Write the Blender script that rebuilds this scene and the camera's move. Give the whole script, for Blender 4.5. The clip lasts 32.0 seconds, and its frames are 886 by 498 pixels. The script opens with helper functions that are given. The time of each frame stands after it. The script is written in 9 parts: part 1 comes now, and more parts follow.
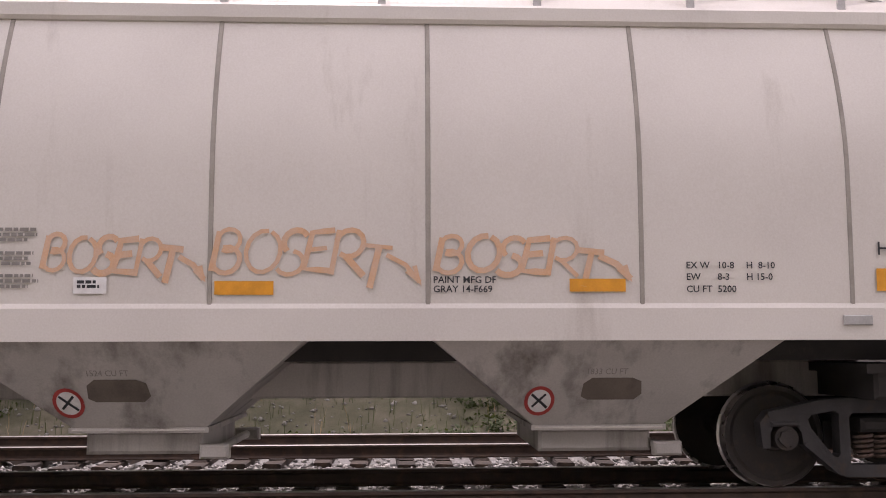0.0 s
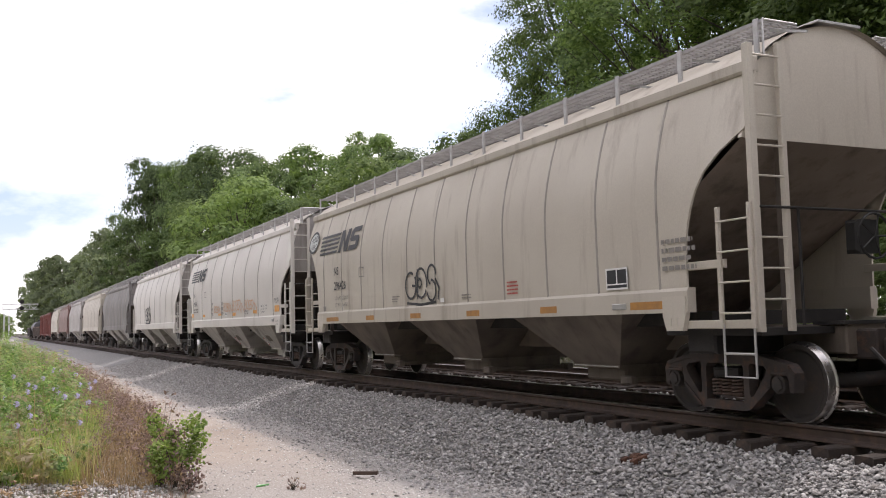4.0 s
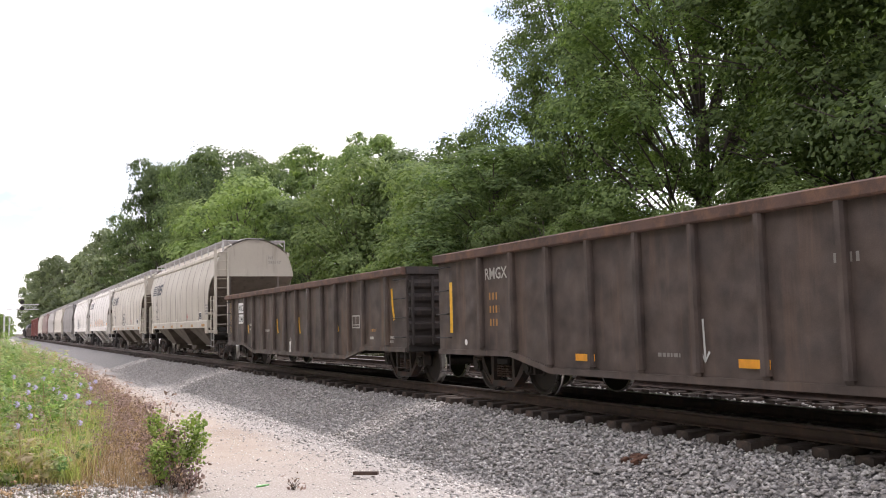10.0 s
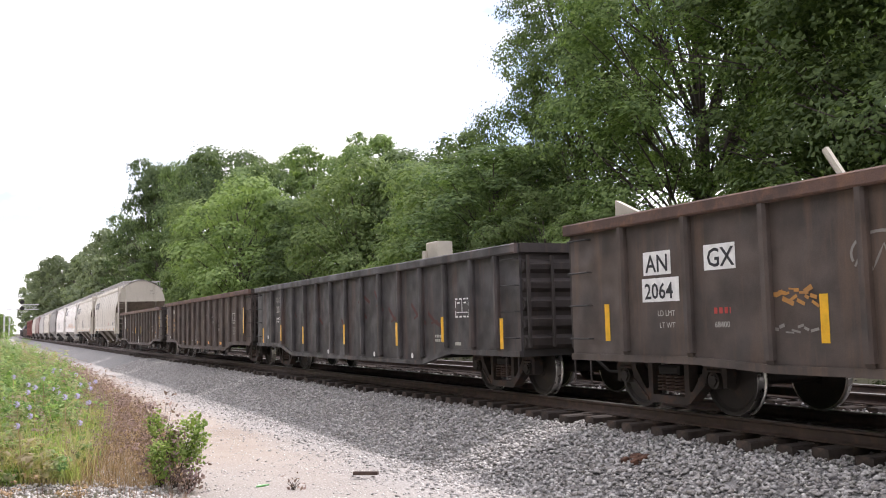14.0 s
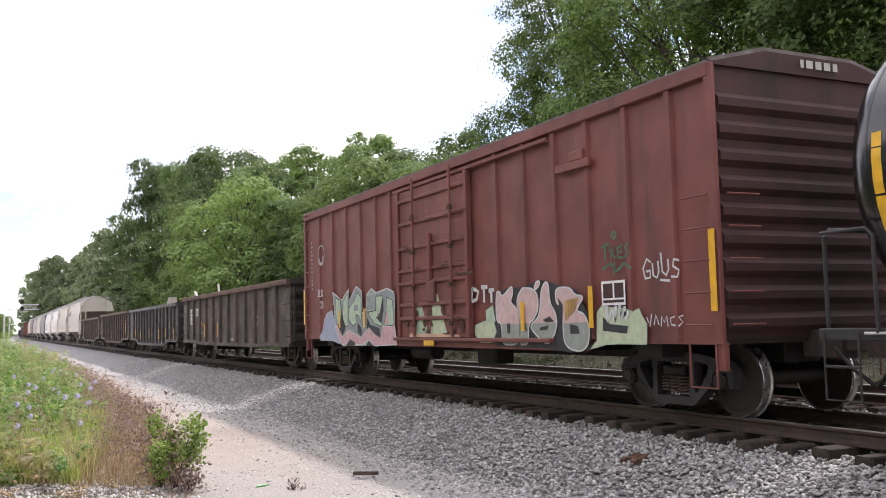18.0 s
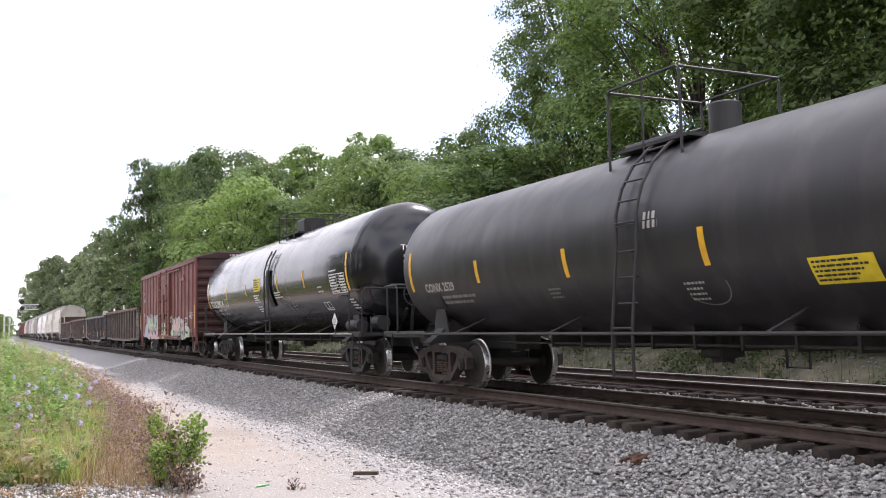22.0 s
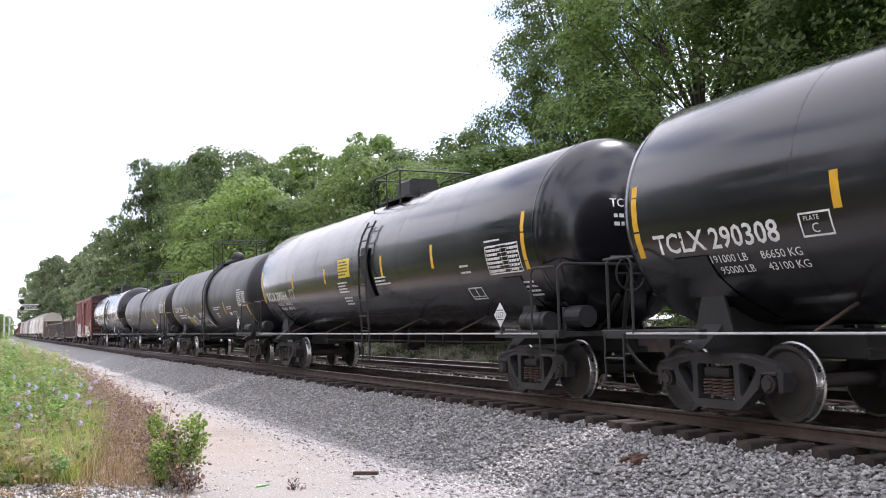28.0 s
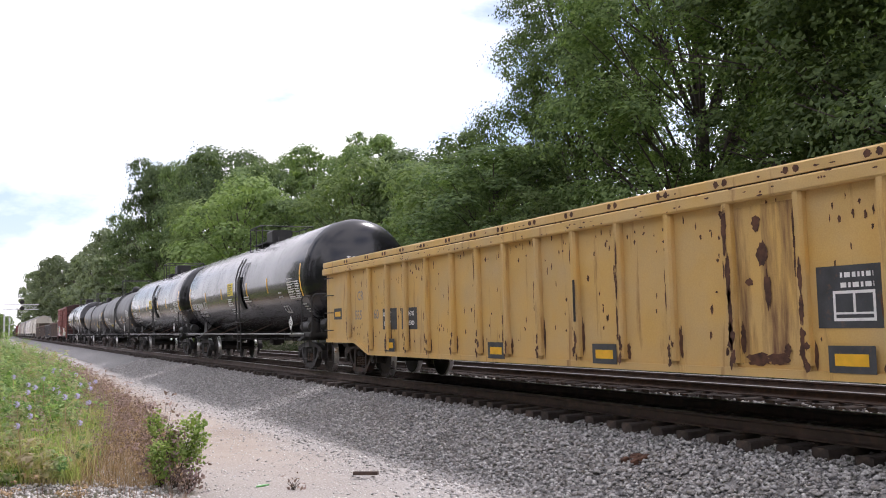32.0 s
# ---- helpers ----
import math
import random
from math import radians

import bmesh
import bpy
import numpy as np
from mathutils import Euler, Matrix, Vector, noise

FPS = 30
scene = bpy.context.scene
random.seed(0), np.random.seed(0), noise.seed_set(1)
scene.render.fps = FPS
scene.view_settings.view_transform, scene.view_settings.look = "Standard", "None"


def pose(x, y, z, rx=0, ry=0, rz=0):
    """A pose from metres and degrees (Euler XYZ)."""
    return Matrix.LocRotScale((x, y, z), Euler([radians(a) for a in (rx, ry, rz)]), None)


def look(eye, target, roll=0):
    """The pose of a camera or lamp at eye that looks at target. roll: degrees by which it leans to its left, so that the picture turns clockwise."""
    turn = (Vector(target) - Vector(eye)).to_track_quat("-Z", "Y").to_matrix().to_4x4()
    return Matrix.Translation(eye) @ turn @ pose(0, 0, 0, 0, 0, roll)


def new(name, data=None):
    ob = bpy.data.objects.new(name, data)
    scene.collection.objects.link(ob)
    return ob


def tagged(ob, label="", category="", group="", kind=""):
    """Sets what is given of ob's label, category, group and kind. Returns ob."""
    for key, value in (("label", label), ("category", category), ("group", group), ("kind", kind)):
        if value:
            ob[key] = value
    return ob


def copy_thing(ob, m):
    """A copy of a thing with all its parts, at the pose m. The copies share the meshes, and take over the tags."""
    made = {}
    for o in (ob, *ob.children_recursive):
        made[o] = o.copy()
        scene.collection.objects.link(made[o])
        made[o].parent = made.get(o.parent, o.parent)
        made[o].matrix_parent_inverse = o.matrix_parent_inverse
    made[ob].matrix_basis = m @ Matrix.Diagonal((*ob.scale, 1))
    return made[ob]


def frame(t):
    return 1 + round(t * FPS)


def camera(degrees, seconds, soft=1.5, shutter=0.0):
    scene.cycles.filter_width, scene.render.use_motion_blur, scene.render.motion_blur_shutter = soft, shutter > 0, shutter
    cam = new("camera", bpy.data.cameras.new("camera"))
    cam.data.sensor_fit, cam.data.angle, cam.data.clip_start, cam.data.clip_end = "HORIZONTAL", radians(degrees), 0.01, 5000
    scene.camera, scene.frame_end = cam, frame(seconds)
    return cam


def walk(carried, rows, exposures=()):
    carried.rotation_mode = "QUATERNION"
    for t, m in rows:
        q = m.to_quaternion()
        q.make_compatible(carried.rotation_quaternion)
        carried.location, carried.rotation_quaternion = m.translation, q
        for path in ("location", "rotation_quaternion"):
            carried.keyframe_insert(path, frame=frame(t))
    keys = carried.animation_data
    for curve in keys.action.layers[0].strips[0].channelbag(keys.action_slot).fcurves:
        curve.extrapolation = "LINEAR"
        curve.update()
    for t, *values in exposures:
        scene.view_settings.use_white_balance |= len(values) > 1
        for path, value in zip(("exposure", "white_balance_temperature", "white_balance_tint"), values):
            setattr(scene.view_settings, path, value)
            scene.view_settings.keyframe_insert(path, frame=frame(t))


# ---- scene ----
from mathutils.geometry import tessellate_polygon

# ---- camera and its path ----
EYE = (0.0, 0.0, 1.239)


def aim(yaw, pitch, roll):
    """Camera pose: yaw clockwise from the track's direction, pitch up, roll, in degrees."""
    a, b = radians(yaw), radians(pitch)
    d = Vector((math.sin(a) * math.cos(b), math.cos(a) * math.cos(b), math.sin(b)))
    return look(EYE, Vector(EYE) + d, roll)


cam = camera(51.08, 32.0, soft=1.0)
walk(cam, [
    (0.0, aim(92.46, 6.12, -0.17)), (0.5, aim(70.73, 5.40, -0.31)), (1.0, aim(55.95, 4.98, -0.61)),
    (1.5, aim(38.68, 4.63, -1.23)), (2.0, aim(29.49, 4.49, -1.45)), (2.5, aim(26.65, 4.43, -1.36)),
    (3.2, aim(25.95, 4.52, -1.36)), (4.5, aim(25.84, 4.60, -1.36)), (32.0, aim(25.84, 4.60, -1.36)),
], exposures=[(0.0, 0.22, 6600, 30), (1.5, 0.26, 6600, 27), (4.0, 0.05, 6350, 19), (6.5, 0.12, 6450, 20), (9.0, 0.35, 6450, 20), (13.0, 0.5, 6300, 19), (18.0, 0.42, 6200, 19), (23.0, 0.56, 6050, 20),
              (28.0, 0.53, 5950, 20), (30.5, 0.35, 6000, 20), (32.0, 0.13, 6100, 20)])

# ---- sky and sun ----
SUN_EL, SUN_AZ = 58.7, 74.0  # azimuth clockwise from the track's direction (+y)
world = bpy.data.worlds.new("sky")
scene.world = world
world.use_nodes = True
wn, wl = world.node_tree.nodes, world.node_tree.links
wn.clear()
w_out = wn.new("ShaderNodeOutputWorld")
w_mix = wn.new("ShaderNodeMixShader")
w_blue = wn.new("ShaderNodeBackground")
w_cloud = wn.new("ShaderNodeBackground")
w_sky = wn.new("ShaderNodeTexSky")
w_sky.sky_type = "NISHITA"
w_sky.sun_disc = False
w_sky.sun_elevation = radians(SUN_EL)
w_sky.sun_rotation = radians(SUN_AZ)
w_blue.inputs["Strength"].default_value = 0.15
w_cloud.inputs["Color"].default_value = (1.0, 0.985, 0.965, 1)
w_cloud.inputs["Strength"].default_value = 1.62
w_co = wn.new("ShaderNodeTexCoord")
w_map = wn.new("ShaderNodeMapping")
w_map.inputs["Scale"].default_value = (1.0, 1.0, 2.2)
w_noise = wn.new("ShaderNodeTexNoise")
w_noise.inputs["Scale"].default_value = 2.6
w_noise.inputs["Detail"].default_value = 7.0
w_noise.inputs["Roughness"].default_value = 0.55
w_ramp = wn.new("ShaderNodeValToRGB")
w_ramp.color_ramp.elements[0].position = 0.37
w_ramp.color_ramp.elements[0].color = (0.12, 0.12, 0.12, 1)
w_ramp.color_ramp.elements[1].position = 0.50
wl.new(w_co.outputs["Generated"], w_map.inputs["Vector"])
wl.new(w_map.outputs["Vector"], w_noise.inputs["Vector"])
wl.new(w_noise.outputs["Fac"], w_ramp.inputs["Fac"])
wl.new(w_sky.outputs["Color"], w_blue.inputs["Color"])
wl.new(w_ramp.outputs["Color"], w_mix.inputs["Fac"])
wl.new(w_blue.outputs["Background"], w_mix.inputs[1])
wl.new(w_cloud.outputs["Background"], w_mix.inputs[2])
wl.new(w_mix.outputs["Shader"], w_out.inputs["Surface"])

sun = new("sun", bpy.data.lights.new("sun", "SUN"))
sun.data.energy = 2.5
sun.data.angle = radians(2.5)
sun.data.color = (1.0, 0.955, 0.88)
se, sa = radians(SUN_EL), radians(SUN_AZ)
sun_way = Vector((math.sin(sa) * math.cos(se), math.cos(sa) * math.cos(se), math.sin(se)))
sun.matrix_world = look(Vector((40, 20, 60)), Vector((40, 20, 60)) - sun_way)


# ---- materials ----
def tree_of(name):
    m = bpy.data.materials.new(name)
    m.use_nodes = True
    return m, m.node_tree.nodes, m.node_tree.links, m.node_tree.nodes["Principled BSDF"]


def surf(name, base, second=None, dirt=None, scale=3.0, rough=0.6, metal=0.0, bump=0.15, fine=60.0, streak=0.0, dirt_at=0.62, spread=0.12,
         coat=0.0, vary=0.0, space="Object", dent=0.0):
    """A procedural surface: two tones at a large scale, dirt or rust in patches or streaks, fine grain and relief."""
    m, nd, ln, bs = tree_of(name)
    second = second or tuple(c * 0.8 for c in base)
    co = nd.new("ShaderNodeTexCoord")
    big = nd.new("ShaderNodeTexNoise")
    big.inputs["Scale"].default_value = scale
    big.inputs["Detail"].default_value = 6
    ln.new(co.outputs[space], big.inputs["Vector"])
    mix = nd.new("ShaderNodeMixRGB")
    mix.inputs["Color1"].default_value = (*base, 1)
    mix.inputs["Color2"].default_value = (*second, 1)
    r = nd.new("ShaderNodeValToRGB")
    r.color_ramp.elements[0].position, r.color_ramp.elements[1].position = 0.35, 0.68
    ln.new(big.outputs["Fac"], r.inputs["Fac"])
    ln.new(r.outputs["Color"], mix.inputs["Fac"])
    out = mix.outputs["Color"]
    grain = nd.new("ShaderNodeTexNoise")
    grain.inputs["Scale"].default_value = fine
    grain.inputs["Detail"].default_value = 4
    ln.new(co.outputs[space], grain.inputs["Vector"])
    if dirt:
        mp = nd.new("ShaderNodeMapping")
        mp.inputs["Scale"].default_value = (1, 1, 0.12) if streak else (1, 1, 1)
        ln.new(co.outputs[space], mp.inputs["Vector"])
        d = nd.new("ShaderNodeTexNoise")
        d.inputs["Scale"].default_value = streak or scale * 2.3
        d.inputs["Detail"].default_value = 8
        d.inputs["Roughness"].default_value = 0.62
        ln.new(mp.outputs["Vector"], d.inputs["Vector"])
        dr = nd.new("ShaderNodeValToRGB")
        dr.color_ramp.elements[0].position, dr.color_ramp.elements[1].position = dirt_at - spread, dirt_at + spread
        ln.new(d.outputs["Fac"], dr.inputs["Fac"])
        dm = nd.new("ShaderNodeMixRGB")
        dm.inputs["Color2"].default_value = (*dirt, 1)
        ln.new(out, dm.inputs["Color1"])
        ln.new(dr.outputs["Color"], dm.inputs["Fac"])
        out = dm.outputs["Color"]
    gm = nd.new("ShaderNodeMixRGB")
    gm.blend_type = "OVERLAY"
    gm.inputs["Fac"].default_value = 0.16
    ln.new(out, gm.inputs["Color1"])
    ln.new(grain.outputs["Fac"], gm.inputs["Color2"])
    out = gm.outputs["Color"]
    if vary:
        oi = nd.new("ShaderNodeObjectInfo")
        hv = nd.new("ShaderNodeHueSaturation")
        mr = nd.new("ShaderNodeMapRange")
        mr.inputs["To Min"].default_value, mr.inputs["To Max"].default_value = 1 - vary, 1 + vary
        ln.new(oi.outputs["Random"], mr.inputs["Value"])
        ln.new(mr.outputs["Result"], hv.inputs["Value"])
        ln.new(out, hv.inputs["Color"])
        out = hv.outputs["Color"]
    ln.new(out, bs.inputs["Base Color"])
    rr = nd.new("ShaderNodeMapRange")
    rr.inputs["To Min"].default_value, rr.inputs["To Max"].default_value = max(0.05, rough - 0.12), min(1, rough + 0.15)
    ln.new(big.outputs["Fac"], rr.inputs["Value"])
    ln.new(rr.outputs["Result"], bs.inputs["Roughness"])
    bs.inputs["Metallic"].default_value = metal
    bs.inputs["Coat Weight"].default_value = coat
    if bump:
        bp = nd.new("ShaderNodeBump")
        bp.inputs["Strength"].default_value = bump
        bp.inputs["Distance"].default_value = 0.01
        ln.new(grain.outputs["Fac"], bp.inputs["Height"])
        if dent:
            soft = nd.new("ShaderNodeTexNoise")
            soft.inputs["Scale"].default_value = 1.7
            soft.inputs["Detail"].default_value = 1
            ln.new(co.outputs[space], soft.inputs["Vector"])
            db = nd.new("ShaderNodeBump")
            db.inputs["Strength"].default_value = 1.0
            db.inputs["Distance"].default_value = dent
            ln.new(soft.outputs["Fac"], db.inputs["Height"])
            ln.new(db.outputs["Normal"], bp.inputs["Normal"])
        ln.new(bp.outputs["Normal"], bs.inputs["Normal"])
    return m


def leafy(name, a, b, glow=0.35, rough=0.75, dry=None):
    """Leaves: tone by leaf and by plant, light passes through; dry is the tone of withered patches."""
    m, nd, ln, bs = tree_of(name)
    geo = nd.new("ShaderNodeNewGeometry")
    mix = nd.new("ShaderNodeMixRGB")
    mix.inputs["Color1"].default_value, mix.inputs["Color2"].default_value = (*a, 1), (*b, 1)
    ln.new(geo.outputs["Random Per Island"], mix.inputs["Fac"])
    oi = nd.new("ShaderNodeObjectInfo")
    mr = nd.new("ShaderNodeMapRange")
    mr.inputs["To Min"].default_value, mr.inputs["To Max"].default_value = 0.72, 1.3
    ln.new(oi.outputs["Random"], mr.inputs["Value"])
    hv = nd.new("ShaderNodeHueSaturation")
    ln.new(mr.outputs["Result"], hv.inputs["Value"])
    out = mix.outputs["Color"]
    if dry:
        co = nd.new("ShaderNodeTexCoord")
        n = nd.new("ShaderNodeTexNoise")
        n.inputs["Scale"].default_value = 1.6
        n.inputs["Detail"].default_value = 6
        ln.new(co.outputs["Object"], n.inputs["Vector"])
        r = nd.new("ShaderNodeValToRGB")
        r.color_ramp.elements[0].position, r.color_ramp.elements[1].position = 0.47, 0.61
        ln.new(n.outputs["Fac"], r.inputs["Fac"])
        dm = nd.new("ShaderNodeMixRGB")
        dm.inputs["Color2"].default_value = (*dry, 1)
        ln.new(r.outputs["Color"], dm.inputs["Fac"])
        ln.new(out, dm.inputs["Color1"])
        out = dm.outputs["Color"]
    ln.new(out, hv.inputs["Color"])
    ln.new(hv.outputs["Color"], bs.inputs["Base Color"])
    bs.inputs["Roughness"].default_value = rough
    bs.inputs["Specular IOR Level"].default_value = 0.25
    tr = nd.new("ShaderNodeBsdfTranslucent")
    br = nd.new("ShaderNodeMixRGB")
    br.blend_type = "MULTIPLY"
    br.inputs["Fac"].default_value = 1
    br.inputs["Color2"].default_value = (1.4, 1.5, 0.75, 1)
    ln.new(hv.outputs["Color"], br.inputs["Color1"])
    ln.new(br.outputs["Color"], tr.inputs["Color"])
    ms = nd.new("ShaderNodeMixShader")
    ms.inputs["Fac"].default_value = glow
    ln.new(bs.outputs["BSDF"], ms.inputs[1])
    ln.new(tr.outputs["BSDF"], ms.inputs[2])
    ln.new(ms.outputs["Shader"], nd["Material Output"].inputs["Surface"])
    return m


def plain(name, c, rough=0.55, metal=0.0, wear=0.18):
    """Paint of one colour with slight wear."""
    return surf(name, c, tuple(v * (1 - wear) for v in c), scale=9, rough=rough, metal=metal, bump=0.05, fine=90)


HOPPER = surf("hopper_paint", (0.66, 0.625, 0.575), (0.60, 0.565, 0.52), (0.44, 0.40, 0.35), scale=0.7, rough=0.5, streak=2.2, dirt_at=0.72, bump=0.06, vary=0.06)
# light grey paint darkened for the sill's shade over the bays, with grime streaks
BAY = surf("shaded_grimy_bay_paint", (0.52, 0.49, 0.455), (0.41, 0.385, 0.355), (0.13, 0.11, 0.095), scale=1.2, rough=0.65, streak=2.5, dirt_at=0.62, bump=0.08)
HOPPER_TAN = surf("hopper_paint_tan", (0.53, 0.485, 0.41), (0.475, 0.43, 0.36), (0.28, 0.23, 0.18), scale=0.7, rough=0.55, streak=2.6, dirt_at=0.66, bump=0.06, vary=0.05)
HOPPER_GREY = surf("hopper_paint_darkened", (0.40, 0.375, 0.35), (0.34, 0.32, 0.30), (0.20, 0.17, 0.15), scale=0.7, rough=0.6, streak=2.2, bump=0.06)
HOPPER_DARK = surf("hopper_paint_dark", (0.20, 0.185, 0.175), (0.16, 0.15, 0.14), (0.10, 0.08, 0.07), scale=0.7, rough=0.6, streak=2.2, bump=0.06)
HOPPER_RUST = surf("hopper_paint_red", (0.22, 0.13, 0.11), (0.18, 0.10, 0.085), (0.10, 0.06, 0.05), scale=0.7, rough=0.6, streak=2.2, bump=0.06)
SEAM = surf("dirty_seam", (0.36, 0.33, 0.29), (0.27, 0.245, 0.215), scale=4, rough=0.7, bump=0.1)
GRATE = surf("dull_grating", (0.42, 0.41, 0.40), (0.31, 0.30, 0.29), scale=5, rough=0.6, metal=0.2, bump=0.05)
ROOF = surf("rusty_roof_sheet", (0.16, 0.13, 0.12), (0.11, 0.085, 0.075), (0.24, 0.22, 0.20), scale=1.5, rough=0.7, bump=0.15)
GALV = surf("galvanised_steel", (0.52, 0.51, 0.50), (0.42, 0.41, 0.40), scale=5, rough=0.45, metal=0.55, bump=0.05)
UNDER = surf("underframe_grime", (0.030, 0.026, 0.024), (0.020, 0.018, 0.017), (0.055, 0.042, 0.032), scale=2.5, rough=0.8, bump=0.3, dirt_at=0.7)
SLOPE = surf("grimy_slope_sheet", (0.185, 0.152, 0.122), (0.125, 0.103, 0.085), (0.075, 0.060, 0.050), scale=1.5, rough=0.75, streak=3, bump=0.2)
# sloping end sheets: deeper brown on the light grey hopper than on the tan ones
END_SLOPE = surf("deep_brown_sheet", (0.125, 0.098, 0.080), (0.085, 0.068, 0.056), (0.055, 0.044, 0.037), scale=1.4, rough=0.75, streak=3, bump=0.12)
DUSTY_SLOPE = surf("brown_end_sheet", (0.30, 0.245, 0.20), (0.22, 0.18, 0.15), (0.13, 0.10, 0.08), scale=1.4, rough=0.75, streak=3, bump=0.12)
BOGIE = surf("bogie_cast_steel", (0.045, 0.042, 0.042), (0.030, 0.028, 0.028), (0.07, 0.045, 0.03), scale=3, rough=0.75, bump=0.3, dirt_at=0.68)
BOGIE_RUST = surf("bogie_rusty_steel", (0.056, 0.043, 0.038), (0.038, 0.031, 0.028), (0.11, 0.058, 0.036), scale=3, rough=0.8, bump=0.3)
WHEEL = surf("wheel_web", (0.028, 0.024, 0.022), (0.040, 0.032, 0.027), (0.065, 0.042, 0.03), scale=3, rough=0.7, bump=0.15, dirt_at=0.66)
TREAD = surf("polished_tread", (0.62, 0.60, 0.58), (0.5, 0.48, 0.46), scale=12, rough=0.28, metal=1.0, bump=0.02)
SPRING = surf("spring_steel", (0.10, 0.06, 0.045), (0.07, 0.05, 0.04), scale=8, rough=0.7, bump=0.1)
GON_BROWN = surf("gondola_brown", (0.098, 0.074, 0.062), (0.056, 0.045, 0.040), (0.145, 0.092, 0.062), scale=2.2, rough=0.68, streak=3.4, dirt_at=0.64, bump=0.2, dent=0.12)
GON_DARK = surf("gondola_charcoal", (0.070, 0.063, 0.063), (0.036, 0.033, 0.034), (0.125, 0.080, 0.066), scale=2.6, rough=0.58, streak=3.0, dirt_at=0.65, bump=0.3, dent=0.15)
# end steel made near-black: the next car's shade is in this colour, plus streaks
GON_END = surf("gondola_end_shade", (0.050, 0.040, 0.037), (0.032, 0.027, 0.025), (0.09, 0.06, 0.045), scale=2.0, rough=0.8, streak=4.0, dirt_at=0.66, bump=0.25)
GON_UMBER = surf("gondola_umber", (0.100, 0.074, 0.062), (0.056, 0.043, 0.038), (0.150, 0.098, 0.072), scale=2.6, rough=0.7, streak=3.0, dirt_at=0.66, bump=0.2, dent=0.12)
CHORD = surf("rusty_rim", (0.125, 0.072, 0.055), (0.075, 0.048, 0.040), (0.19, 0.10, 0.06), scale=2.0, rough=0.8, bump=0.3, dirt_at=0.6)
GON_YELLOW = surf("gondola_yellow", (0.62, 0.388, 0.112), (0.55, 0.380, 0.165), (0.30, 0.155, 0.055), scale=1.3, rough=0.6, streak=5.5, dirt_at=0.665, spread=0.07, bump=0.14, dent=0.06)
PANEL_GREY = surf("stencil_panel_grey", (0.060, 0.063, 0.068), (0.045, 0.047, 0.05), (0.16, 0.09, 0.05), scale=6, rough=0.7, dirt_at=0.7)
RUST = surf("rust", (0.125, 0.055, 0.030), (0.050, 0.026, 0.018), scale=9, rough=0.9, bump=0.4)
RUST_WASH = surf("rust_bleeding_through_paint", (0.62, 0.388, 0.112), (0.55, 0.380, 0.165), (0.15, 0.070, 0.036), scale=1.1, rough=0.75, streak=4.5, dirt_at=0.56, spread=0.10, bump=0.25)
SCRAPE = surf("scraped_primer", (0.115, 0.045, 0.040), (0.075, 0.038, 0.036), scale=5, rough=0.8, bump=0.2)
BOX_END = surf("boxcar_end_grime", (0.075, 0.031, 0.027), (0.050, 0.024, 0.022), (0.035, 0.024, 0.022), scale=1.2, rough=0.75, streak=2.4, dirt_at=0.6, bump=0.12)
BOX_RED = surf("boxcar_oxide_red", (0.215, 0.069, 0.055), (0.160, 0.052, 0.044), (0.085, 0.043, 0.038), scale=1.3, rough=0.6, streak=2.4, dirt_at=0.66, bump=0.05, dent=0.03)
TANK_GLOSS = surf("tank_gloss_black", (0.007, 0.007, 0.009), (0.010, 0.010, 0.012), (0.030, 0.028, 0.026), scale=0.8, rough=0.20, streak=3.0, dirt_at=0.78, bump=0.012, coat=0.15)
TANK_MATT = surf("tank_worn_black", (0.015, 0.0145, 0.016), (0.023, 0.022, 0.024), (0.052, 0.047, 0.046), scale=0.9, rough=0.43, streak=2.2, dirt_at=0.64, spread=0.16, bump=0.05, dent=0.02)
TANK_TRIM = surf("tank_black_trim", (0.022, 0.021, 0.021), (0.035, 0.033, 0.031), scale=4, rough=0.6, bump=0.1)
BLACK = plain("black_lettering", (0.03, 0.03, 0.035))
GREYMARK = plain("faded_lettering", (0.26, 0.24, 0.22))
WHITE = plain("white_marking", (0.86, 0.85, 0.83))
OFFWHITE = plain("worn_white_marking", (0.50, 0.48, 0.44))
ORANGE = plain("orange_reflector", (0.82, 0.36, 0.03), rough=0.4)
ORANGE_DIRTY = surf("dirty_orange_reflector", (0.46, 0.22, 0.05), (0.33, 0.17, 0.06), scale=7, rough=0.6)
YELLOW = plain("yellow_strip", (0.85, 0.47, 0.02), rough=0.4)
PLACARD = plain("yellow_placard", (0.88, 0.68, 0.02), rough=0.45)
REDMARK = plain("red_marking", (0.45, 0.06, 0.05))
SPRAY_ORANGE = surf("orange_spray_paint", (0.66, 0.40, 0.24), (0.63, 0.44, 0.32), scale=8, rough=0.6)
SPRAY_WHITE = plain("white_spray_paint", (0.66, 0.68, 0.66))
SPRAY_MINT = plain("mint_spray_paint", (0.46, 0.58, 0.42))
SPRAY_PINK = plain("pink_spray_paint", (0.62, 0.38, 0.40))
SPRAY_GREY = plain("grey_spray_paint", (0.30, 0.33, 0.33))
SPRAY_ROSE = plain("rose_spray_paint", (0.66, 0.47, 0.45))
SPRAY_SAGE = plain("sage_grey_spray_paint", (0.33, 0.36, 0.32))
SPRAY_LEMON = plain("pale_green_spray_paint", (0.55, 0.62, 0.42))
SPRAY_BLUE = plain("pale_blue_spray_paint", (0.36, 0.40, 0.52))
SPRAY_DARK = plain("dark_spray_paint", (0.035, 0.035, 0.04))
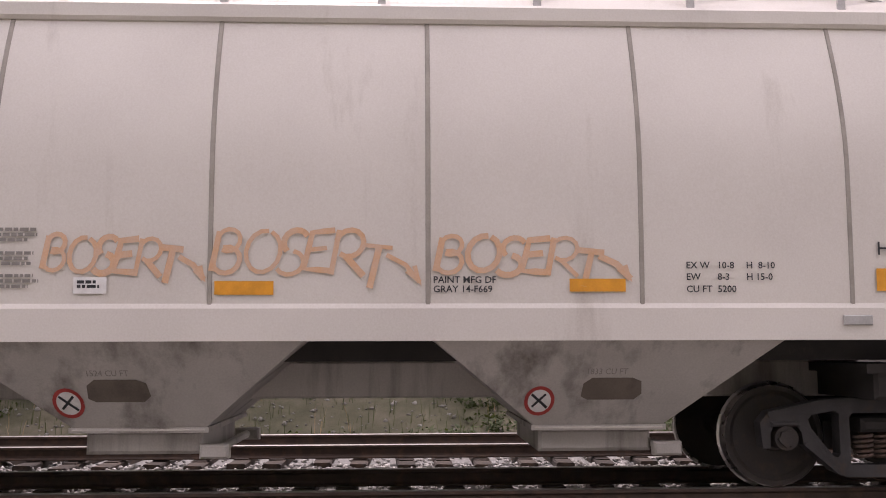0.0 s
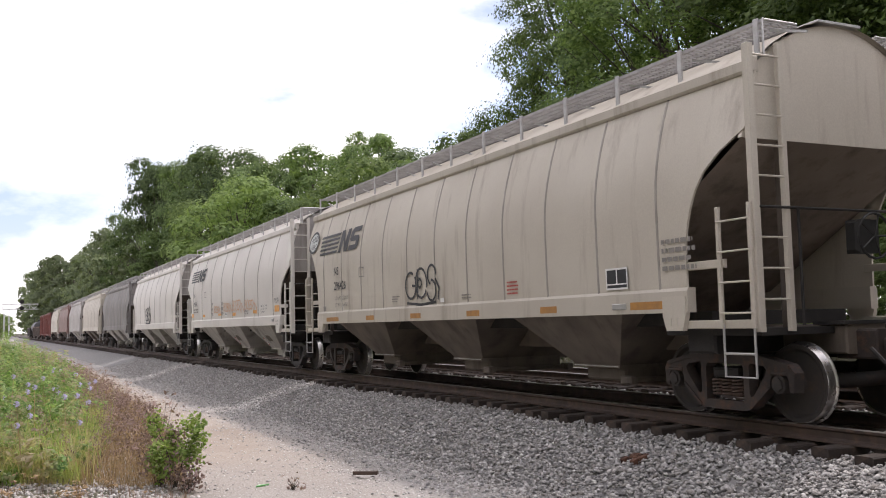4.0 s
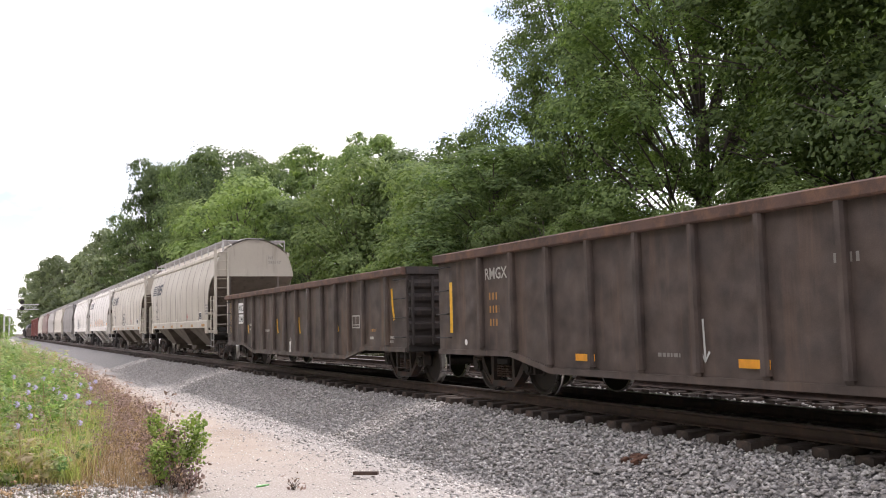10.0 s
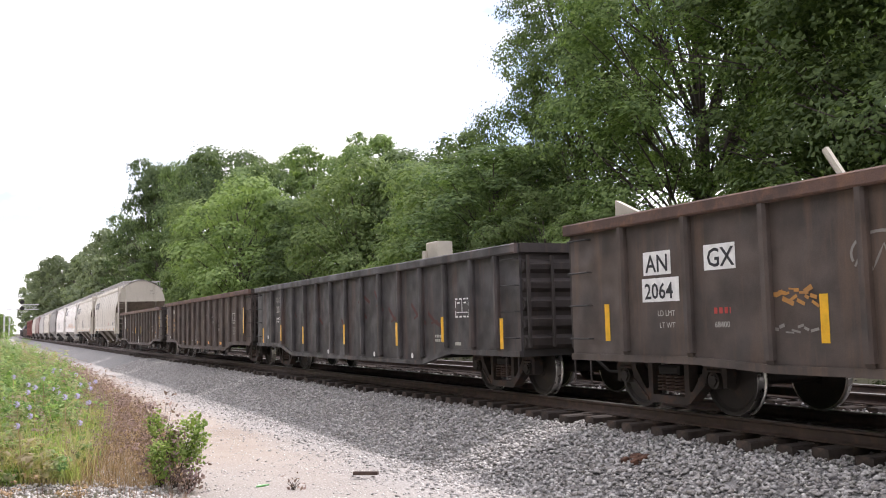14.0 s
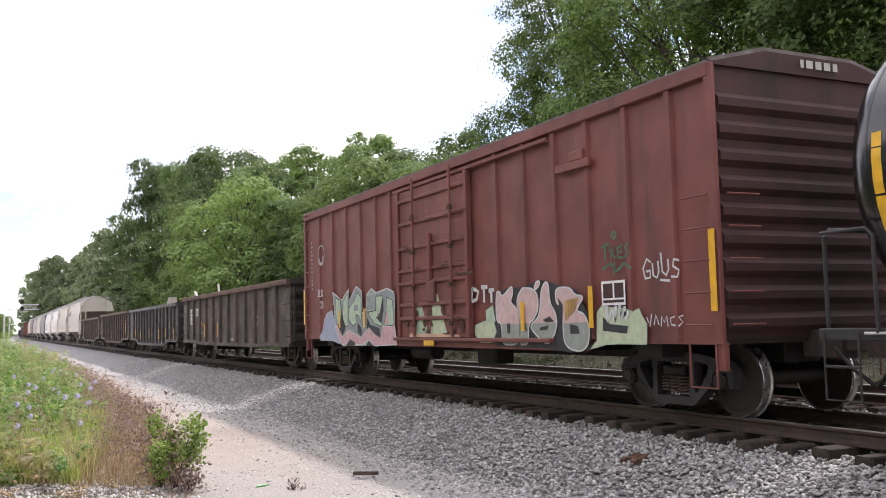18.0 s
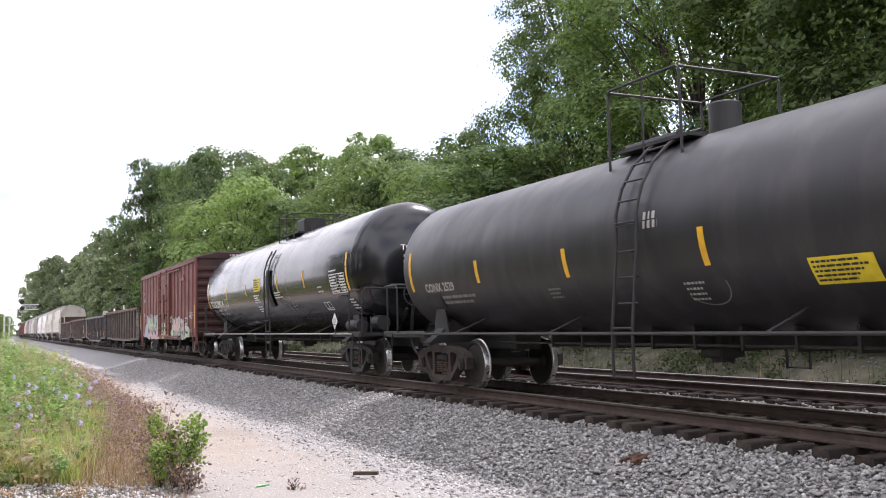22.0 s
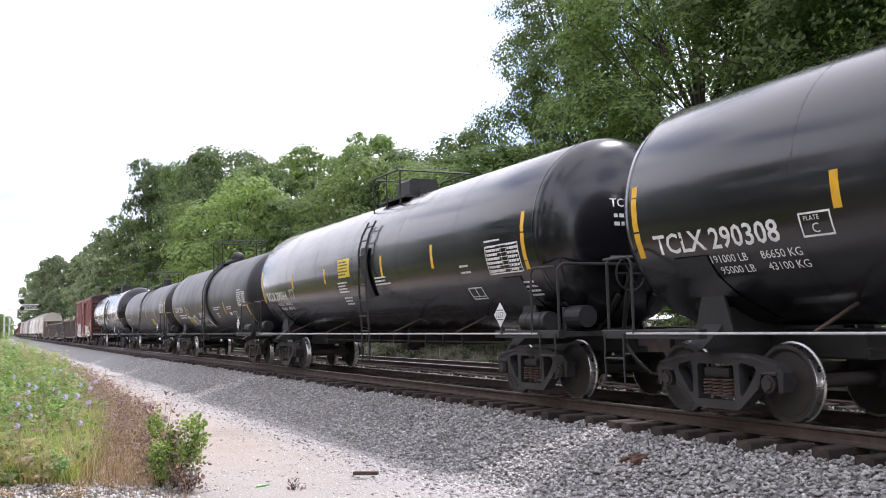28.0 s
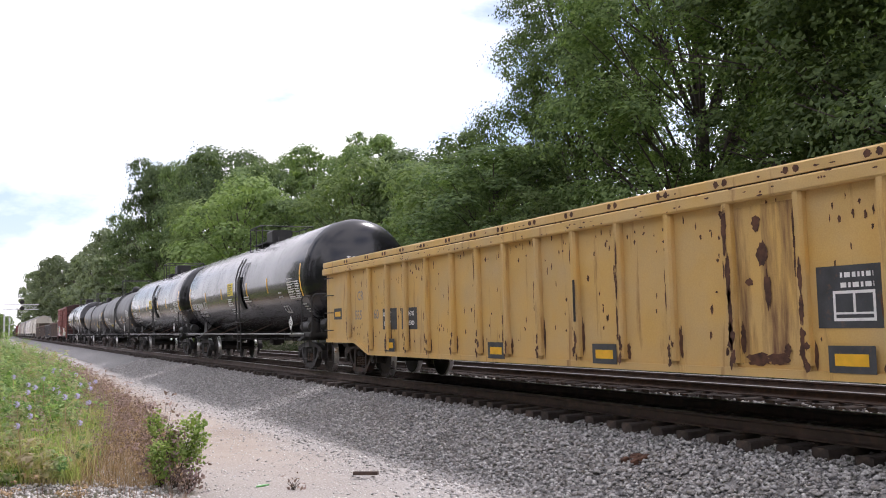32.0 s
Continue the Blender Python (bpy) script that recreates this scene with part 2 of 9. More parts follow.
SPRAY_GREEN = plain("green_spray_paint", (0.07, 0.17, 0.10))
PALE_BLOCK = surf("pale_scrap", (0.50, 0.46, 0.38), (0.44, 0.40, 0.33), scale=3, rough=0.8)
RAIL = surf("rusty_rail", (0.070, 0.045, 0.034), (0.050, 0.034, 0.027), (0.11, 0.065, 0.042), scale=3, rough=0.75, bump=0.2)
RAIL_TOP = surf("worn_rail_head", (0.42, 0.40, 0.38), (0.30, 0.27, 0.25), scale=8, rough=0.35, metal=0.9, bump=0.03)
TIE = surf("creosoted_timber", (0.036, 0.027, 0.022), (0.058, 0.043, 0.035), (0.105, 0.070, 0.048), scale=2.5, rough=0.9, bump=0.6, fine=35, vary=0.3)
STONE = None
GREEN_A = leafy("leaf_green", (0.085, 0.128, 0.052), (0.190, 0.255, 0.104), glow=0.36)
GREEN_B = leafy("leaf_dark_green", (0.068, 0.104, 0.048), (0.160, 0.215, 0.094), glow=0.36)
# distance haze is mixed into this lighter, greyer leaf colour
GREEN_FAR = leafy("leaf_hazed_green", (0.125, 0.155, 0.092), (0.215, 0.255, 0.150), glow=0.32)
GREEN_C = leafy("leaf_light_green", (0.115, 0.168, 0.062), (0.215, 0.280, 0.108), glow=0.36)
GREEN_D = leafy("leaf_edge_green", (0.068, 0.108, 0.040), (0.185, 0.250, 0.090), glow=0.40)
WEED = leafy("weed_leaf", (0.11, 0.205, 0.070), (0.40, 0.53, 0.235), glow=0.45, dry=(0.42, 0.35, 0.25))
SHRUB = leafy("shrub_leaf", (0.12, 0.19, 0.05), (0.32, 0.40, 0.13), glow=0.38)
RUSSET = leafy("dry_russet_leaf", (0.19, 0.128, 0.125), (0.37, 0.262, 0.25), glow=0.28)
DULL = leafy("dull_bank_grass", (0.055, 0.068, 0.034), (0.125, 0.130, 0.070), glow=0.2)
BRUSH = leafy("brush_leaf", (0.045, 0.065, 0.028), (0.10, 0.12, 0.055), glow=0.25)
GRASS = leafy("grass_blade", (0.16, 0.25, 0.06), (0.40, 0.50, 0.17), glow=0.4, dry=(0.46, 0.38, 0.25))
STRAW = leafy("dry_stalk", (0.30, 0.20, 0.12), (0.42, 0.30, 0.19), glow=0.2)
PURPLE = plain("chicory_blue", (0.60, 0.54, 0.76))
BARK = surf("bark", (0.085, 0.068, 0.055), (0.055, 0.045, 0.038), scale=4, rough=0.95, bump=0.6, fine=18)
FENCE = surf("weathered_boards", (0.26, 0.24, 0.22), (0.20, 0.185, 0.17), scale=2, rough=0.9, streak=6, dirt=(0.14, 0.13, 0.11), bump=0.3, vary=0.2)
ALU = surf("aluminium_lattice", (0.60, 0.60, 0.60), (0.52, 0.52, 0.52), scale=3, rough=0.4, metal=0.6, bump=0.02)


def stone_material(name, tones, rough=0.9):
    m, nd, ln, bs = tree_of(name)
    geo = nd.new("ShaderNodeNewGeometry")
    r = nd.new("ShaderNodeValToRGB")
    r.color_ramp.elements[0].color = (*tones[0], 1)
    r.color_ramp.elements[1].color = (*tones[-1], 1)
    for i, c in enumerate(tones[1:-1], 1):
        r.color_ramp.elements.new(i / (len(tones) - 1)).color = (*c, 1)
    ln.new(geo.outputs["Random Per Island"], r.inputs["Fac"])
    co = nd.new("ShaderNodeTexCoord")
    n = nd.new("ShaderNodeTexNoise")
    n.inputs["Scale"].default_value = 40
    ln.new(co.outputs["Object"], n.inputs["Vector"])
    g = nd.new("ShaderNodeMixRGB")
    g.blend_type = "OVERLAY"
    g.inputs["Fac"].default_value = 0.4
    ln.new(r.outputs["Color"], g.inputs["Color1"])
    ln.new(n.outputs["Fac"], g.inputs["Color2"])
    ln.new(g.outputs["Color"], bs.inputs["Base Color"])
    bs.inputs["Roughness"].default_value = rough
    bp = nd.new("ShaderNodeBump")
    bp.inputs["Strength"].default_value = 0.3
    bp.inputs["Distance"].default_value = 0.01
    ln.new(n.outputs["Fac"], bp.inputs["Height"])
    ln.new(bp.outputs["Normal"], bs.inputs["Normal"])
    return m


STONE = stone_material("ballast_stone", [(0.20, 0.192, 0.186), (0.39, 0.378, 0.364), (0.27, 0.248, 0.228), (0.50, 0.484, 0.465), (0.33, 0.312, 0.300), (0.62, 0.60, 0.575)])
RUBBLE = stone_material("bank_rubble", [(0.14, 0.132, 0.115), (0.24, 0.228, 0.205), (0.18, 0.17, 0.15), (0.33, 0.318, 0.295)])
PEBBLE = stone_material("path_pebble", [(0.32, 0.295, 0.275), (0.46, 0.432, 0.405), (0.62, 0.595, 0.57), (0.38, 0.35, 0.33), (0.52, 0.485, 0.455)])


# ---- mesh helpers ----
class Geo:
    """Collects faces of one mesh."""

    def __init__(self):
        self.v, self.f = [], []

    def add(self, verts, faces):
        n = len(self.v)
        self.v += [tuple(p) for p in verts]
        self.f += [tuple(i + n for i in q) for q in faces]
        return self

    def box(self, x0, x1, y0, y1, z0, z1, c=0.0):
        """A box, with chamfered edges along y and z where c is given."""
        if not c:
            p = [(x, y, z) for x in (x0, x1) for y in (y0, y1) for z in (z0, z1)]
            return self.add(p, [(0, 1, 3, 2), (4, 6, 7, 5), (0, 4, 5, 1), (2, 3, 7, 6), (0, 2, 6, 4), (1, 5, 7, 3)])
        pts = []
        for x, i in ((x0, c), (x0 + c, 0), (x1 - c, 0), (x1, c)):
            pts += [(x, y0 + i, z0 + i), (x, y1 - i, z0 + i), (x, y1 - i, z1 - i), (x, y0 + i, z1 - i)]
        f = [(3, 2, 1, 0), (12, 13, 14, 15)]
        for k in range(3):
            for j in range(4):
                a, b = 4 * k + j, 4 * k + (j + 1) % 4
                f.append((a, b, b + 4, a + 4))
        return self.add(pts, f)

    def cyl(self, p, q, r, n=10, r2=None):
        p, q = Vector(p), Vector(q)
        d = (q - p).normalized()
        u = d.orthogonal().normalized()
        w = d.cross(u)
        r2 = r if r2 is None else r2
        ring = lambda c, rad: [c + rad * (math.cos(2 * math.pi * i / n) * u + math.sin(2 * math.pi * i / n) * w) for i in range(n)]
        f = [(i, (i + 1) % n, n + (i + 1) % n, n + i) for i in range(n)]
        f += [tuple(range(n - 1, -1, -1)), tuple(range(n, 2 * n))]
        return self.add(ring(p, r) + ring(q, r2), f)

    def tube(self, pts, r, n=8):
        """One bent tube through the points."""
        pts = [Vector(p) for p in pts]
        k, v, u = len(pts), [], None
        for i, p in enumerate(pts):
            d = (pts[min(i + 1, k - 1)] - pts[max(i - 1, 0)]).normalized()
            u = d.orthogonal().normalized() if u is None else (u - d * u.dot(d)).normalized()
            w = d.cross(u)
            v += [p + r * (math.cos(2 * math.pi * j / n) * u + math.sin(2 * math.pi * j / n) * w) for j in range(n)]
        f = [(i * n + j, i * n + (j + 1) % n, (i + 1) * n + (j + 1) % n, (i + 1) * n + j) for i in range(k - 1) for j in range(n)]
        f += [tuple(range(n - 1, -1, -1)), tuple(range((k - 1) * n, k * n))]
        return self.add(v, f)

    def bar(self, p, q, w, t):
        """A flat bar from p to q in a plane of constant x: w across it, t thick in x."""
        p, q = Vector(p), Vector(q)
        d = (q - p).normalized()
        s = Vector((0, -d.z, d.y)) * (w / 2)
        x = Vector((t / 2, 0, 0))
        a = [p - s - x, p + s - x, q + s - x, q - s - x, p - s + x, p + s + x, q + s + x, q - s + x]
        return self.add(a, [(0, 1, 2, 3), (7, 6, 5, 4), (0, 4, 5, 1), (1, 5, 6, 2), (2, 6, 7, 3), (3, 7, 4, 0)])

    def prism(self, poly, a, b, axis="x"):
        """Extrudes a polygon from a to b along an axis; its points are (y, z) for x, (x, z) for y, (x, y) for z."""
        put = {"x": lambda k, u, v: (k, u, v), "y": lambda k, u, v: (u, k, v), "z": lambda k, u, v: (u, v, k)}[axis]
        n = len(poly)
        f = [tuple(range(n - 1, -1, -1)), tuple(range(n, 2 * n))]
        f += [(i, (i + 1) % n, n + (i + 1) % n, n + i) for i in range(n)]
        return self.add([put(a, *p) for p in poly] + [put(b, *p) for p in poly], f)

    def grid(self, rows):
        """A sheet through rows of points."""
        n = len(rows[0])
        f = [(i * n + j, i * n + j + 1, (i + 1) * n + j + 1, (i + 1) * n + j) for i in range(len(rows) - 1) for j in range(n - 1)]
        return self.add([p for r in rows for p in r], f)

    def lathe_x(self, prof, n=32, c=(0, 0)):
        """Turns (x, r) points round the x axis through (y, z) = c."""
        k = len(prof)
        v = [(x, c[0] + r * math.cos(2 * math.pi * i / n), c[1] + r * math.sin(2 * math.pi * i / n)) for i in range(n) for x, r in prof]
        f = [(i * k + j, i * k + j + 1, ((i + 1) % n) * k + j + 1, ((i + 1) % n) * k + j) for i in range(n) for j in range(k - 1)]
        return self.add(v, f)


def mesh_of(name, g, mat, smooth=False):
    me = bpy.data.meshes.new(name)
    me.from_pydata(g.v, [], g.f)
    b = bmesh.new()
    b.from_mesh(me)
    bmesh.ops.recalc_face_normals(b, faces=b.faces)
    b.to_mesh(me)
    b.free()
    me.materials.append(mat)
    if smooth:
        me.polygons.foreach_set("use_smooth", [True] * len(me.polygons))
        me.set_sharp_from_angle(angle=radians(35))
    return me


def part(name, g, mat, parent=None, label="", smooth=False):
    """One mesh object under a thing or under a part."""
    me = g if isinstance(g, bpy.types.Mesh) else mesh_of(name, g, mat, smooth)
    ob = new(name, me)
    ob.parent = parent
    return tagged(ob, label=label)


RODS = {}


def rod(name, parent, p, q, r, mat, n=6):
    """A round bar from p to q as a part; alike bars share a mesh."""
    d = Vector(q) - Vector(p)
    key = (name, tuple(round(c, 3) for c in d), r, mat.name)
    if key not in RODS:
        RODS[key] = mesh_of(name, Geo().cyl((0, 0, 0), d, r, n), mat)
    o = part(name, RODS[key], None, parent)
    o.location = p
    return o


def thing(name, label, category, group="", kind=""):
    return tagged(new(name), label=label, category=category, group=group, kind=kind)


def lettering(parent, words, mat, at, size, name="lettering", bold=0.0, label=""):
    """Words on a thing's side: at(u, v) gives the place u metres along the line and v metres up."""
    cu = bpy.data.curves.new(name, "FONT")
    cu.body, cu.size, cu.offset, cu.resolution_u = words, size, bold, 2
    tmp = new("lettering_form", cu)
    me = bpy.data.meshes.new_from_object(tmp.evaluated_get(bpy.context.evaluated_depsgraph_get()))
    bpy.data.objects.remove(tmp)
    bpy.data.curves.remove(cu)
    me.name = name
    for v in me.vertices:
        v.co = at(v.co.x, v.co.y)
    me.materials.clear()
    me.materials.append(mat)
    return part(name, me, mat, parent, label)


def ribbon(g, pts, w, at):
    """A flat brush stroke along (u, v) points, laid on a side by at()."""
    raw, pts = [Vector(p) for p in pts], []
    for a, b in zip(raw, raw[1:]):
        k = max(1, int((b - a).length / 0.09))
        pts += [a.lerp(b, i / k) for i in range(k)]
    pts.append(raw[-1])
    l, r = [], []
    for i, p in enumerate(pts):
        d = (pts[min(i + 1, len(pts) - 1)] - pts[max(i - 1, 0)]).normalized()
        s = Vector((-d.y, d.x)) * w / 2
        l.append(at(*(p + s)))
        r.append(at(*(p - s)))
    g.grid([l, r])


def patch(g, u0, u1, v0, v1, at, n=1):
    """A flat or curved panel laid on a side by at()."""
    g.grid([[at(u0 + (u1 - u0) * i / n, v0 + (v1 - v0) * j / 4) for j in range(5)] for i in range(n + 1)])


def bars(parent, at, rows, w, h, gap, mat, name="small_print", seed=1):
    """Lines of writing too small to read, as broken bars."""
    rnd = random.Random(seed)
    g = Geo()
    for k in range(rows):
        u, end = 0.0, w * rnd.uniform(0.65, 1.0)
        while u < end:
            d = min(rnd.uniform(0.05, 0.16) * max(0.5, w), end - u)
            patch(g, u, u + d, -k * gap, -k * gap + h, at)
            u += d + h * 0.45
    return tagged(part(name, g, mat, parent), kind="stuff")


TRACK_X = 9.10  # centre of the near track
SPEED = 7.7136  # of the train, metres a second
RW = 0.457  # wheel radius


# ---- bogie, built once ----
def wheelset_mesh():
    g = Geo()
    for s in (-1, 1):
        prof = [(0.66, 0.09), (0.68, 0.12), (0.715, 0.14), (0.735, 0.22), (0.71, 0.37), (0.685, 0.40), (0.675, 0.45), (0.68, 0.478), (0.70, 0.483),
                (0.712, 0.462), (0.725, 0.457), (0.80, 0.452), (0.81, 0.445), (0.812, 0.40), (0.795, 0.385), (0.775, 0.36), (0.785, 0.22), (0.80, 0.14), (0.83, 0.12), (0.835, 0.09)]
        g.lathe_x([(s * x, r) for x, r in prof], 36)
    g.cyl((-0.9, 0, 0), (0.9, 0, 0), 0.088, 14)
    for s in (-1, 1):
        g.cyl((s * 0.86, 0, 0), (s * 1.10, 0, 0), 0.105, 14)
        g.cyl((s * 1.10, 0, 0), (s * 1.125, 0, 0), 0.075, 6)
        for k in range(3):
            a = 2.1 * k
            g.cyl((s * 1.10, 0.065 * math.cos(a), 0.065 * math.sin(a)), (s * 1.122, 0.065 * math.cos(a), 0.065 * math.sin(a)), 0.016, 6)
    me = mesh_of("wheelset", g, WHEEL, True)
    me.materials.append(TREAD)
    for p in me.polygons:
        r = math.hypot(p.center.y, p.center.z)
        if 0.425 < r and abs(p.center.x) < 0.807:
            p.material_index = 1
        if 0.40 < r and 0.795 < abs(p.center.x) and r < 0.455:
            p.material_index = 1 if r > 0.437 else 0
    return me


def side_frame_geo(s):
    """Cast truss frame: one plate with two triangular windows and an open spring nest."""
    half = [(0.36, 0.12), (0.46, 0.165), (0.73, 0.40), (0.745, 0.50), (0.785, 0.565), (0.889, 0.59), (0.99, 0.565), (1.02, 0.50), (1.025, 0.37), (1.09, 0.37), (1.11, 0.59),
            (1.03, 0.685), (0.82, 0.73), (0.56, 0.785), (0.25, 0.80)]
    loops = [half + [(-y, z) for y, z in reversed(half)]]
    for k in (1, -1):
        loops.append([(k * y, z) for y, z in ((0.41, 0.66), (0.45, 0.69), (0.65, 0.655), (0.69, 0.61), (0.66, 0.54), (0.47, 0.30), (0.43, 0.29), (0.41, 0.32))])
    loops.append([(-0.32, 0.225), (-0.32, 0.63), (-0.29, 0.67), (0.29, 0.67), (0.32, 0.63), (0.32, 0.225)])
    flat = [p for loop in loops for p in loop]
    tris = tessellate_polygon([[Vector((y, z, 0)) for y, z in loop] for loop in loops])
    g = Geo()
    n = len(flat)
    x0, x1 = s * 1.0 - 0.075, s * 1.0 + 0.075
    g.add([(x0, *p) for p in flat] + [(x1, *p) for p in flat], [tuple(t) for t in tris] + [tuple(n + i for i in reversed(t)) for t in tris])
    k = 0
    for loop in loops:
        m = len(loop)
        g.f += [(k + i, k + (i + 1) % m, n + k + (i + 1) % m, n + k + i) for i in range(m)]
        k += m
    xo = s * 1.075
    # raised rims along the top and the diagonals, bearing adapters
    g.bar((xo, -0.56, 0.762), (xo, 0.56, 0.762), 0.04, 0.03)
    for k in (-1, 1):
        g.bar((xo, k * 0.54, 0.765), (xo, k * 1.04, 0.655), 0.04, 0.03)
        g.bar((xo, k * 0.42, 0.155), (xo, k * 0.72, 0.41), 0.035, 0.03)
        g.box(s * 1.0 - 0.10, s * 1.0 + 0.10, k * 0.889 - 0.13, k * 0.889 + 0.13, 0.555, 0.60, 0.015)
    return g


def spring_geo():
    """A coil with five turns."""
    pts = [(0.075 * math.cos(i * math.pi / 5), 0.075 * math.sin(i * math.pi / 5), 0.28 + 0.21 * i / 50) for i in range(51)]
    return Geo().tube(pts, 0.015, 5)


def bolster_geo():
    g = Geo()
    g.box(-1.08, 1.08, -0.21, 0.21, 0.50, 0.62, 0.03)
    g.box(-0.45, 0.45, -0.19, 0.19, 0.42, 0.74, 0.03)
    g.cyl((0, 0, 0.70), (0, 0, 0.80), 0.2, 16)
    for k in (-1, 1):
        g.box(-0.72, 0.72, k * 0.40 - 0.04, k * 0.40 + 0.04, 0.40, 0.50)
        for s in (-1, 1):
            g.box(s * 0.755 - 0.06, s * 0.755 + 0.06, k * 0.40 - 0.04, k * 0.40 + 0.035, 0.34, 0.58)
    return g


WHEELSET = wheelset_mesh()
FRAME_L, FRAME_R = mesh_of("side_frame", side_frame_geo(-1), BOGIE), mesh_of("side_frame", side_frame_geo(1), BOGIE)
FRAME_LR, FRAME_RR = mesh_of("side_frame", side_frame_geo(-1), BOGIE_RUST), mesh_of("side_frame", side_frame_geo(1), BOGIE_RUST)
COIL = mesh_of("coil_spring", spring_geo(), SPRING)
BOLSTER = mesh_of("bogie", bolster_geo(), UNDER)


def bogie(car, y, rusty=False):
    b = part("bogie", BOLSTER, None, car, "three-piece bogie in grimy cast steel")
    b.location = (0, y, 0)
    for s, me in ((-1, FRAME_LR if rusty else FRAME_L), (1, FRAME_RR if rusty else FRAME_R)):
        part("side_frame", me, None, b)
        for y2 in (-0.17, 0.0, 0.17):
            part("coil_spring", COIL, None, b, "rusty coil spring").location = (s * 1.0, y2, 0)
    for k in (1, -1):
        w = part("wheelset", WHEELSET, None, b, "steel wheels with worn bright treads on an axle")
        w.matrix_parent_inverse = Matrix.Translation((0, k * 0.889, RW))
    return b


def coupler(car, end, half):
    """Draft gear, knuckle and air hose at one end (end +1 or -1)."""
    g = Geo()
    e = end
    g.box(-0.17, 0.17, *sorted((e * (half - 1.2), e * (half - 0.62))), 0.72, 1.06, 0.02)
    g.box(-0.075, 0.075, *sorted((e * (half - 0.65), e * (half - 0.22))), 0.80, 0.96, 0.02)
    g.prism([(-0.16, e * (half - 0.26)), (0.15, e * (half - 0.26)), (0.16, e * (half - 0.02)), (0.06, e * (half + 0.05)), (0.02, e * (half - 0.08)), (-0.14, e * (half + 0.02))], 0.74, 1.02, "z")
    part("coupler", g, BOGIE_RUST, car, "rusty cast-steel knuckle coupler")
    h = Geo()
    h.tube([(-0.3, e * (half - 0.6), 0.85), (-0.3, e * (half - 0.35), 0.62), (-0.22, e * (half - 0.12), 0.42), (-0.1, e * half, 0.40)], 0.025, 6)
    part("air_hose", h, UNDER, car, "black rubber air hose")


def ladder(car, paint, x, y0, y1, z0, z1, rungs, g=None, r=0.012, rail=0.03):
    """Side ladder in a plane of constant x."""
    g = g or Geo()
    for y in (y0, y1):
        g.box(x - 0.02, x + 0.02, y - rail, y + rail, z0, z1, 0.006)
    lad = part("side_ladder", g, paint, car)
    for k in range(rungs):
        z = z0 + (k + 0.5) * (z1 - z0) / rungs
        rod("rung", lad, (x - 0.03, y0, z), (x - 0.03, y1, z), r, paint)


def end_ladder(car, paint, y, x0, x1, z0, z1, rungs, r=0.012):
    """End ladder in a plane of constant y."""
    g = Geo()
    for x in (x0, x1):
        g.box(x - 0.03, x + 0.03, y - 0.02, y + 0.02, z0, z1, 0.006)
    lad = part("end_ladder", g, paint, car)
    for k in range(rungs):
        z = z0 + (k + 0.5) * (z1 - z0) / rungs
        rod("rung", lad, (x0, y, z), (x1, y, z), r, paint)


# ---- covered hopper ----
def hopper_x(z, w=1.625):
    """Half width of the curved side at height z."""
    if z < 2.75:
        return w - 0.025 * ((2.75 - z) / 1.45) ** 2
    return w - 0.30 * ((z - 2.75) / 1.35) ** 1.7


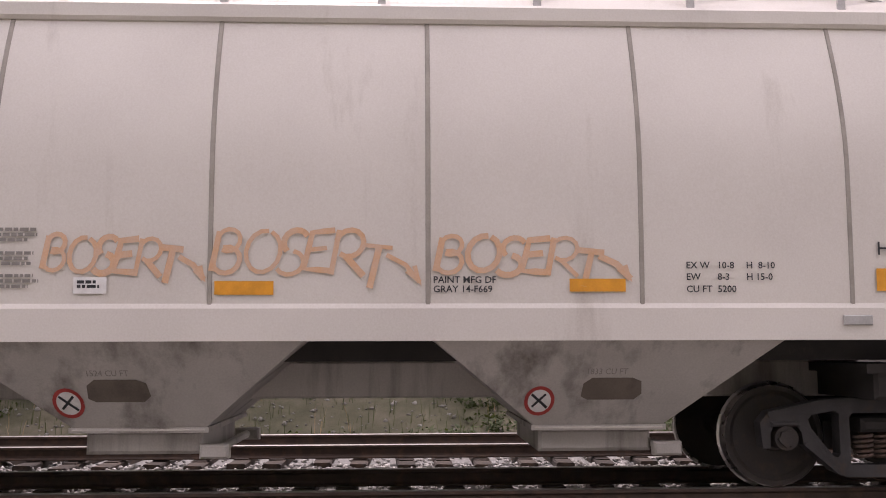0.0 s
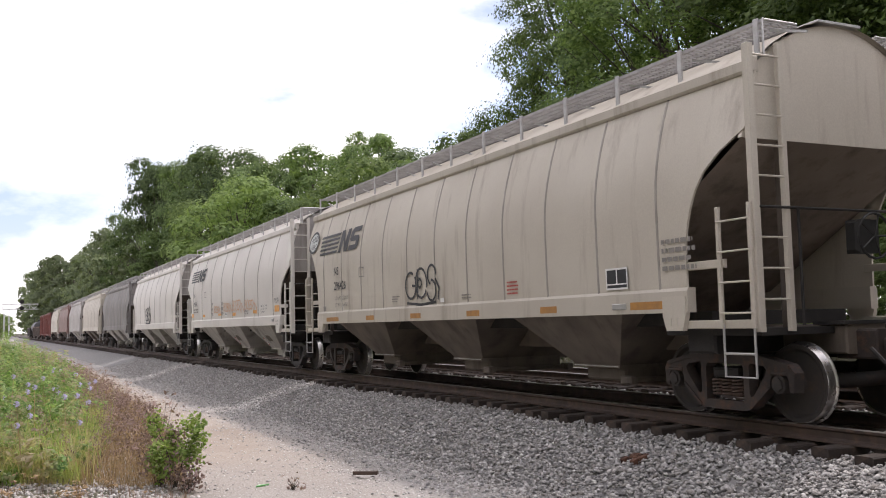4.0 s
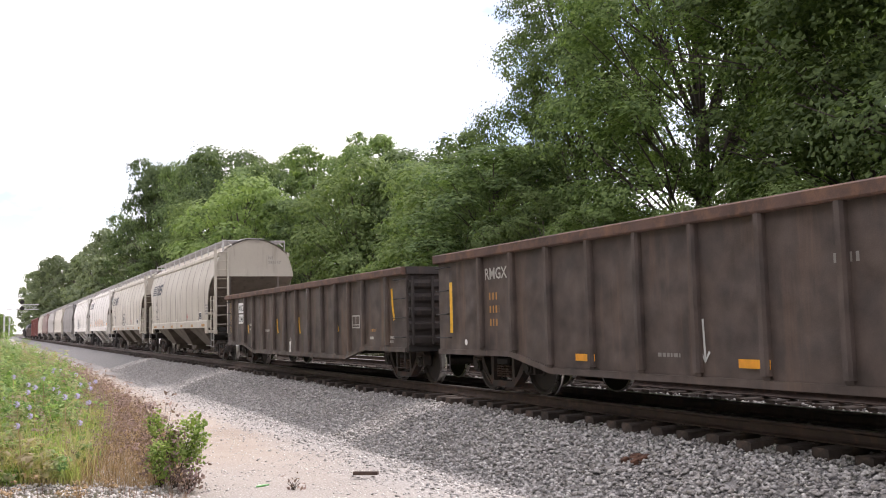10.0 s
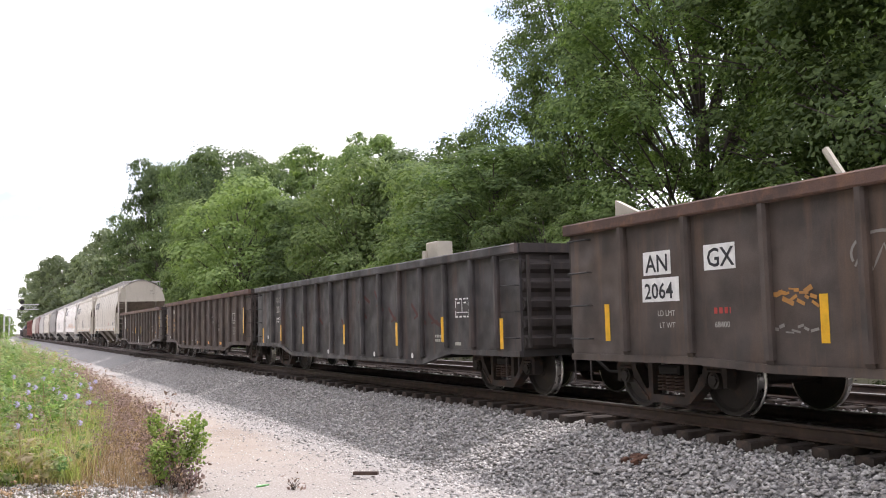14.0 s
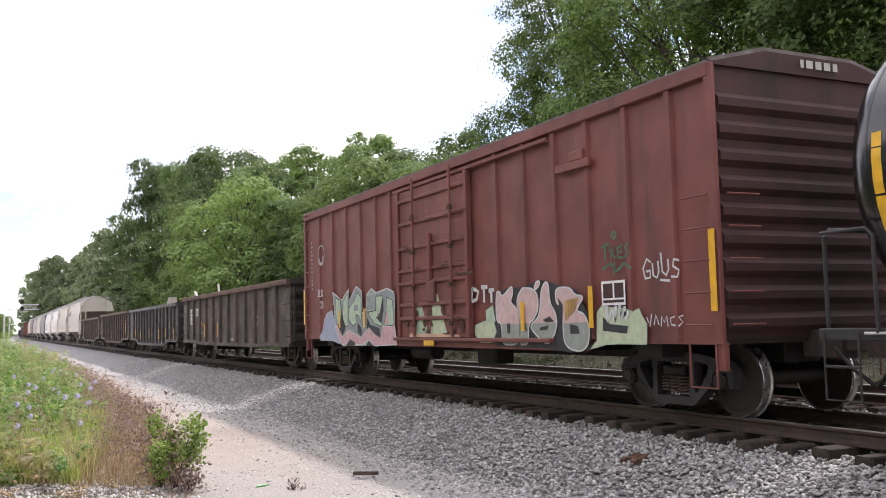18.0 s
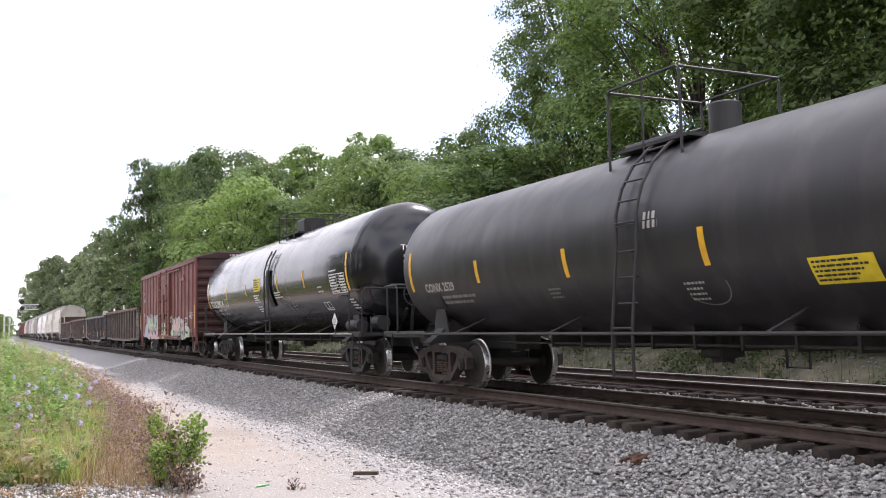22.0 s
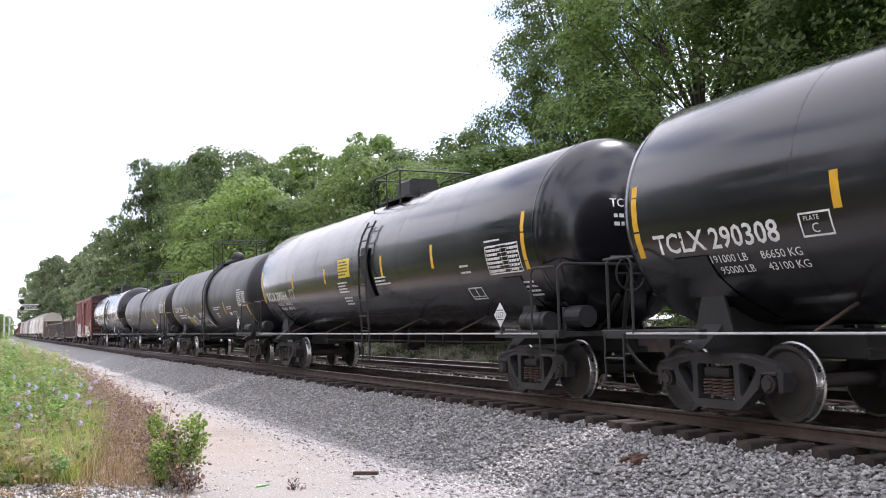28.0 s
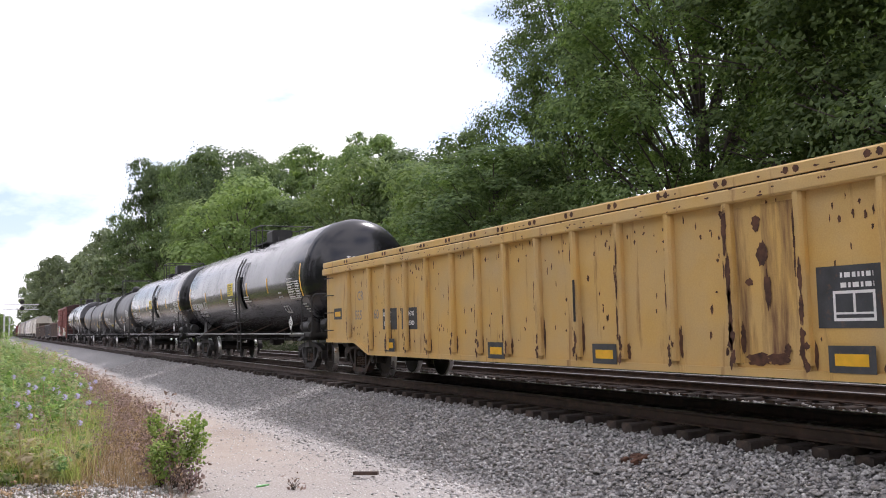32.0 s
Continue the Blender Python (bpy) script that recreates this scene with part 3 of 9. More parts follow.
def build_hopper(name, label, paint, slope, half, tc, ribs, end_top, end_low, mouth, bays, seam=None, rusty=False):
    """half: coupler face; end_top and end_low: where the side sheet ends above and below; mouth: heights of its cut-out."""
    car = thing(name, label, "freight car", "covered hoppers of the train")
    zs = [1.58, 1.75, 1.95, 2.15, 2.35, 2.55, 2.75, 2.95, 3.15, 3.35, 3.55, 3.75, 3.95, 4.06]

    def y_end(z):
        lo, hi = mouth
        if z <= lo:
            return end_low
        if z >= hi:
            return end_top
        k = (z - lo) / (hi - lo)
        return end_low + (end_top - end_low) * (1 - math.sqrt(max(0, 1 - k * k)))

    for s in (-1, 1):
        g = Geo()
        rows_o = [[(s * hopper_x(z), y_end(z) * (2 * j / 24 - 1), z) for z in zs] for j in range(25)]
        rows_i = [[(x - s * 0.03, y, z) for x, y, z in r] for r in rows_o]
        g.grid(rows_o)
        g.grid(rows_i)
        for k in (0, -1):
            g.grid([rows_o[k], rows_i[k]])
        g.grid([[r[0] for r in rows_o], [r[0] for r in rows_i]])
        part("body_side", g, paint, car, "", True)
    # end walls and slope sheets
    for e in (-1, 1):
        g = Geo()
        top = [(x, 4.10 + 0.60 * (1 - (x / 1.33) ** 2)) for x in np.linspace(-1.33, 1.33, 13)]
        g.prism([(1.56, mouth[1]), (1.36, 3.98)] + [p for p in reversed(top)] + [(-1.36, 3.98), (-1.56, mouth[1])], e * (end_top - 0.10), e * (end_top - 0.04), "y")
        # on the light grey car the end's shade and dirt are put into darker paint
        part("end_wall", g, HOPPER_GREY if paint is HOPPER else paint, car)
        for x in ((-0.5, 0.45, 1.1) if paint is HOPPER else ()):
            g = Geo().box(x - 0.04, x + 0.04, *sorted((e * (end_top - 0.04), e * (end_top + 0.01))), mouth[1], 4.3, 0.01)
            part("stiffener", g, paint, car)
        g = Geo()
        y0, y1 = e * (end_top - 0.06), e * (end_low - 2.3)
        g.grid([[(-1.55, y0, mouth[1]), (1.55, y0, mouth[1])], [(-1.55, y1, 1.32), (1.55, y1, 1.32)]])
        part("slope_sheet", g, END_SLOPE if paint is HOPPER else DUSTY_SLOPE, car, "brown sloping end sheet")
        for x in (-0.95, 0.95):
            g = Geo().box(x - 0.04, x + 0.04, *sorted((e * (end_top - 0.14), e * (end_top - 0.06))), 1.10, mouth[1], 0.008)
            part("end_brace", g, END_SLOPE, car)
        # end platform with posts, ladder, steps and brake gear
        yp = end_top + 0.06
        for s in (-1, 1):
            g = Geo().box(s * 1.52 - 0.06, s * 1.52 + 0.06, *sorted((e * (end_low - 0.1), e * yp)), 1.10, 1.20, 0.01)
            part("end_sill", g, paint, car)
            tall = s * e > 0
            g = Geo().box(s * 1.53 - 0.05, s * 1.53 + 0.05, *sorted((e * (yp - 0.03), e * (yp + 0.06))), 1.06, 4.30 if tall else 2.55, 0.01)
            part("corner_post", g, paint, car)
            g = Geo().box(s * 1.05 - 0.04, s * 1.05 + 0.04, *sorted((e * (yp - 0.03), e * (yp + 0.04))), 1.06, 4.36 if tall else 2.40, 0.01)
            lad = part("end_ladder", g, paint, car)
            for k in range(9 if tall else 3):
                z = 1.42 + k * 0.345
                rod("rung", lad, (s * 1.05, e * (yp + 0.03), z), (s * 1.53, e * (yp + 0.03), z), 0.013, paint)
            g = Geo().box(s * 1.56 - 0.03, s * 1.56 + 0.03, *sorted((e * (end_low - 0.1), e * (yp - 0.45))), 1.80, 1.90, 0.008)
            ladder(car, paint, s * 1.60, *sorted((e * (yp - 0.50), e * yp)), 1.10, 2.50, 4, g)
            g = Geo().tube([(s * 1.60, e * (yp - 0.48), 1.15), (s * 1.60, e * (yp - 0.48), 0.56), (s * 1.60, e * yp, 0.56), (s * 1.60, e * yp, 1.15)], 0.015, 6)
            step = part("stirrup_step", g, GALV, car)
            rod("tread_bar", step, (s * 1.60, e * (yp - 0.48), 0.82), (s * 1.60, e * yp, 0.82), 0.015, GALV)
        g = Geo()
        g.box(-1.45, 1.45, *sorted((e * (end_low - 0.6), e * (yp - 0.05))), 1.02, 1.10)
        g.box(-0.4, 0.4, *sorted((e * (yp - 0.3), e * (yp + 0.14))), 1.12, 1.16)
        part("end_platform", g, UNDER, car, "dark end platform")
        rod("grab_rail", car, (-1.5, e * (yp + 0.05), 2.45), (1.5, e * (yp + 0.05), 2.45), 0.016, UNDER)
        for x in (-0.9, 0.9):
            rod("rail_post", car, (x, e * (yp + 0.04), 1.12), (x, e * (yp + 0.04), 2.45), 0.02, UNDER)
    # brake wheel on the trailing end
    g = Geo()
    yb = -(end_top + 0.16)
    for i in range(16):
        a, b = 2 * math.pi * i / 16, 2 * math.pi * (i + 1) / 16
        g.cyl((0.25 + 0.27 * math.cos(a), yb, 2.15 + 0.27 * math.sin(a)), (0.25 + 0.27 * math.cos(b), yb, 2.15 + 0.27 * math.sin(b)), 0.016, 6)
    for i in range(5):
        a = 2 * math.pi * i / 5
        g.cyl((0.25, yb, 2.15), (0.25 + 0.27 * math.cos(a), yb, 2.15 + 0.27 * math.sin(a)), 0.012, 5)
    g.box(0.02, 0.42, yb + 0.05, yb + 0.25, 1.95, 2.35, 0.04)
    part("brake_wheel", g, TANK_TRIM, car, "black spoked hand-brake wheel")
    # side sills and top chords
    for s in (-1, 1):
        g = Geo()
        g.prism([(s * 1.50, 1.30), (s * 1.635, 1.30), (s * 1.635, 1.56), (s * 1.615, 1.60), (s * 1.50, 1.60)], -end_low - 0.02, end_low + 0.02, "y")
        part("side_sill", g, paint, car)
        g = Geo()
        g.prism([(s * 1.30, 4.02), (s * 1.375, 4.02), (s * 1.40, 4.05), (s * 1.40, 4.16), (s * 1.36, 4.19), (s * 1.30, 4.19)], -end_top, end_top, "y")
        part("top_chord", g, paint, car)
        for e in (-1, 1):
            g = Geo()
            y = e * (end_low - 0.22)
            g.prism([(y - 0.21, 1.50), (y - 0.21, 1.26), (y - 0.15, 1.08), (y + 0.15, 1.08), (y + 0.21, 1.26), (y + 0.21, 1.50)], s * 1.58, s * 1.648, "x")
            for k in (-0.06, 0.06):
                g.box(*sorted((s * 1.64, s * 1.656)), y + k - 0.012, y + k + 0.012, 1.14, 1.24)
            part("jacking_pad", g, paint, car)
    # ribs
    for y in ribs:
        for s in (-1, 1):
            g = Geo()
            for za, zb in zip(zs, zs[1:]):
                xa, xb = s * (hopper_x(za) + 0.010), s * (hopper_x(zb) + 0.010)
                g.add([(xa, y - 0.014, za), (xa, y + 0.014, za), (xb, y + 0.014, zb), (xb, y - 0.014, zb),
                       (xa - s * 0.015, y - 0.024, za), (xa - s * 0.015, y + 0.024, za), (xb - s * 0.015, y + 0.024, zb), (xb - s * 0.015, y - 0.024, zb)],
                      [(0, 1, 2, 3), (0, 3, 7, 4), (1, 5, 6, 2)])
            part("rib", g, seam or SEAM, car)
    # roof
    g = Geo()
    xs = np.linspace(-1.34, 1.34, 11)
    g.grid([[(x, y, 4.16 + 0.58 * (1 - (x / 1.34) ** 2)) for x in xs] for y in np.linspace(-end_top, end_top, 9)])
    g.grid([[(x, y, 4.12 + 0.58 * (1 - (x / 1.34) ** 2)) for x in xs] for y in np.linspace(-end_top, end_top, 9)])
    part("roof", g, paint, car, "", True)
    for k in range(5):
        g = Geo().box(-0.3, 0.3, -end_top + 1.0 + k * (end_top * 2 - 2) / 5, -end_top + 0.8 + (k + 1) * (end_top * 2 - 2) / 5, 4.66, 4.80, 0.04)
        part("roof_hatch", g, GALV, car)
    # running boards of open grating on brackets
    for s in (-1, 1):
        g = Geo()
        zr = 4.63
        for x in (0.66, 1.20):
            g.box(s * x - 0.012, s * x + 0.012, -end_top, end_top, zr - 0.03, zr + 0.012)
        n = int(end_top * 2 / 0.075)
        for k in range(n):
            y = -end_top + k * 0.075
            g.box(*sorted((s * 0.66, s * 1.20)), y, y + 0.016, zr - 0.022, zr + 0.006)
        for k in range(4):
            x = 0.66 + 0.135 * (k + 0.5)
            g.box(s * x - 0.004, s * x + 0.004, -end_top, end_top, zr - 0.018, zr + 0.004)
        tagged(part("running_board", g, GRATE, car, "dull open grating walkway"), "dull open grating walkway", kind="stuff")
        m = int(end_top * 2 / 1.3)
        g = Geo()
        g.box(s * 1.22 - 0.012, s * 1.22 + 0.012, -0.035, 0.035, 4.17, 4.66)
        g.bar((s * 1.0, 0, 4.55), (s * 1.0, -0.55, 4.38), 0.03, 0.02)
        bracket = mesh_of("board_bracket", g, GALV)
        for k in range(m + 1):
            y = -end_top + 0.08 + k * (end_top * 2 - 0.16) / m
            part("board_bracket", bracket, None, car).location = (0, y, 0)
    for e in (-1, 1):
        g = Geo()
        g.box(-0.36, 0.36, *sorted((e * (end_top - 0.40), e * (end_top + 0.05))), 4.70, 4.73, 0.006)
        for x in (-1.2, 0.66):
            g.cyl((x, e * end_top, 4.64), (x + 0.54, e * end_top, 4.64), 0.016, 6)
            g.cyl((x if x < 0 else x + 0.54, e * end_top, 4.2), (x if x < 0 else x + 0.54, e * end_top, 4.64), 0.016, 6)
        part("end_walkway", g, GALV, car)
    # hopper bays
    for c in bays:
        g = Geo()
        t, b = 1.47, 0.56
        up = [(-1.56, c - t, 1.32), (1.56, c - t, 1.32), (1.56, c + t, 1.32), (-1.56, c + t, 1.32)]
        mid = [(-0.95, c - b, 0.57), (0.95, c - b, 0.57), (0.95, c + b, 0.57), (-0.95, c + b, 0.57)]
        g.add(up + mid, [(0, 1, 5, 4), (1, 2, 6, 5), (2, 3, 7, 6), (3, 0, 4, 7), (0, 3, 2, 1)])
        g.box(-0.98, 0.98, c - b - 0.03, c + b + 0.03, 0.53, 0.575)
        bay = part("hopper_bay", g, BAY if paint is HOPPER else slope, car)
        g = Geo()
        g.box(-0.80, 0.80, c - 0.50, c + 0.50, 0.33, 0.53, 0.03)
        g.cyl((-0.9, c - 0.62, 0.36), (0.9, c - 0.62, 0.36), 0.04, 8)
        g.box(-0.92, -0.78, c - 0.75, c - 0.5, 0.30, 0.42, 0.02)
        g.box(0.78, 0.92, c - 0.75, c - 0.5, 0.30, 0.42, 0.02)
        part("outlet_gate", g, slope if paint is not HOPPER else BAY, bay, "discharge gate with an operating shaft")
        g = Geo()
        g.box(-0.99, -0.976, c - b, c + b, 0.545, 0.562, 0.004)
        part("flange_strip", g, HOPPER if paint is HOPPER else GALV, bay)
    g = Geo()
    g.box(-0.33, 0.33, -tc / 2 - 1.2, tc / 2 + 1.2, 0.78, 1.12, 0.02)
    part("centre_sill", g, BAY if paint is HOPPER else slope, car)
    for e in (-1, 1):
        g = Geo().box(-1.42, 1.42, e * tc / 2 - 0.25, e * tc / 2 + 0.25, 0.80, 1.10, 0.03)
        part("body_bolster", g, UNDER, car)
    g = Geo().box(-1.15, 1.15, -end_low + 0.1, end_low - 0.1, 1.13, 1.31)
    part("underside", g, UNDER, car)
    for e in (-1, 1):
        bogie(car, e * tc / 2, rusty)
        coupler(car, e, half)
    return car


# ---- gondola ----
def build_gondola(name, label, paint, half, tc, body, top, post_ys, belly=(0.45, 0.68), step=(4.4, 5.6), high=False, trim=None):
    car = thing(name, label, "freight car", "gondolas of the train")
    lo, hi = belly
    a, b = step
    for s in (-1, 1):
        g = Geo()
        out = [(-body, hi), (-b, hi), (-a, lo), (a, lo), (b, hi), (body, hi), (body, top - 0.08), (-body, top - 0.08)]
        g.prism(out, s * 1.50, s * 1.545, "x")
        part("side_wall", g, paint, car)
        g = Geo()
        g.prism([(s * 1.46, top - 0.16), (s * 1.64, top - 0.16), (s * 1.655, top - 0.14), (s * 1.655, top - 0.02), (s * 1.635, top), (s * 1.46, top)], -body - 0.03, body + 0.03, "y")
        part("top_chord", g, trim or paint, car)
        g = Geo()
        for y0, z0, y1, z1 in ((-body, hi, -b, hi), (-b, hi, -a, lo), (-a, lo, a, lo), (a, lo, b, hi), (b, hi, body, hi)):
            g.bar((s * 1.555, y0, z0 + 0.045), (s * 1.555, y1, z1 + 0.045), 0.09, 0.06)
        part("side_sill", g, paint, car)
        for y in post_ys:
            g = Geo()
            z0 = (lo if abs(y) < a else hi if abs(y) > b else lo + (hi - lo) * (abs(y) - a) / (b - a)) + 0.08
            w = 0.055
            g.prism([(s * 1.545, y - w), (s * 1.60, y - w), (s * 1.64, y - w * 0.6), (s * 1.64, y + w * 0.6), (s * 1.60, y + w), (s * 1.545, y + w)], z0 + 0.06, top - 0.16, "z")
            g.add([(s * 1.545, y - w, z0 - 0.06), (s * 1.545, y + w, z0 - 0.06), (s * 1.60, y + w, z0 + 0.06), (s * 1.60, y - w, z0 + 0.06)], [(0, 1, 2, 3)])
            part("side_post", g, paint, car)
    for e in (-1, 1):
        g = Geo()
        n = 5
        prof = []
        for k in range(n):
            z = hi + 0.12 + k * (top - hi - 0.3) / n
            d = (top - hi - 0.3) / n
            prof += [(e * body, z), (e * (body + 0.07), z + d * 0.2), (e * (body + 0.07), z + d * 0.55), (e * body, z + d * 0.75)]
        poly = [(e * (body - 0.05), hi)] + prof + [(e * body, top - 0.05), (e * (body - 0.05), top - 0.05)]
        g.prism(poly, -1.50, 1.50, "x")
        g.box(-1.56, 1.56, *sorted((e * (body - 0.06), e * (body + 0.09))), top - 0.15, top + 0.0, 0.01)
        # shaded end colour, except on the yellow car
        part("end_wall", g, GON_END if paint is not GON_YELLOW else paint, car, "ribbed steel end wall")
        for s in (-1, 1):
            for k in range(4):
                z = hi + 0.3 + k * (top - hi - 0.55) / 3
                g = Geo().tube([(s * 1.545, e * (body - 0.5), z), (s * 1.62, e * (body - 0.5), z), (s * 1.62, e * (body - 0.03), z), (s * 1.545, e * (body - 0.03), z)], 0.012, 6)
                part("grab_iron", g, BOGIE, car)
            end_ladder(car, GON_END if paint is not GON_YELLOW else paint, e * (body + 0.12), *sorted((s * 1.45, s * 1.0)), hi + 0.15, top - 0.2, 5)
            ya, yb = e * (body - 0.45), e * (body - 0.06)
            g = Geo().tube([(s * 1.57, ya, hi + 0.05), (s * 1.57, ya, 0.36), (s * 1.57, yb, 0.36), (s * 1.57, yb, hi + 0.05)], 0.014, 6)
            part("stirrup_step", g, GON_END, car)
        g = Geo()
        g.box(-1.45, 1.45, *sorted((e * (tc / 2 - 0.2), e * (tc / 2 + 0.2))), 0.74, hi + 0.2, 0.02)
        g.box(-1.5, 1.5, *sorted((e * (body - 0.15), e * body)), hi, hi + 0.25, 0.02)
        part("body_bolster", g, UNDER, car)
    g = Geo()
    g.box(-1.52, 1.52, -body + 0.02, body - 0.02, hi + 0.22, hi + 0.30)
    g.box(-0.3, 0.3, -tc / 2 - 1.0, tc / 2 + 1.0, 0.62, hi + 0.22, 0.02)
    for k in range(7):
        y = -4.5 + k * 1.5
        g.box(-1.48, 1.48, y - 0.06, y + 0.06, lo + 0.12, hi + 0.22)
    part("floor", g, UNDER, car)
    for e in (-1, 1):
        bogie(car, e * tc / 2, True)
        coupler(car, e, half)
    return car


# ---- boxcar ----
def build_boxcar(name, label, paint, half, tc, body, top, post_ys, door):
    car = thing(name, label, "freight car", "boxcars of the train")
    for s in (-1, 1):
        g = Geo()
        g.prism([(-body, 0.92), (-5.5, 0.92), (-5.1, 0.80), (5.1, 0.80), (5.5, 0.92), (body, 0.92), (body, top), (-body, top)], s * 1.52, s * 1.57, "x")
        part("side_wall", g, paint, car)
        for y in post_ys:
            g = Geo()
            g.prism([(s * 1.57, y - 0.06), (s * 1.615, y - 0.045), (s * 1.615, y + 0.045), (s * 1.57, y + 0.06)], 0.98, top - 0.15, "z")
            part("side_post", g, paint, car)
        g = Geo()
        g.box(*sorted((s * 1.54, s * 1.64)), -body - 0.02, body + 0.02, top - 0.16, top + 0.02, 0.012)
        part("top_chord", g, paint, car)
        g = Geo()
        g.box(*sorted((s * 1.56, s * 1.615)), -5.1, 5.1, 0.80, 0.94, 0.01)
        for e in (-1, 1):
            g.box(*sorted((s * 1.56, s * 1.63)), e * body - 0.07, e * body + 0.07, 0.92, top, 0.012)
        part("side_sill", g, paint, car)
        # sliding plug door
        d0, d1 = door
        g = Geo()
        g.box(*sorted((s * 1.575, s * 1.655)), d0, d1, 0.98, top - 0.30, 0.015)
        dr = part("door", g, paint, car, "plug door with lock rods and pressed panels")
        for z in (1.35, 1.62, 2.05, 2.30, 2.75, 3.25, 3.72):
            g = Geo().box(*sorted((s * 1.655, s * 1.70)), d0 + 0.04, d1 - 0.04, z - 0.035, z + 0.035, 0.012)
            part("door_bar", g, paint, dr)
        for y in (d0 + 0.025, d1 - 0.025):
            g = Geo().box(*sorted((s * 1.655, s * 1.71)), y - 0.05, y + 0.05, 0.98, top - 0.3, 0.012)
            part("door_stile", g, paint, dr)
        m = (d0 + d1) / 2
        for y in (m - 0.95, m + 0.72):
            g = Geo().box(*sorted((s * 1.70, s * 1.745)), y - 0.03, y + 0.03, 1.0, top - 0.1, 0.01)
            part("lock_rod", g, paint, dr)
            for z in (1.2, 1.9, 2.6, 3.3):
                g = Geo().box(*sorted((s * 1.69, s * 1.76)), y - 0.055, y + 0.055, z, z + 0.09, 0.01)
                part("rod_bracket", g, RUST, dr)
        g = Geo().box(*sorted((s * 1.665, s * 1.735)), m - 0.06, m + 0.06, 2.05, 2.95, 0.01)
        part("lock_box", g, paint, dr)
        g = Geo().box(*sorted((s * 1.665, s * 1.73)), m - 0.22, m + 0.12, 1.65, 2.05, 0.02)
        part("lock_lever", g, paint, dr)
        g = Geo()
        g.box(*sorted((s * 1.60, s * 1.70)), d0 - 2.6, d1 + 0.3, 0.92, 0.98, 0.01)
        g.box(*sorted((s * 1.60, s * 1.67)), d0 - 2.6, d1 + 0.3, top - 0.28, top - 0.22, 0.01)
        part("door_rail", g, paint, car)
    for e in (-1, 1):
        g = Geo()
        n = 9
        prof = []
        d = (top - 1.3) / n
        for k in range(n):
            z = 1.05 + k * d
            prof += [(e * body, z), (e * (body + 0.075), z + d * 0.22), (e * (body + 0.08), z + d * 0.5), (e * body, z + d * 0.72)]
        g.prism([(e * (body - 0.05), 0.92)] + prof + [(e * body, top), (e * (body - 0.05), top)], -1.53, 1.53, "x")
        g.prism([(-1.55, top - 0.02), (1.55, top - 0.02), (1.55, top + 0.02), (0.75, top + 0.22), (-0.75, top + 0.22), (-1.55, top + 0.02)], e * (body - 0.04), e * (body + 0.05), "y")
        part("end_wall", g, BOX_END, car, "grimy corrugated steel end wall")
        for s in (-1, 1):
            for k in range(5 if e < 0 else 9):
                z = 1.15 + k * 0.38
                rod("grab_iron", car, (s * 1.66, e * (body - 0.5), z), (s * 1.66, e * (body - 0.05), z), 0.013, paint)
                rod("grab_iron", car, (s * 1.0, e * (body + 0.11), z), (s * 1.5, e * (body + 0.11), z), 0.013, paint)
            ya, yb = e * (body - 0.5), e * (body - 0.05)
            g = Geo().tube([(s * 1.62, ya, 0.95), (s * 1.62, ya, 0.42), (s * 1.62, yb, 0.42), (s * 1.62, yb, 0.95)], 0.015, 6)
            part("stirrup_step", g, paint, car)
            g = Geo().box(*sorted((s * 1.52, s * 1.6)), e * (body - 0.02) - 0.08, e * (body - 0.02) + 0.08, 0.62, 0.95, 0.01)
            part("corner_plate", g, paint, car)
        g = Geo()
        g.box(-1.45, 1.45, *sorted((e * (tc / 2 - 0.25), e * (tc / 2 + 0.25))), 0.74, 0.95, 0.02)
        part("body_bolster", g, UNDER, car)
    g = Geo()
    ys = np.linspace(-body, body, 15)
    prof = [(-1.64, top + 0.03), (-0.75, top + 0.24), (0.75, top + 0.24), (1.64, top + 0.03), (1.64, top), (-1.64, top)]
    g.prism(prof, -body - 0.03, body + 0.03, "y")
    roof = part("roof", g, ROOF, car, "dull ribbed steel roof")
    g = Geo().prism([(-1.65, top + 0.05), (-0.75, top + 0.27), (0.75, top + 0.27), (1.65, top + 0.05), (1.6, top + 0.02), (-1.6, top + 0.02)], -0.04, 0.04, "y")
    seam_rib = mesh_of("roof_rib", g, ROOF)
    for y in ys:
        part("roof_rib", seam_rib, None, roof).location = (0, y, 0)
    g = Geo()
    g.box(-1.52, 1.52, -body + 0.03, body - 0.03, 0.95, 1.05)
    g.box(-0.3, 0.3, -tc / 2 - 1.2, tc / 2 + 1.2, 0.66, 0.95, 0.02)
    for k in range(8):
        y = -4.4 + k * 1.25
        g.box(-1.45, 1.45, y - 0.06, y + 0.06, 0.78, 0.95)
    g.cyl((-0.9, 1.2, 0.66), (-0.9, 2.2, 0.66), 0.16, 12)
    g.box(-1.1, -0.7, -1.6, -0.9, 0.5, 0.8, 0.04)
    part("underframe", g, UNDER, car)
    for e in (-1, 1):
        bogie(car, e * tc / 2, False)
        coupler(car, e, half)
    return car


# ---- tank car ----


def on_tank(y0, z0, r0=1.555, cz=2.665):
    """Lays (u, v) on the near flank of the tank shell; v follows the curve."""
    r = r0 + 0.004
    a0 = math.asin((z0 - cz) / r)

    def at(u, v):
        a = a0 + v / r
        return (-r * math.cos(a), y0 - u, cz + r * math.sin(a))
    return at


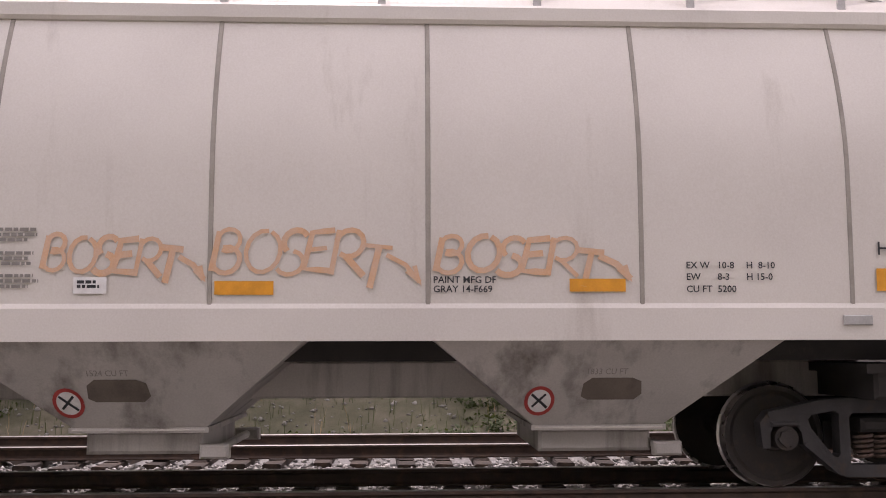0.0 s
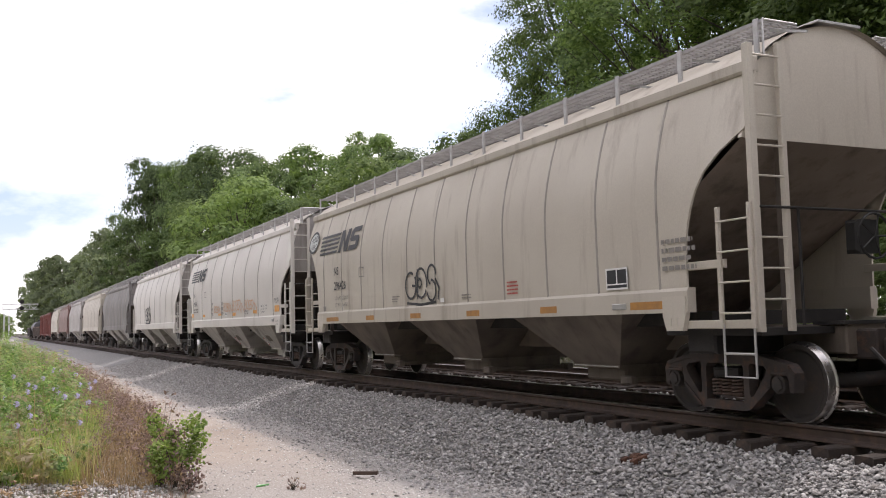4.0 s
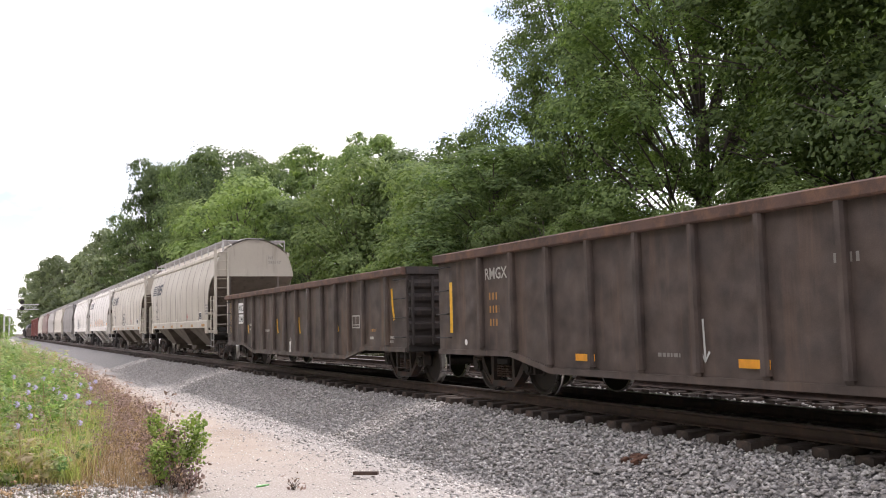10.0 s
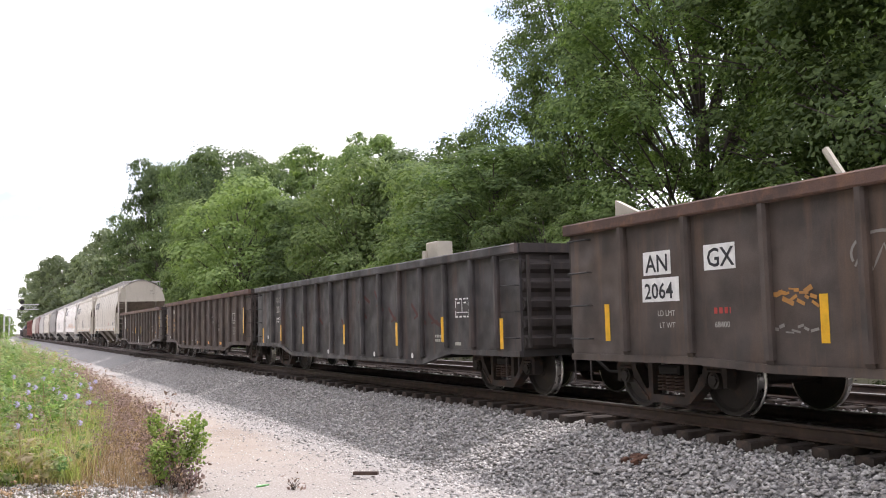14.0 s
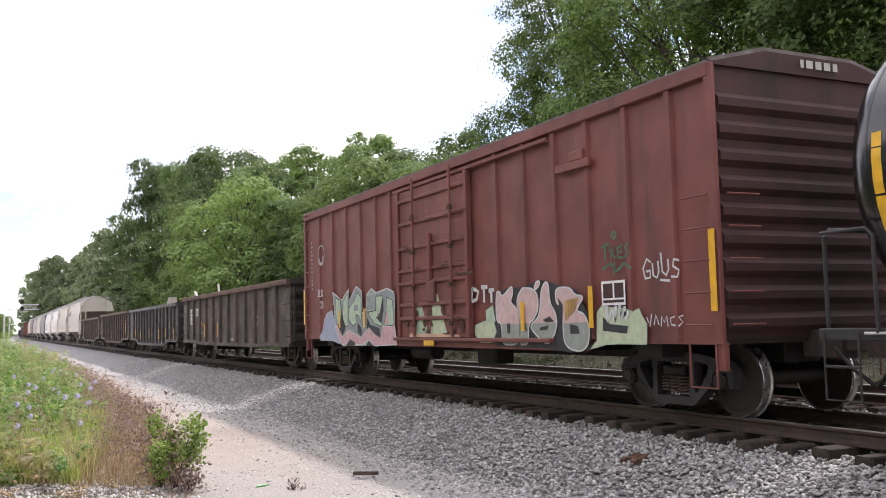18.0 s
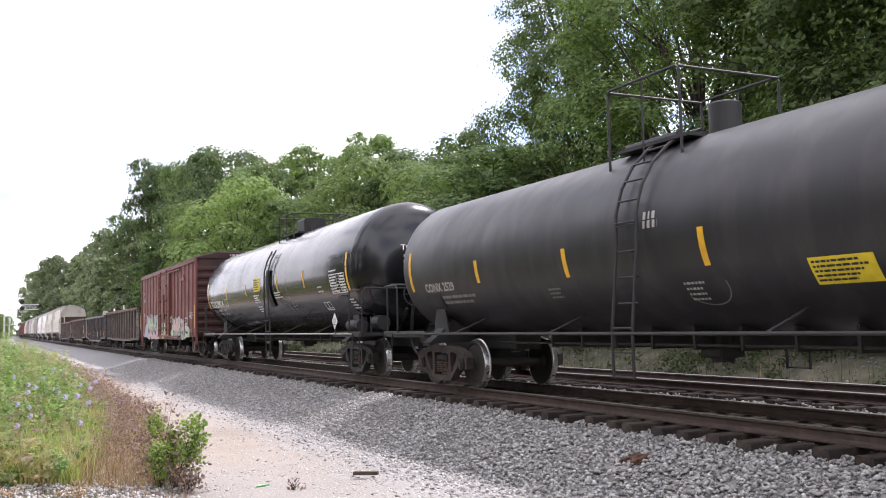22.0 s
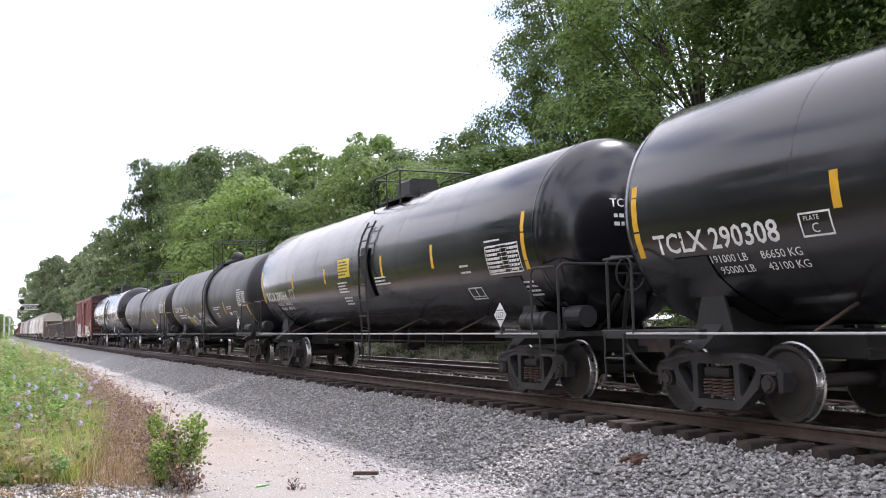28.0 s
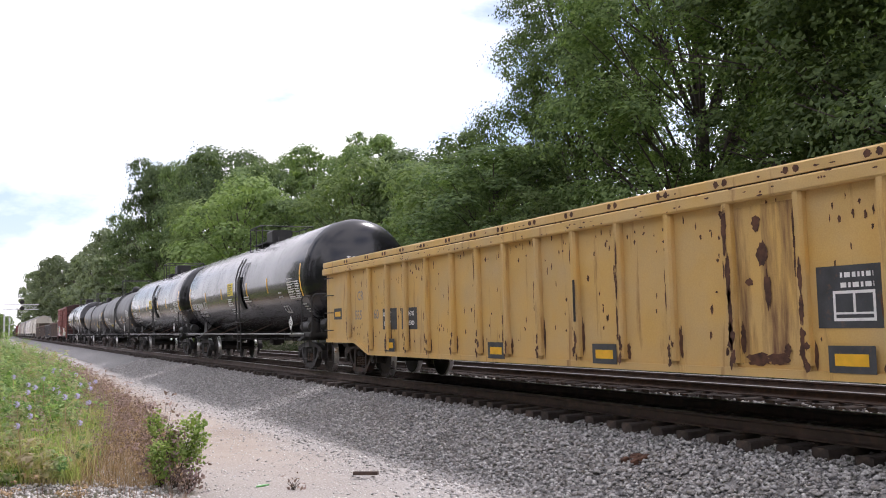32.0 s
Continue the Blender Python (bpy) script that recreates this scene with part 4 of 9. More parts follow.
def build_tank(name, label, paint, half, tc, shell, ladder_y, round_manway=False, TANK_R=1.555, TANK_Z=2.665, fore=0.0, aft=0.0):
    car = thing(name, label, "tank car", "tank cars of the train")
    g = Geo()
    prof = []
    for k in range(9):
        a = math.pi / 2 * k / 8
        prof.append((-(shell - aft + 0.66 * math.cos(a)), TANK_R * math.sin(a)))
    prof += [(y, TANK_R) for y in np.linspace(-shell + aft, shell + fore, 9)[1:-1]]
    for k in range(8, -1, -1):
        a = math.pi / 2 * k / 8
        prof.append((shell + fore + (0.66 - fore * 0.4) * math.cos(a), TANK_R * math.sin(a)))
    n, k = 64, len(prof)
    v = [(r * math.cos(2 * math.pi * i / n), y, TANK_Z + r * math.sin(2 * math.pi * i / n)) for i in range(n) for y, r in prof]
    g.add(v, [(i * k + j, i * k + j + 1, ((i + 1) % n) * k + j + 1, ((i + 1) % n) * k + j) for i in range(n) for j in range(k - 1)])
    tank = part("tank_shell", g, paint, car, "", True)
    for y in (() if round_manway else (-shell, shell + fore, -shell * 0.66, -shell / 3, 0.0, shell / 3, shell * 0.66)):
        r1 = TANK_R + 0.002
        g = Geo().grid([[(r1 * math.cos(2 * math.pi * i / 64), y + dy, TANK_Z + r1 * math.sin(2 * math.pi * i / 64)) for i in range(65)] for dy in (-0.012, 0.012)])
        part("weld_seam", g, paint, tank)
    # stub sills, bolsters, end platforms
    for e in (-1, 1):
        g = Geo()
        g.box(-0.28, 0.28, *sorted((e * (tc / 2 - 1.6), e * (half - 0.6))), 0.72, 1.06, 0.02)
        g.prism([(-1.40, 0.86), (1.40, 0.86), (1.15, 1.06), (0.80, 1.42), (-0.80, 1.42), (-1.15, 1.06)], e * tc / 2 - 0.16, e * tc / 2 + 0.16, "y")
        part("body_bolster", g, TANK_TRIM, car)
        g = Geo()
        g.box(-1.55, 1.55, *sorted((e * (shell + 0.05), e * (half - 0.55))), 1.00, 1.07, 0.01)
        for s in (-1, 1):
            g.box(s * 1.50 - 0.07, s * 1.50 + 0.07, *sorted((e * (tc / 2 - 0.3), e * (half - 0.55))), 0.98, 1.10, 0.01)
        part("end_platform", g, TANK_TRIM, car)
        g = Geo()
        yr = e * (half - 0.62 + (fore if e > 0 else 0))
        g.tube([(-1.5, yr, 1.05), (-1.5, yr, 2.02), (-1.42, yr, 2.10), (1.42, yr, 2.10), (1.5, yr, 2.02), (1.5, yr, 1.05)], 0.022, 8)
        part("end_railing", g, TANK_TRIM, car, "black tubular end railing")
        yg = e * (half - 0.78)
        if e < 0:
            g = Geo()
            g.cyl((-0.95, yg + e * 0.12, 1.30), (-0.95, yg - e * 0.30, 1.30), 0.17, 16)
            g.box(-1.10, -0.80, *sorted((yg - e * 0.30, yg - e * 0.38)), 1.07, 1.45, 0.02)
            part("brake_cylinder", g, TANK_TRIM, car, "black brake cylinder on the end platform")
            for x in (-0.35, 0.35):
                g = Geo().bar((x, yg - e * 0.45, 1.07), (x, yg + e * 0.1, 1.62), 0.07, 0.06)
                part("end_brace", g, TANK_TRIM, car)
            g = Geo().prism([(0.55, 1.56), (0.75, 1.76), (0.55, 1.96), (0.35, 1.76)], yr + e * 0.03, yr + e * 0.04, "y")
            part("hazard_diamond", g, OFFWHITE, car, "worn white diamond hazard placard")
            g = Geo().box(0.51, 0.59, *sorted((yr, yr + e * 0.03)), 1.5, 2.10, 0.004)
            part("placard_bracket", g, TANK_TRIM, car)
        else:
            g = Geo().box(0.3, 0.8, *sorted((yg - e * 0.05, yg + e * 0.15)), 1.07, 1.35, 0.03)
            part("tool_box", g, TANK_TRIM, car)
        if e < 0:
            g = Geo().tube([(-0.2 + 0.27 * math.cos(2 * math.pi * i / 16), yg + e * 0.22, 1.95 + 0.27 * math.sin(2 * math.pi * i / 16)) for i in range(17)], 0.018, 6)
            wheel = part("brake_wheel", g, TANK_TRIM, car, "black spoked hand-brake wheel")
            for i in range(3):
                a = math.pi * i / 3
                d = Vector((0.26 * math.cos(a), 0, 0.26 * math.sin(a)))
                c = Vector((-0.2, yg + e * 0.22, 1.95))
                rod("spoke", wheel, c - d, c + d, 0.012, TANK_TRIM)
            rod("brake_post", car, (-0.2, yg, 1.07), (-0.2, yg + e * 0.18, 1.95), 0.04, TANK_TRIM)
        for s in (-1, 1):
            ys = e * (shell - 0.05)
            g = Geo()
            g.tube([(s * 1.58, ys, 1.05), (s * 1.58, ys, 1.98), (s * 1.58, ys + e * 0.08, 2.06), (s * 1.55, yr, 2.06)], 0.02, 8)
            part("side_railing", g, TANK_TRIM, car, "black tubular handrail")
            yq = yr - e * 0.42
            g = Geo().tube([(s * 1.58, yr, 1.05), (s * 1.58, yr, 0.39), (s * 1.58, yq, 0.39), (s * 1.58, yq, 1.05)], 0.014, 6)
            step = part("end_step", g, TANK_TRIM, car)
            for z in (0.72,):
                rod("tread_bar", step, (s * 1.58, yr, z), (s * 1.58, yq, z), 0.016, TANK_TRIM)
        bogie(car, e * tc / 2, round_manway)
        coupler(car, e, half)
    # side running rail on struts
    for s in (-1, 1):
        g = Geo()
        g.cyl((s * 1.58, -shell - 0.1, 1.05), (s * 1.58, shell + 0.1, 1.05), 0.024 if round_manway else 0.016, 8)
        part("side_rail", g, GALV if not round_manway else TANK_TRIM, car, "thin steel rail along the sill")
        for y in (-5.4, -2.4, 2.0, 5.2):
            foot = TANK_Z - math.sqrt(TANK_R ** 2 - 0.84 ** 2)
            rod("rail_strut", car, (s * 1.58, y, 1.05), (s * 0.84, y + 0.05, foot), 0.020, SPRING if not round_manway else BOGIE)
    # ladder over the flank and top platform
    bend = (10, 25, 40, 55, 68, 80) if round_manway else (10, 22, 34)
    for s in (-1, 1):
        g = Geo()
        for dy in (-0.22, 0.22):
            pts = [(s * 1.58, ladder_y + dy, 0.45), (s * 1.58, ladder_y + dy, 1.1), (s * (TANK_R + 0.09), ladder_y + dy, 2.2)]
            pts += [(s * (TANK_R + 0.1) * math.cos(radians(a)), ladder_y + dy, TANK_Z + (TANK_R + 0.1) * math.sin(radians(a))) for a in bend]
            g.tube(pts, 0.024, 6)
        lad = part("ladder", g, TANK_TRIM, car, "black curved side ladder")
        for z in (0.47, 0.8, 1.12, 1.45, 1.8, 2.15, 2.5):
            x = s * (1.58 if z < 1.3 else TANK_R + 0.085)
            rod("rung", lad, (x, ladder_y - 0.22, z), (x, ladder_y + 0.22, z), 0.015, TANK_TRIM)
        for a in (5, 17, 29, 41, 53, 65):
            if a < bend[-1]:
                x, z = s * (TANK_R + 0.1) * math.cos(radians(a)), TANK_Z + (TANK_R + 0.1) * math.sin(radians(a))
                rod("rung", lad, (x, ladder_y - 0.22, z), (x, ladder_y + 0.22, z), 0.015, TANK_TRIM)
    if not round_manway or TANK_R > 1.4:
        g = Geo()
        arcs = range(-48, 61, 6) if round_manway else range(-30, 13, 6)
        for rr in (TANK_R + 0.03, TANK_R + 0.05):
            g.grid([[(-rr * math.cos(radians(a)), ladder_y + dy, TANK_Z + rr * math.sin(radians(a))) for a in arcs] for dy in (-0.21, 0.21)])
        part("ladder_shield", g, TANK_TRIM, car)
    zt = TANK_Z + TANK_R
    y0, y1, xr, zr = ladder_y - 0.55, ladder_y + 1.05, 0.90, zt + (0.85 if round_manway else 0.52)
    for x in (-0.62, 0.62):
        g = Geo().box(x - 0.16, x + 0.16, y0, y1, zt - 0.10, zt - 0.05)
        part("platform", g, TANK_TRIM, car)
    for x in (-xr, xr):
        zf = TANK_Z + math.sqrt(TANK_R ** 2 - xr ** 2)
        g = Geo().tube([(x, y0, zf - 0.02), (x, y0, zr - 0.06), (x, y0 + 0.06, zr), (x, y1 - 0.06, zr), (x, y1, zr - 0.06), (x, y1, zf - 0.02)], 0.021, 8)
        part("top_railing", g, TANK_TRIM, car, "black safety railing round the manway platform")
        rod("railing_post", car, (x, (y0 + y1) / 2, zf - 0.02), (x, (y0 + y1) / 2, zr), 0.016, TANK_TRIM)
    for y, z in ((y0, zr - 0.02), (y1, zr - 0.02)):
        rod("cross_rail", car, (-xr, y, z), (xr, y, z), 0.019, TANK_TRIM)
    g = Geo()
    if round_manway:
        ym = ladder_y + (0.55 if TANK_R > 1.4 else -0.42)
        rm, hm = (0.27, 0.24) if TANK_R > 1.4 else (0.225, 0.40)
        g.cyl((0, ym, zt - 0.05), (0, ym, zt + hm), rm, 24)
        for k in range(5):
            a0, a1 = math.pi / 2 * k / 5, math.pi / 2 * (k + 1) / 5
            flat = 0.85 if TANK_R > 1.4 else 0.25
            g.cyl((0, ym, zt + hm + rm * flat * math.sin(a0)), (0, ym, zt + hm + rm * flat * math.sin(a1)), rm * math.cos(a0), 24, max(0.01, rm * math.cos(a1)))
        part("manway", g, TANK_TRIM, car, "black round manway dome", True)
        rod("vent_valve", car, (0, ladder_y + 1.1, zt - 0.05), (0, ladder_y + 1.1, zt + 0.25), 0.09, TANK_TRIM, 10)
        rod("vent_pipe", car, (-0.3, ladder_y + 0.2, zt + 0.08), (-0.3, ladder_y + 1.4, zt + 0.08), 0.06, TANK_TRIM, 8)
    else:
        g.box(-0.36, 0.36, ladder_y + 0.1, ladder_y + 0.95, zt - 0.05, zt + 0.44, 0.05)
        part("manway", g, TANK_TRIM, car, "black valve housing")
        rod("hatch", car, (0, ladder_y - 0.2, zt - 0.05), (0, ladder_y - 0.2, zt + 0.18), 0.24, TANK_TRIM, 14)
        rod("vent_valve", car, (0, ladder_y + 1.35, zt - 0.05), (0, ladder_y + 1.35, zt + 0.20), 0.12, TANK_TRIM, 10)
    # bottom outlet, air tank, brake rods
    g = Geo()
    g.cyl((0, 0, 1.15), (0, 0, 0.62), 0.16, 12)
    g.box(-0.22, 0.22, -0.22, 0.22, 0.68, 0.82, 0.03)
    part("bottom_outlet", g, UNDER, car)
    for x in (-0.45, 0.45):
        rod("brake_rod", car, (x, -5.5, 0.86), (x, 5.5, 0.86), 0.02, UNDER)
    for k in range(9):
        y = -3.6 + k * 0.9
        g = Geo().box(-0.5, 0.5, y - 0.02, y + 0.02, 0.80, 1.12)
        part("rod_hanger", g, UNDER, car)
    if TANK_R > 1.4:
        g = Geo()
        g.cyl((-1.28, -tc / 2 - 1.0, 1.24), (-1.28, -tc / 2 - 0.25, 1.24), 0.15, 18)
        for k in (-0.85, -0.45):
            g.cyl((-1.28, -tc / 2 + k - 0.025, 1.24), (-1.28, -tc / 2 + k + 0.025, 1.24), 0.158, 18)
        part("air_reservoir", g, TANK_TRIM, car, "black air reservoir with two straps")
    # saddle pads where the shell rests on the bolsters
    for e in (-1, 1):
        for s in (-1, 1):
            g = Geo()
            rows = []
            for a, w in ((-72, 0.62), (-60, 0.60), (-48, 0.45), (-36, 0.34), (-26, 0.32)):
                x, z = s * (TANK_R + 0.018) * math.cos(radians(a)), TANK_Z + (TANK_R + 0.018) * math.sin(radians(a))
                rows.append([(x, e * tc / 2 + d * w, z) for d in (-1, -0.5, 0, 0.5, 1)])
            g.grid(rows)
            part("saddle_pad", g, paint, car)
            g = Geo().prism([(e * tc / 2 - 0.34, 1.06), (e * tc / 2 + 0.34, 1.06), (e * tc / 2 + 0.16, 1.62), (e * tc / 2 - 0.16, 1.62)], s * 1.02, s * 1.06, "x")
            part("bolster_web", g, TANK_TRIM, car)
    return car


# ---- ground, ballast, tracks ----
TRACK2_X = 13.07


def ground_material():
    """Earth and grass, with a pale gravel lane along the near side of the track."""
    m, nd, ln, bs = tree_of("ground_earth")
    co = nd.new("ShaderNodeTexCoord")
    sep = nd.new("ShaderNodeSeparateXYZ")
    ln.new(co.outputs["Object"], sep.inputs["Vector"])
    wob = nd.new("ShaderNodeTexNoise")
    wob.inputs["Scale"].default_value = 0.35
    wob.inputs["Detail"].default_value = 5
    ln.new(co.outputs["Object"], wob.inputs["Vector"])
    add = nd.new("ShaderNodeMath")
    add.operation = "MULTIPLY_ADD"
    add.inputs[1].default_value = 2.4
    ln.new(wob.outputs["Fac"], add.inputs[0])
    ln.new(sep.outputs["X"], add.inputs[2])
    lane = nd.new("ShaderNodeMapRange")
    lane.inputs["From Min"].default_value, lane.inputs["From Max"].default_value = 2.2, 3.6
    ln.new(add.outputs["Value"], lane.inputs["Value"])
    off = nd.new("ShaderNodeMapRange")
    off.inputs["From Min"].default_value, off.inputs["From Max"].default_value = 17.6, 15.0
    ln.new(add.outputs["Value"], off.inputs["Value"])
    both = nd.new("ShaderNodeMath")
    both.operation = "MULTIPLY"
    ln.new(lane.outputs["Result"], both.inputs[0])
    ln.new(off.outputs["Result"], both.inputs[1])

    def tones(scale, a, b, c):
        n = nd.new("ShaderNodeTexNoise")
        n.inputs["Scale"].default_value = scale
        n.inputs["Detail"].default_value = 9
        n.inputs["Roughness"].default_value = 0.65
        ln.new(co.outputs["Object"], n.inputs["Vector"])
        r = nd.new("ShaderNodeValToRGB")
        r.color_ramp.elements[0].position, r.color_ramp.elements[0].color = 0.3, (*a, 1)
        r.color_ramp.elements[1].position, r.color_ramp.elements[1].color = 0.7, (*c, 1)
        r.color_ramp.elements.new(0.5).color = (*b, 1)
        ln.new(n.outputs["Fac"], r.inputs["Fac"])
        return r.outputs["Color"]

    grass = tones(1.2, (0.055, 0.055, 0.032), (0.095, 0.090, 0.055), (0.16, 0.138, 0.10))
    dust = tones(0.5, (0.265, 0.208, 0.160), (0.335, 0.275, 0.220), (0.385, 0.332, 0.280))
    stony = tones(0.8, (0.22, 0.206, 0.194), (0.29, 0.275, 0.262), (0.37, 0.355, 0.340))
    grit = tones(30.0, (0.13, 0.118, 0.108), (0.33, 0.308, 0.285), (0.60, 0.575, 0.545))
    # the wheels' tan ruts run along the verge, grey chippings along the ballast's foot and over the near end
    rut = nd.new("ShaderNodeMapRange")
    rut.inputs["From Min"].default_value, rut.inputs["From Max"].default_value = 6.3, 5.4
    ln.new(add.outputs["Value"], rut.inputs["Value"])
    along = nd.new("ShaderNodeMath")
    along.operation = "MULTIPLY_ADD"
    along.inputs[1].default_value = 7.0
    ln.new(wob.outputs["Fac"], along.inputs[0])
    ln.new(sep.outputs["Y"], along.inputs[2])
    near_end = nd.new("ShaderNodeMapRange")
    near_end.inputs["From Min"].default_value, near_end.inputs["From Max"].default_value = 14.5, 20.0
    near_end.inputs["To Min"].default_value = 0.45
    ln.new(along.outputs["Value"], near_end.inputs["Value"])
    tan = nd.new("ShaderNodeMath")
    tan.operation = "MULTIPLY"
    ln.new(rut.outputs["Result"], tan.inputs[0])
    ln.new(near_end.outputs["Result"], tan.inputs[1])
    bare = nd.new("ShaderNodeMixRGB")
    ln.new(tan.outputs["Value"], bare.inputs["Fac"])
    ln.new(stony, bare.inputs["Color1"])
    ln.new(dust, bare.inputs["Color2"])
    loose = nd.new("ShaderNodeMapRange")
    loose.inputs["To Min"].default_value, loose.inputs["To Max"].default_value = 0.62, 0.22
    ln.new(tan.outputs["Value"], loose.inputs["Value"])
    dg = nd.new("ShaderNodeMixRGB")
    ln.new(loose.outputs["Result"], dg.inputs["Fac"])
    ln.new(bare.outputs["Color"], dg.inputs["Color1"])
    ln.new(grit, dg.inputs["Color2"])
    mix = nd.new("ShaderNodeMixRGB")
    ln.new(both.outputs["Value"], mix.inputs["Fac"])
    ln.new(grass, mix.inputs["Color1"])
    ln.new(dg.outputs["Color"], mix.inputs["Color2"])
    ln.new(mix.outputs["Color"], bs.inputs["Base Color"])
    bs.inputs["Roughness"].default_value = 0.95
    bn = nd.new("ShaderNodeTexNoise")
    bn.inputs["Scale"].default_value = 30
    bn.inputs["Detail"].default_value = 8
    ln.new(co.outputs["Object"], bn.inputs["Vector"])
    bp = nd.new("ShaderNodeBump")
    bp.inputs["Strength"].default_value = 0.5
    bp.inputs["Distance"].default_value = 0.03
    ln.new(bn.outputs["Fac"], bp.inputs["Height"])
    ln.new(bp.outputs["Normal"], bs.inputs["Normal"])
    return m


def ground_z(x, y):
    """Height of the ground: a level lane, slightly rough verges, a low bank behind the tracks."""
    z = -0.80 + 0.05 * noise.noise(Vector((x * 0.35, y * 0.25, 0.0)))
    if x < 2.5:
        z += 0.10 * noise.noise(Vector((x * 0.8, y * 0.6, 5.0))) + min(0.25, max(0.0, (2.3 - x)) * 0.06)
    if x > 17:
        k = min(1.0, (x - 17) / 3.5)
        z += 1.15 * k * k * (3 - 2 * k) + 0.2 * noise.noise(Vector((x * 0.5, y * 0.3, 9.0))) * k
    return z


xs = [-2500, -600, -150, -50, -20, -10] + [-7 + 0.5 * i for i in range(36)] + [11, 13, 15] + [16 + 0.5 * i for i in range(13)] + [24, 27, 35, 60, 150, 600, 2500]
ys = [-2500, -600, -150, -60, -30] + [-20 + 0.75 * i for i in range(100)] + [56 + 2 * i for i in range(25)] + [110, 130, 160, 200, 260, 350, 500, 900, 2500]
g = Geo()
g.grid([[(x, y, ground_z(x, y)) for y in ys] for x in xs])
ground = part("ground", g, ground_material(), None, "", True)
tagged(ground, "earth ground with a pale dusty gravel lane beside the railway", "ground", kind="structure")


def bed_z(x):
    """Height of the ballast over the section of both tracks."""
    pts = [(5.35, -0.85), (5.9, -0.74), (7.2, -0.38), (7.75, -0.31), (8.3, -0.25), (10.2, -0.235), (11.1, -0.26), (11.9, -0.24), (14.4, -0.25), (15.0, -0.33), (16.6, -0.85)]
    for (a, za), (b, zb) in zip(pts, pts[1:]):
        if a <= x <= b:
            return za + (zb - za) * (x - a) / (b - a)
    return -0.85


BED = surf("ballast_bed", (0.20, 0.194, 0.188), (0.15, 0.144, 0.138), (0.32, 0.31, 0.30), scale=14, rough=0.95, bump=0.9, fine=28, dirt_at=0.58)
bx = [5.35, 5.6, 5.9, 6.2, 6.5, 6.8, 7.1, 7.25, 7.45, 7.7, 8.3, 9.1, 9.9, 10.5, 10.8, 11.1, 11.35, 11.6, 12.3, 13.1, 13.8, 14.5, 14.75, 15.0, 15.5, 16.0, 16.6]
by = [-700, -200, -60] + [-30 + 0.5 * i for i in range(200)] + [75, 85, 100, 130, 180, 260, 400, 700, 1200]
g = Geo()
g.grid([[(x + (0.25 * noise.noise(Vector((0, y * 0.4, 3.0))) if x < 6 else 0), y, bed_z(x) - 0.02 + 0.03 * noise.noise(Vector((x * 3, y * 3, 1.0)))) for y in by] for x in bx])
bed = part("ballast", g, BED, None, "", True)
tagged(bed, "grey crushed-stone ballast bed under two tracks", "ballast", kind="structure")


def stones(name, n, place, size, mat, seed, label, category):
    """Loose stones as one mesh of many small uneven lumps."""
    rng = np.random.default_rng(seed)
    base = np.array([(0, 0, 1), (1, 0, 0.15), (0.2, 0.95, -0.05), (-0.9, 0.5, 0.1), (-0.8, -0.6, -0.05), (0.35, -0.95, 0.1), (0, 0, -0.6)], float)
    tri = np.array([(0, 1, 2), (0, 2, 3), (0, 3, 4), (0, 4, 5), (0, 5, 1), (6, 2, 1), (6, 3, 2), (6, 4, 3), (6, 5, 4), (6, 1, 5)])
    x, y, z = place(rng, n)
    s = rng.uniform(size[0], size[1], n) * rng.uniform(0.75, 1.25, n)
    a = rng.uniform(0, 6.283, n)
    v = base[None] * rng.uniform(0.7, 1.3, (n, 7, 1)) * s[:, None, None] * np.stack([rng.uniform(0.8, 1.4, n), np.ones(n), rng.uniform(0.55, 0.95, n)], 1)[:, None]
    tilt = rng.normal(0, 0.45, n)
    c, t = np.cos(tilt)[:, None], np.sin(tilt)[:, None]
    v = np.stack([v[..., 0] * c + v[..., 2] * t, v[..., 1], -v[..., 0] * t + v[..., 2] * c], 2)
    c, t = np.cos(a)[:, None], np.sin(a)[:, None]
    v = np.stack([v[..., 0] * c - v[..., 1] * t, v[..., 0] * t + v[..., 1] * c, v[..., 2]], 2)
    v += np.stack([x, y, z], 1)[:, None]
    f = (tri[None] + (np.arange(n) * 7)[:, None, None]).reshape(-1, 3)
    me = bpy.data.meshes.new(name)
    me.vertices.add(n * 7)
    me.vertices.foreach_set("co", v.reshape(-1).astype(np.float32))
    me.loops.add(f.size)
    me.loops.foreach_set("vertex_index", f.reshape(-1).astype(np.int32))
    me.polygons.add(len(f))
    me.polygons.foreach_set("loop_start", np.arange(0, f.size, 3, dtype=np.int32))
    me.update(calc_edges=True)
    me.materials.append(mat)
    return tagged(new(name, me), label, category, kind="stuff")


BXP, BZP = np.array(bx), np.array([bed_z(x) for x in bx])


def on_shoulder(rng, n):
    y = -8 + 62 * rng.random(n) ** 1.55
    x = rng.uniform(5.5, 8.15, n)
    return x, y, np.interp(x, BXP, BZP) + rng.uniform(-0.015, 0.02, n)


def in_four_foot(rng, n):
    y = -6 + 60 * rng.random(n) ** 1.5
    x = rng.uniform(7.8, 16.2, n)
    x = np.where(rng.random(n) < 0.5, x, rng.uniform(10.0, 12.2, n))
    return x, y, np.interp(x, BXP, BZP) + rng.uniform(-0.02, 0.012, n)


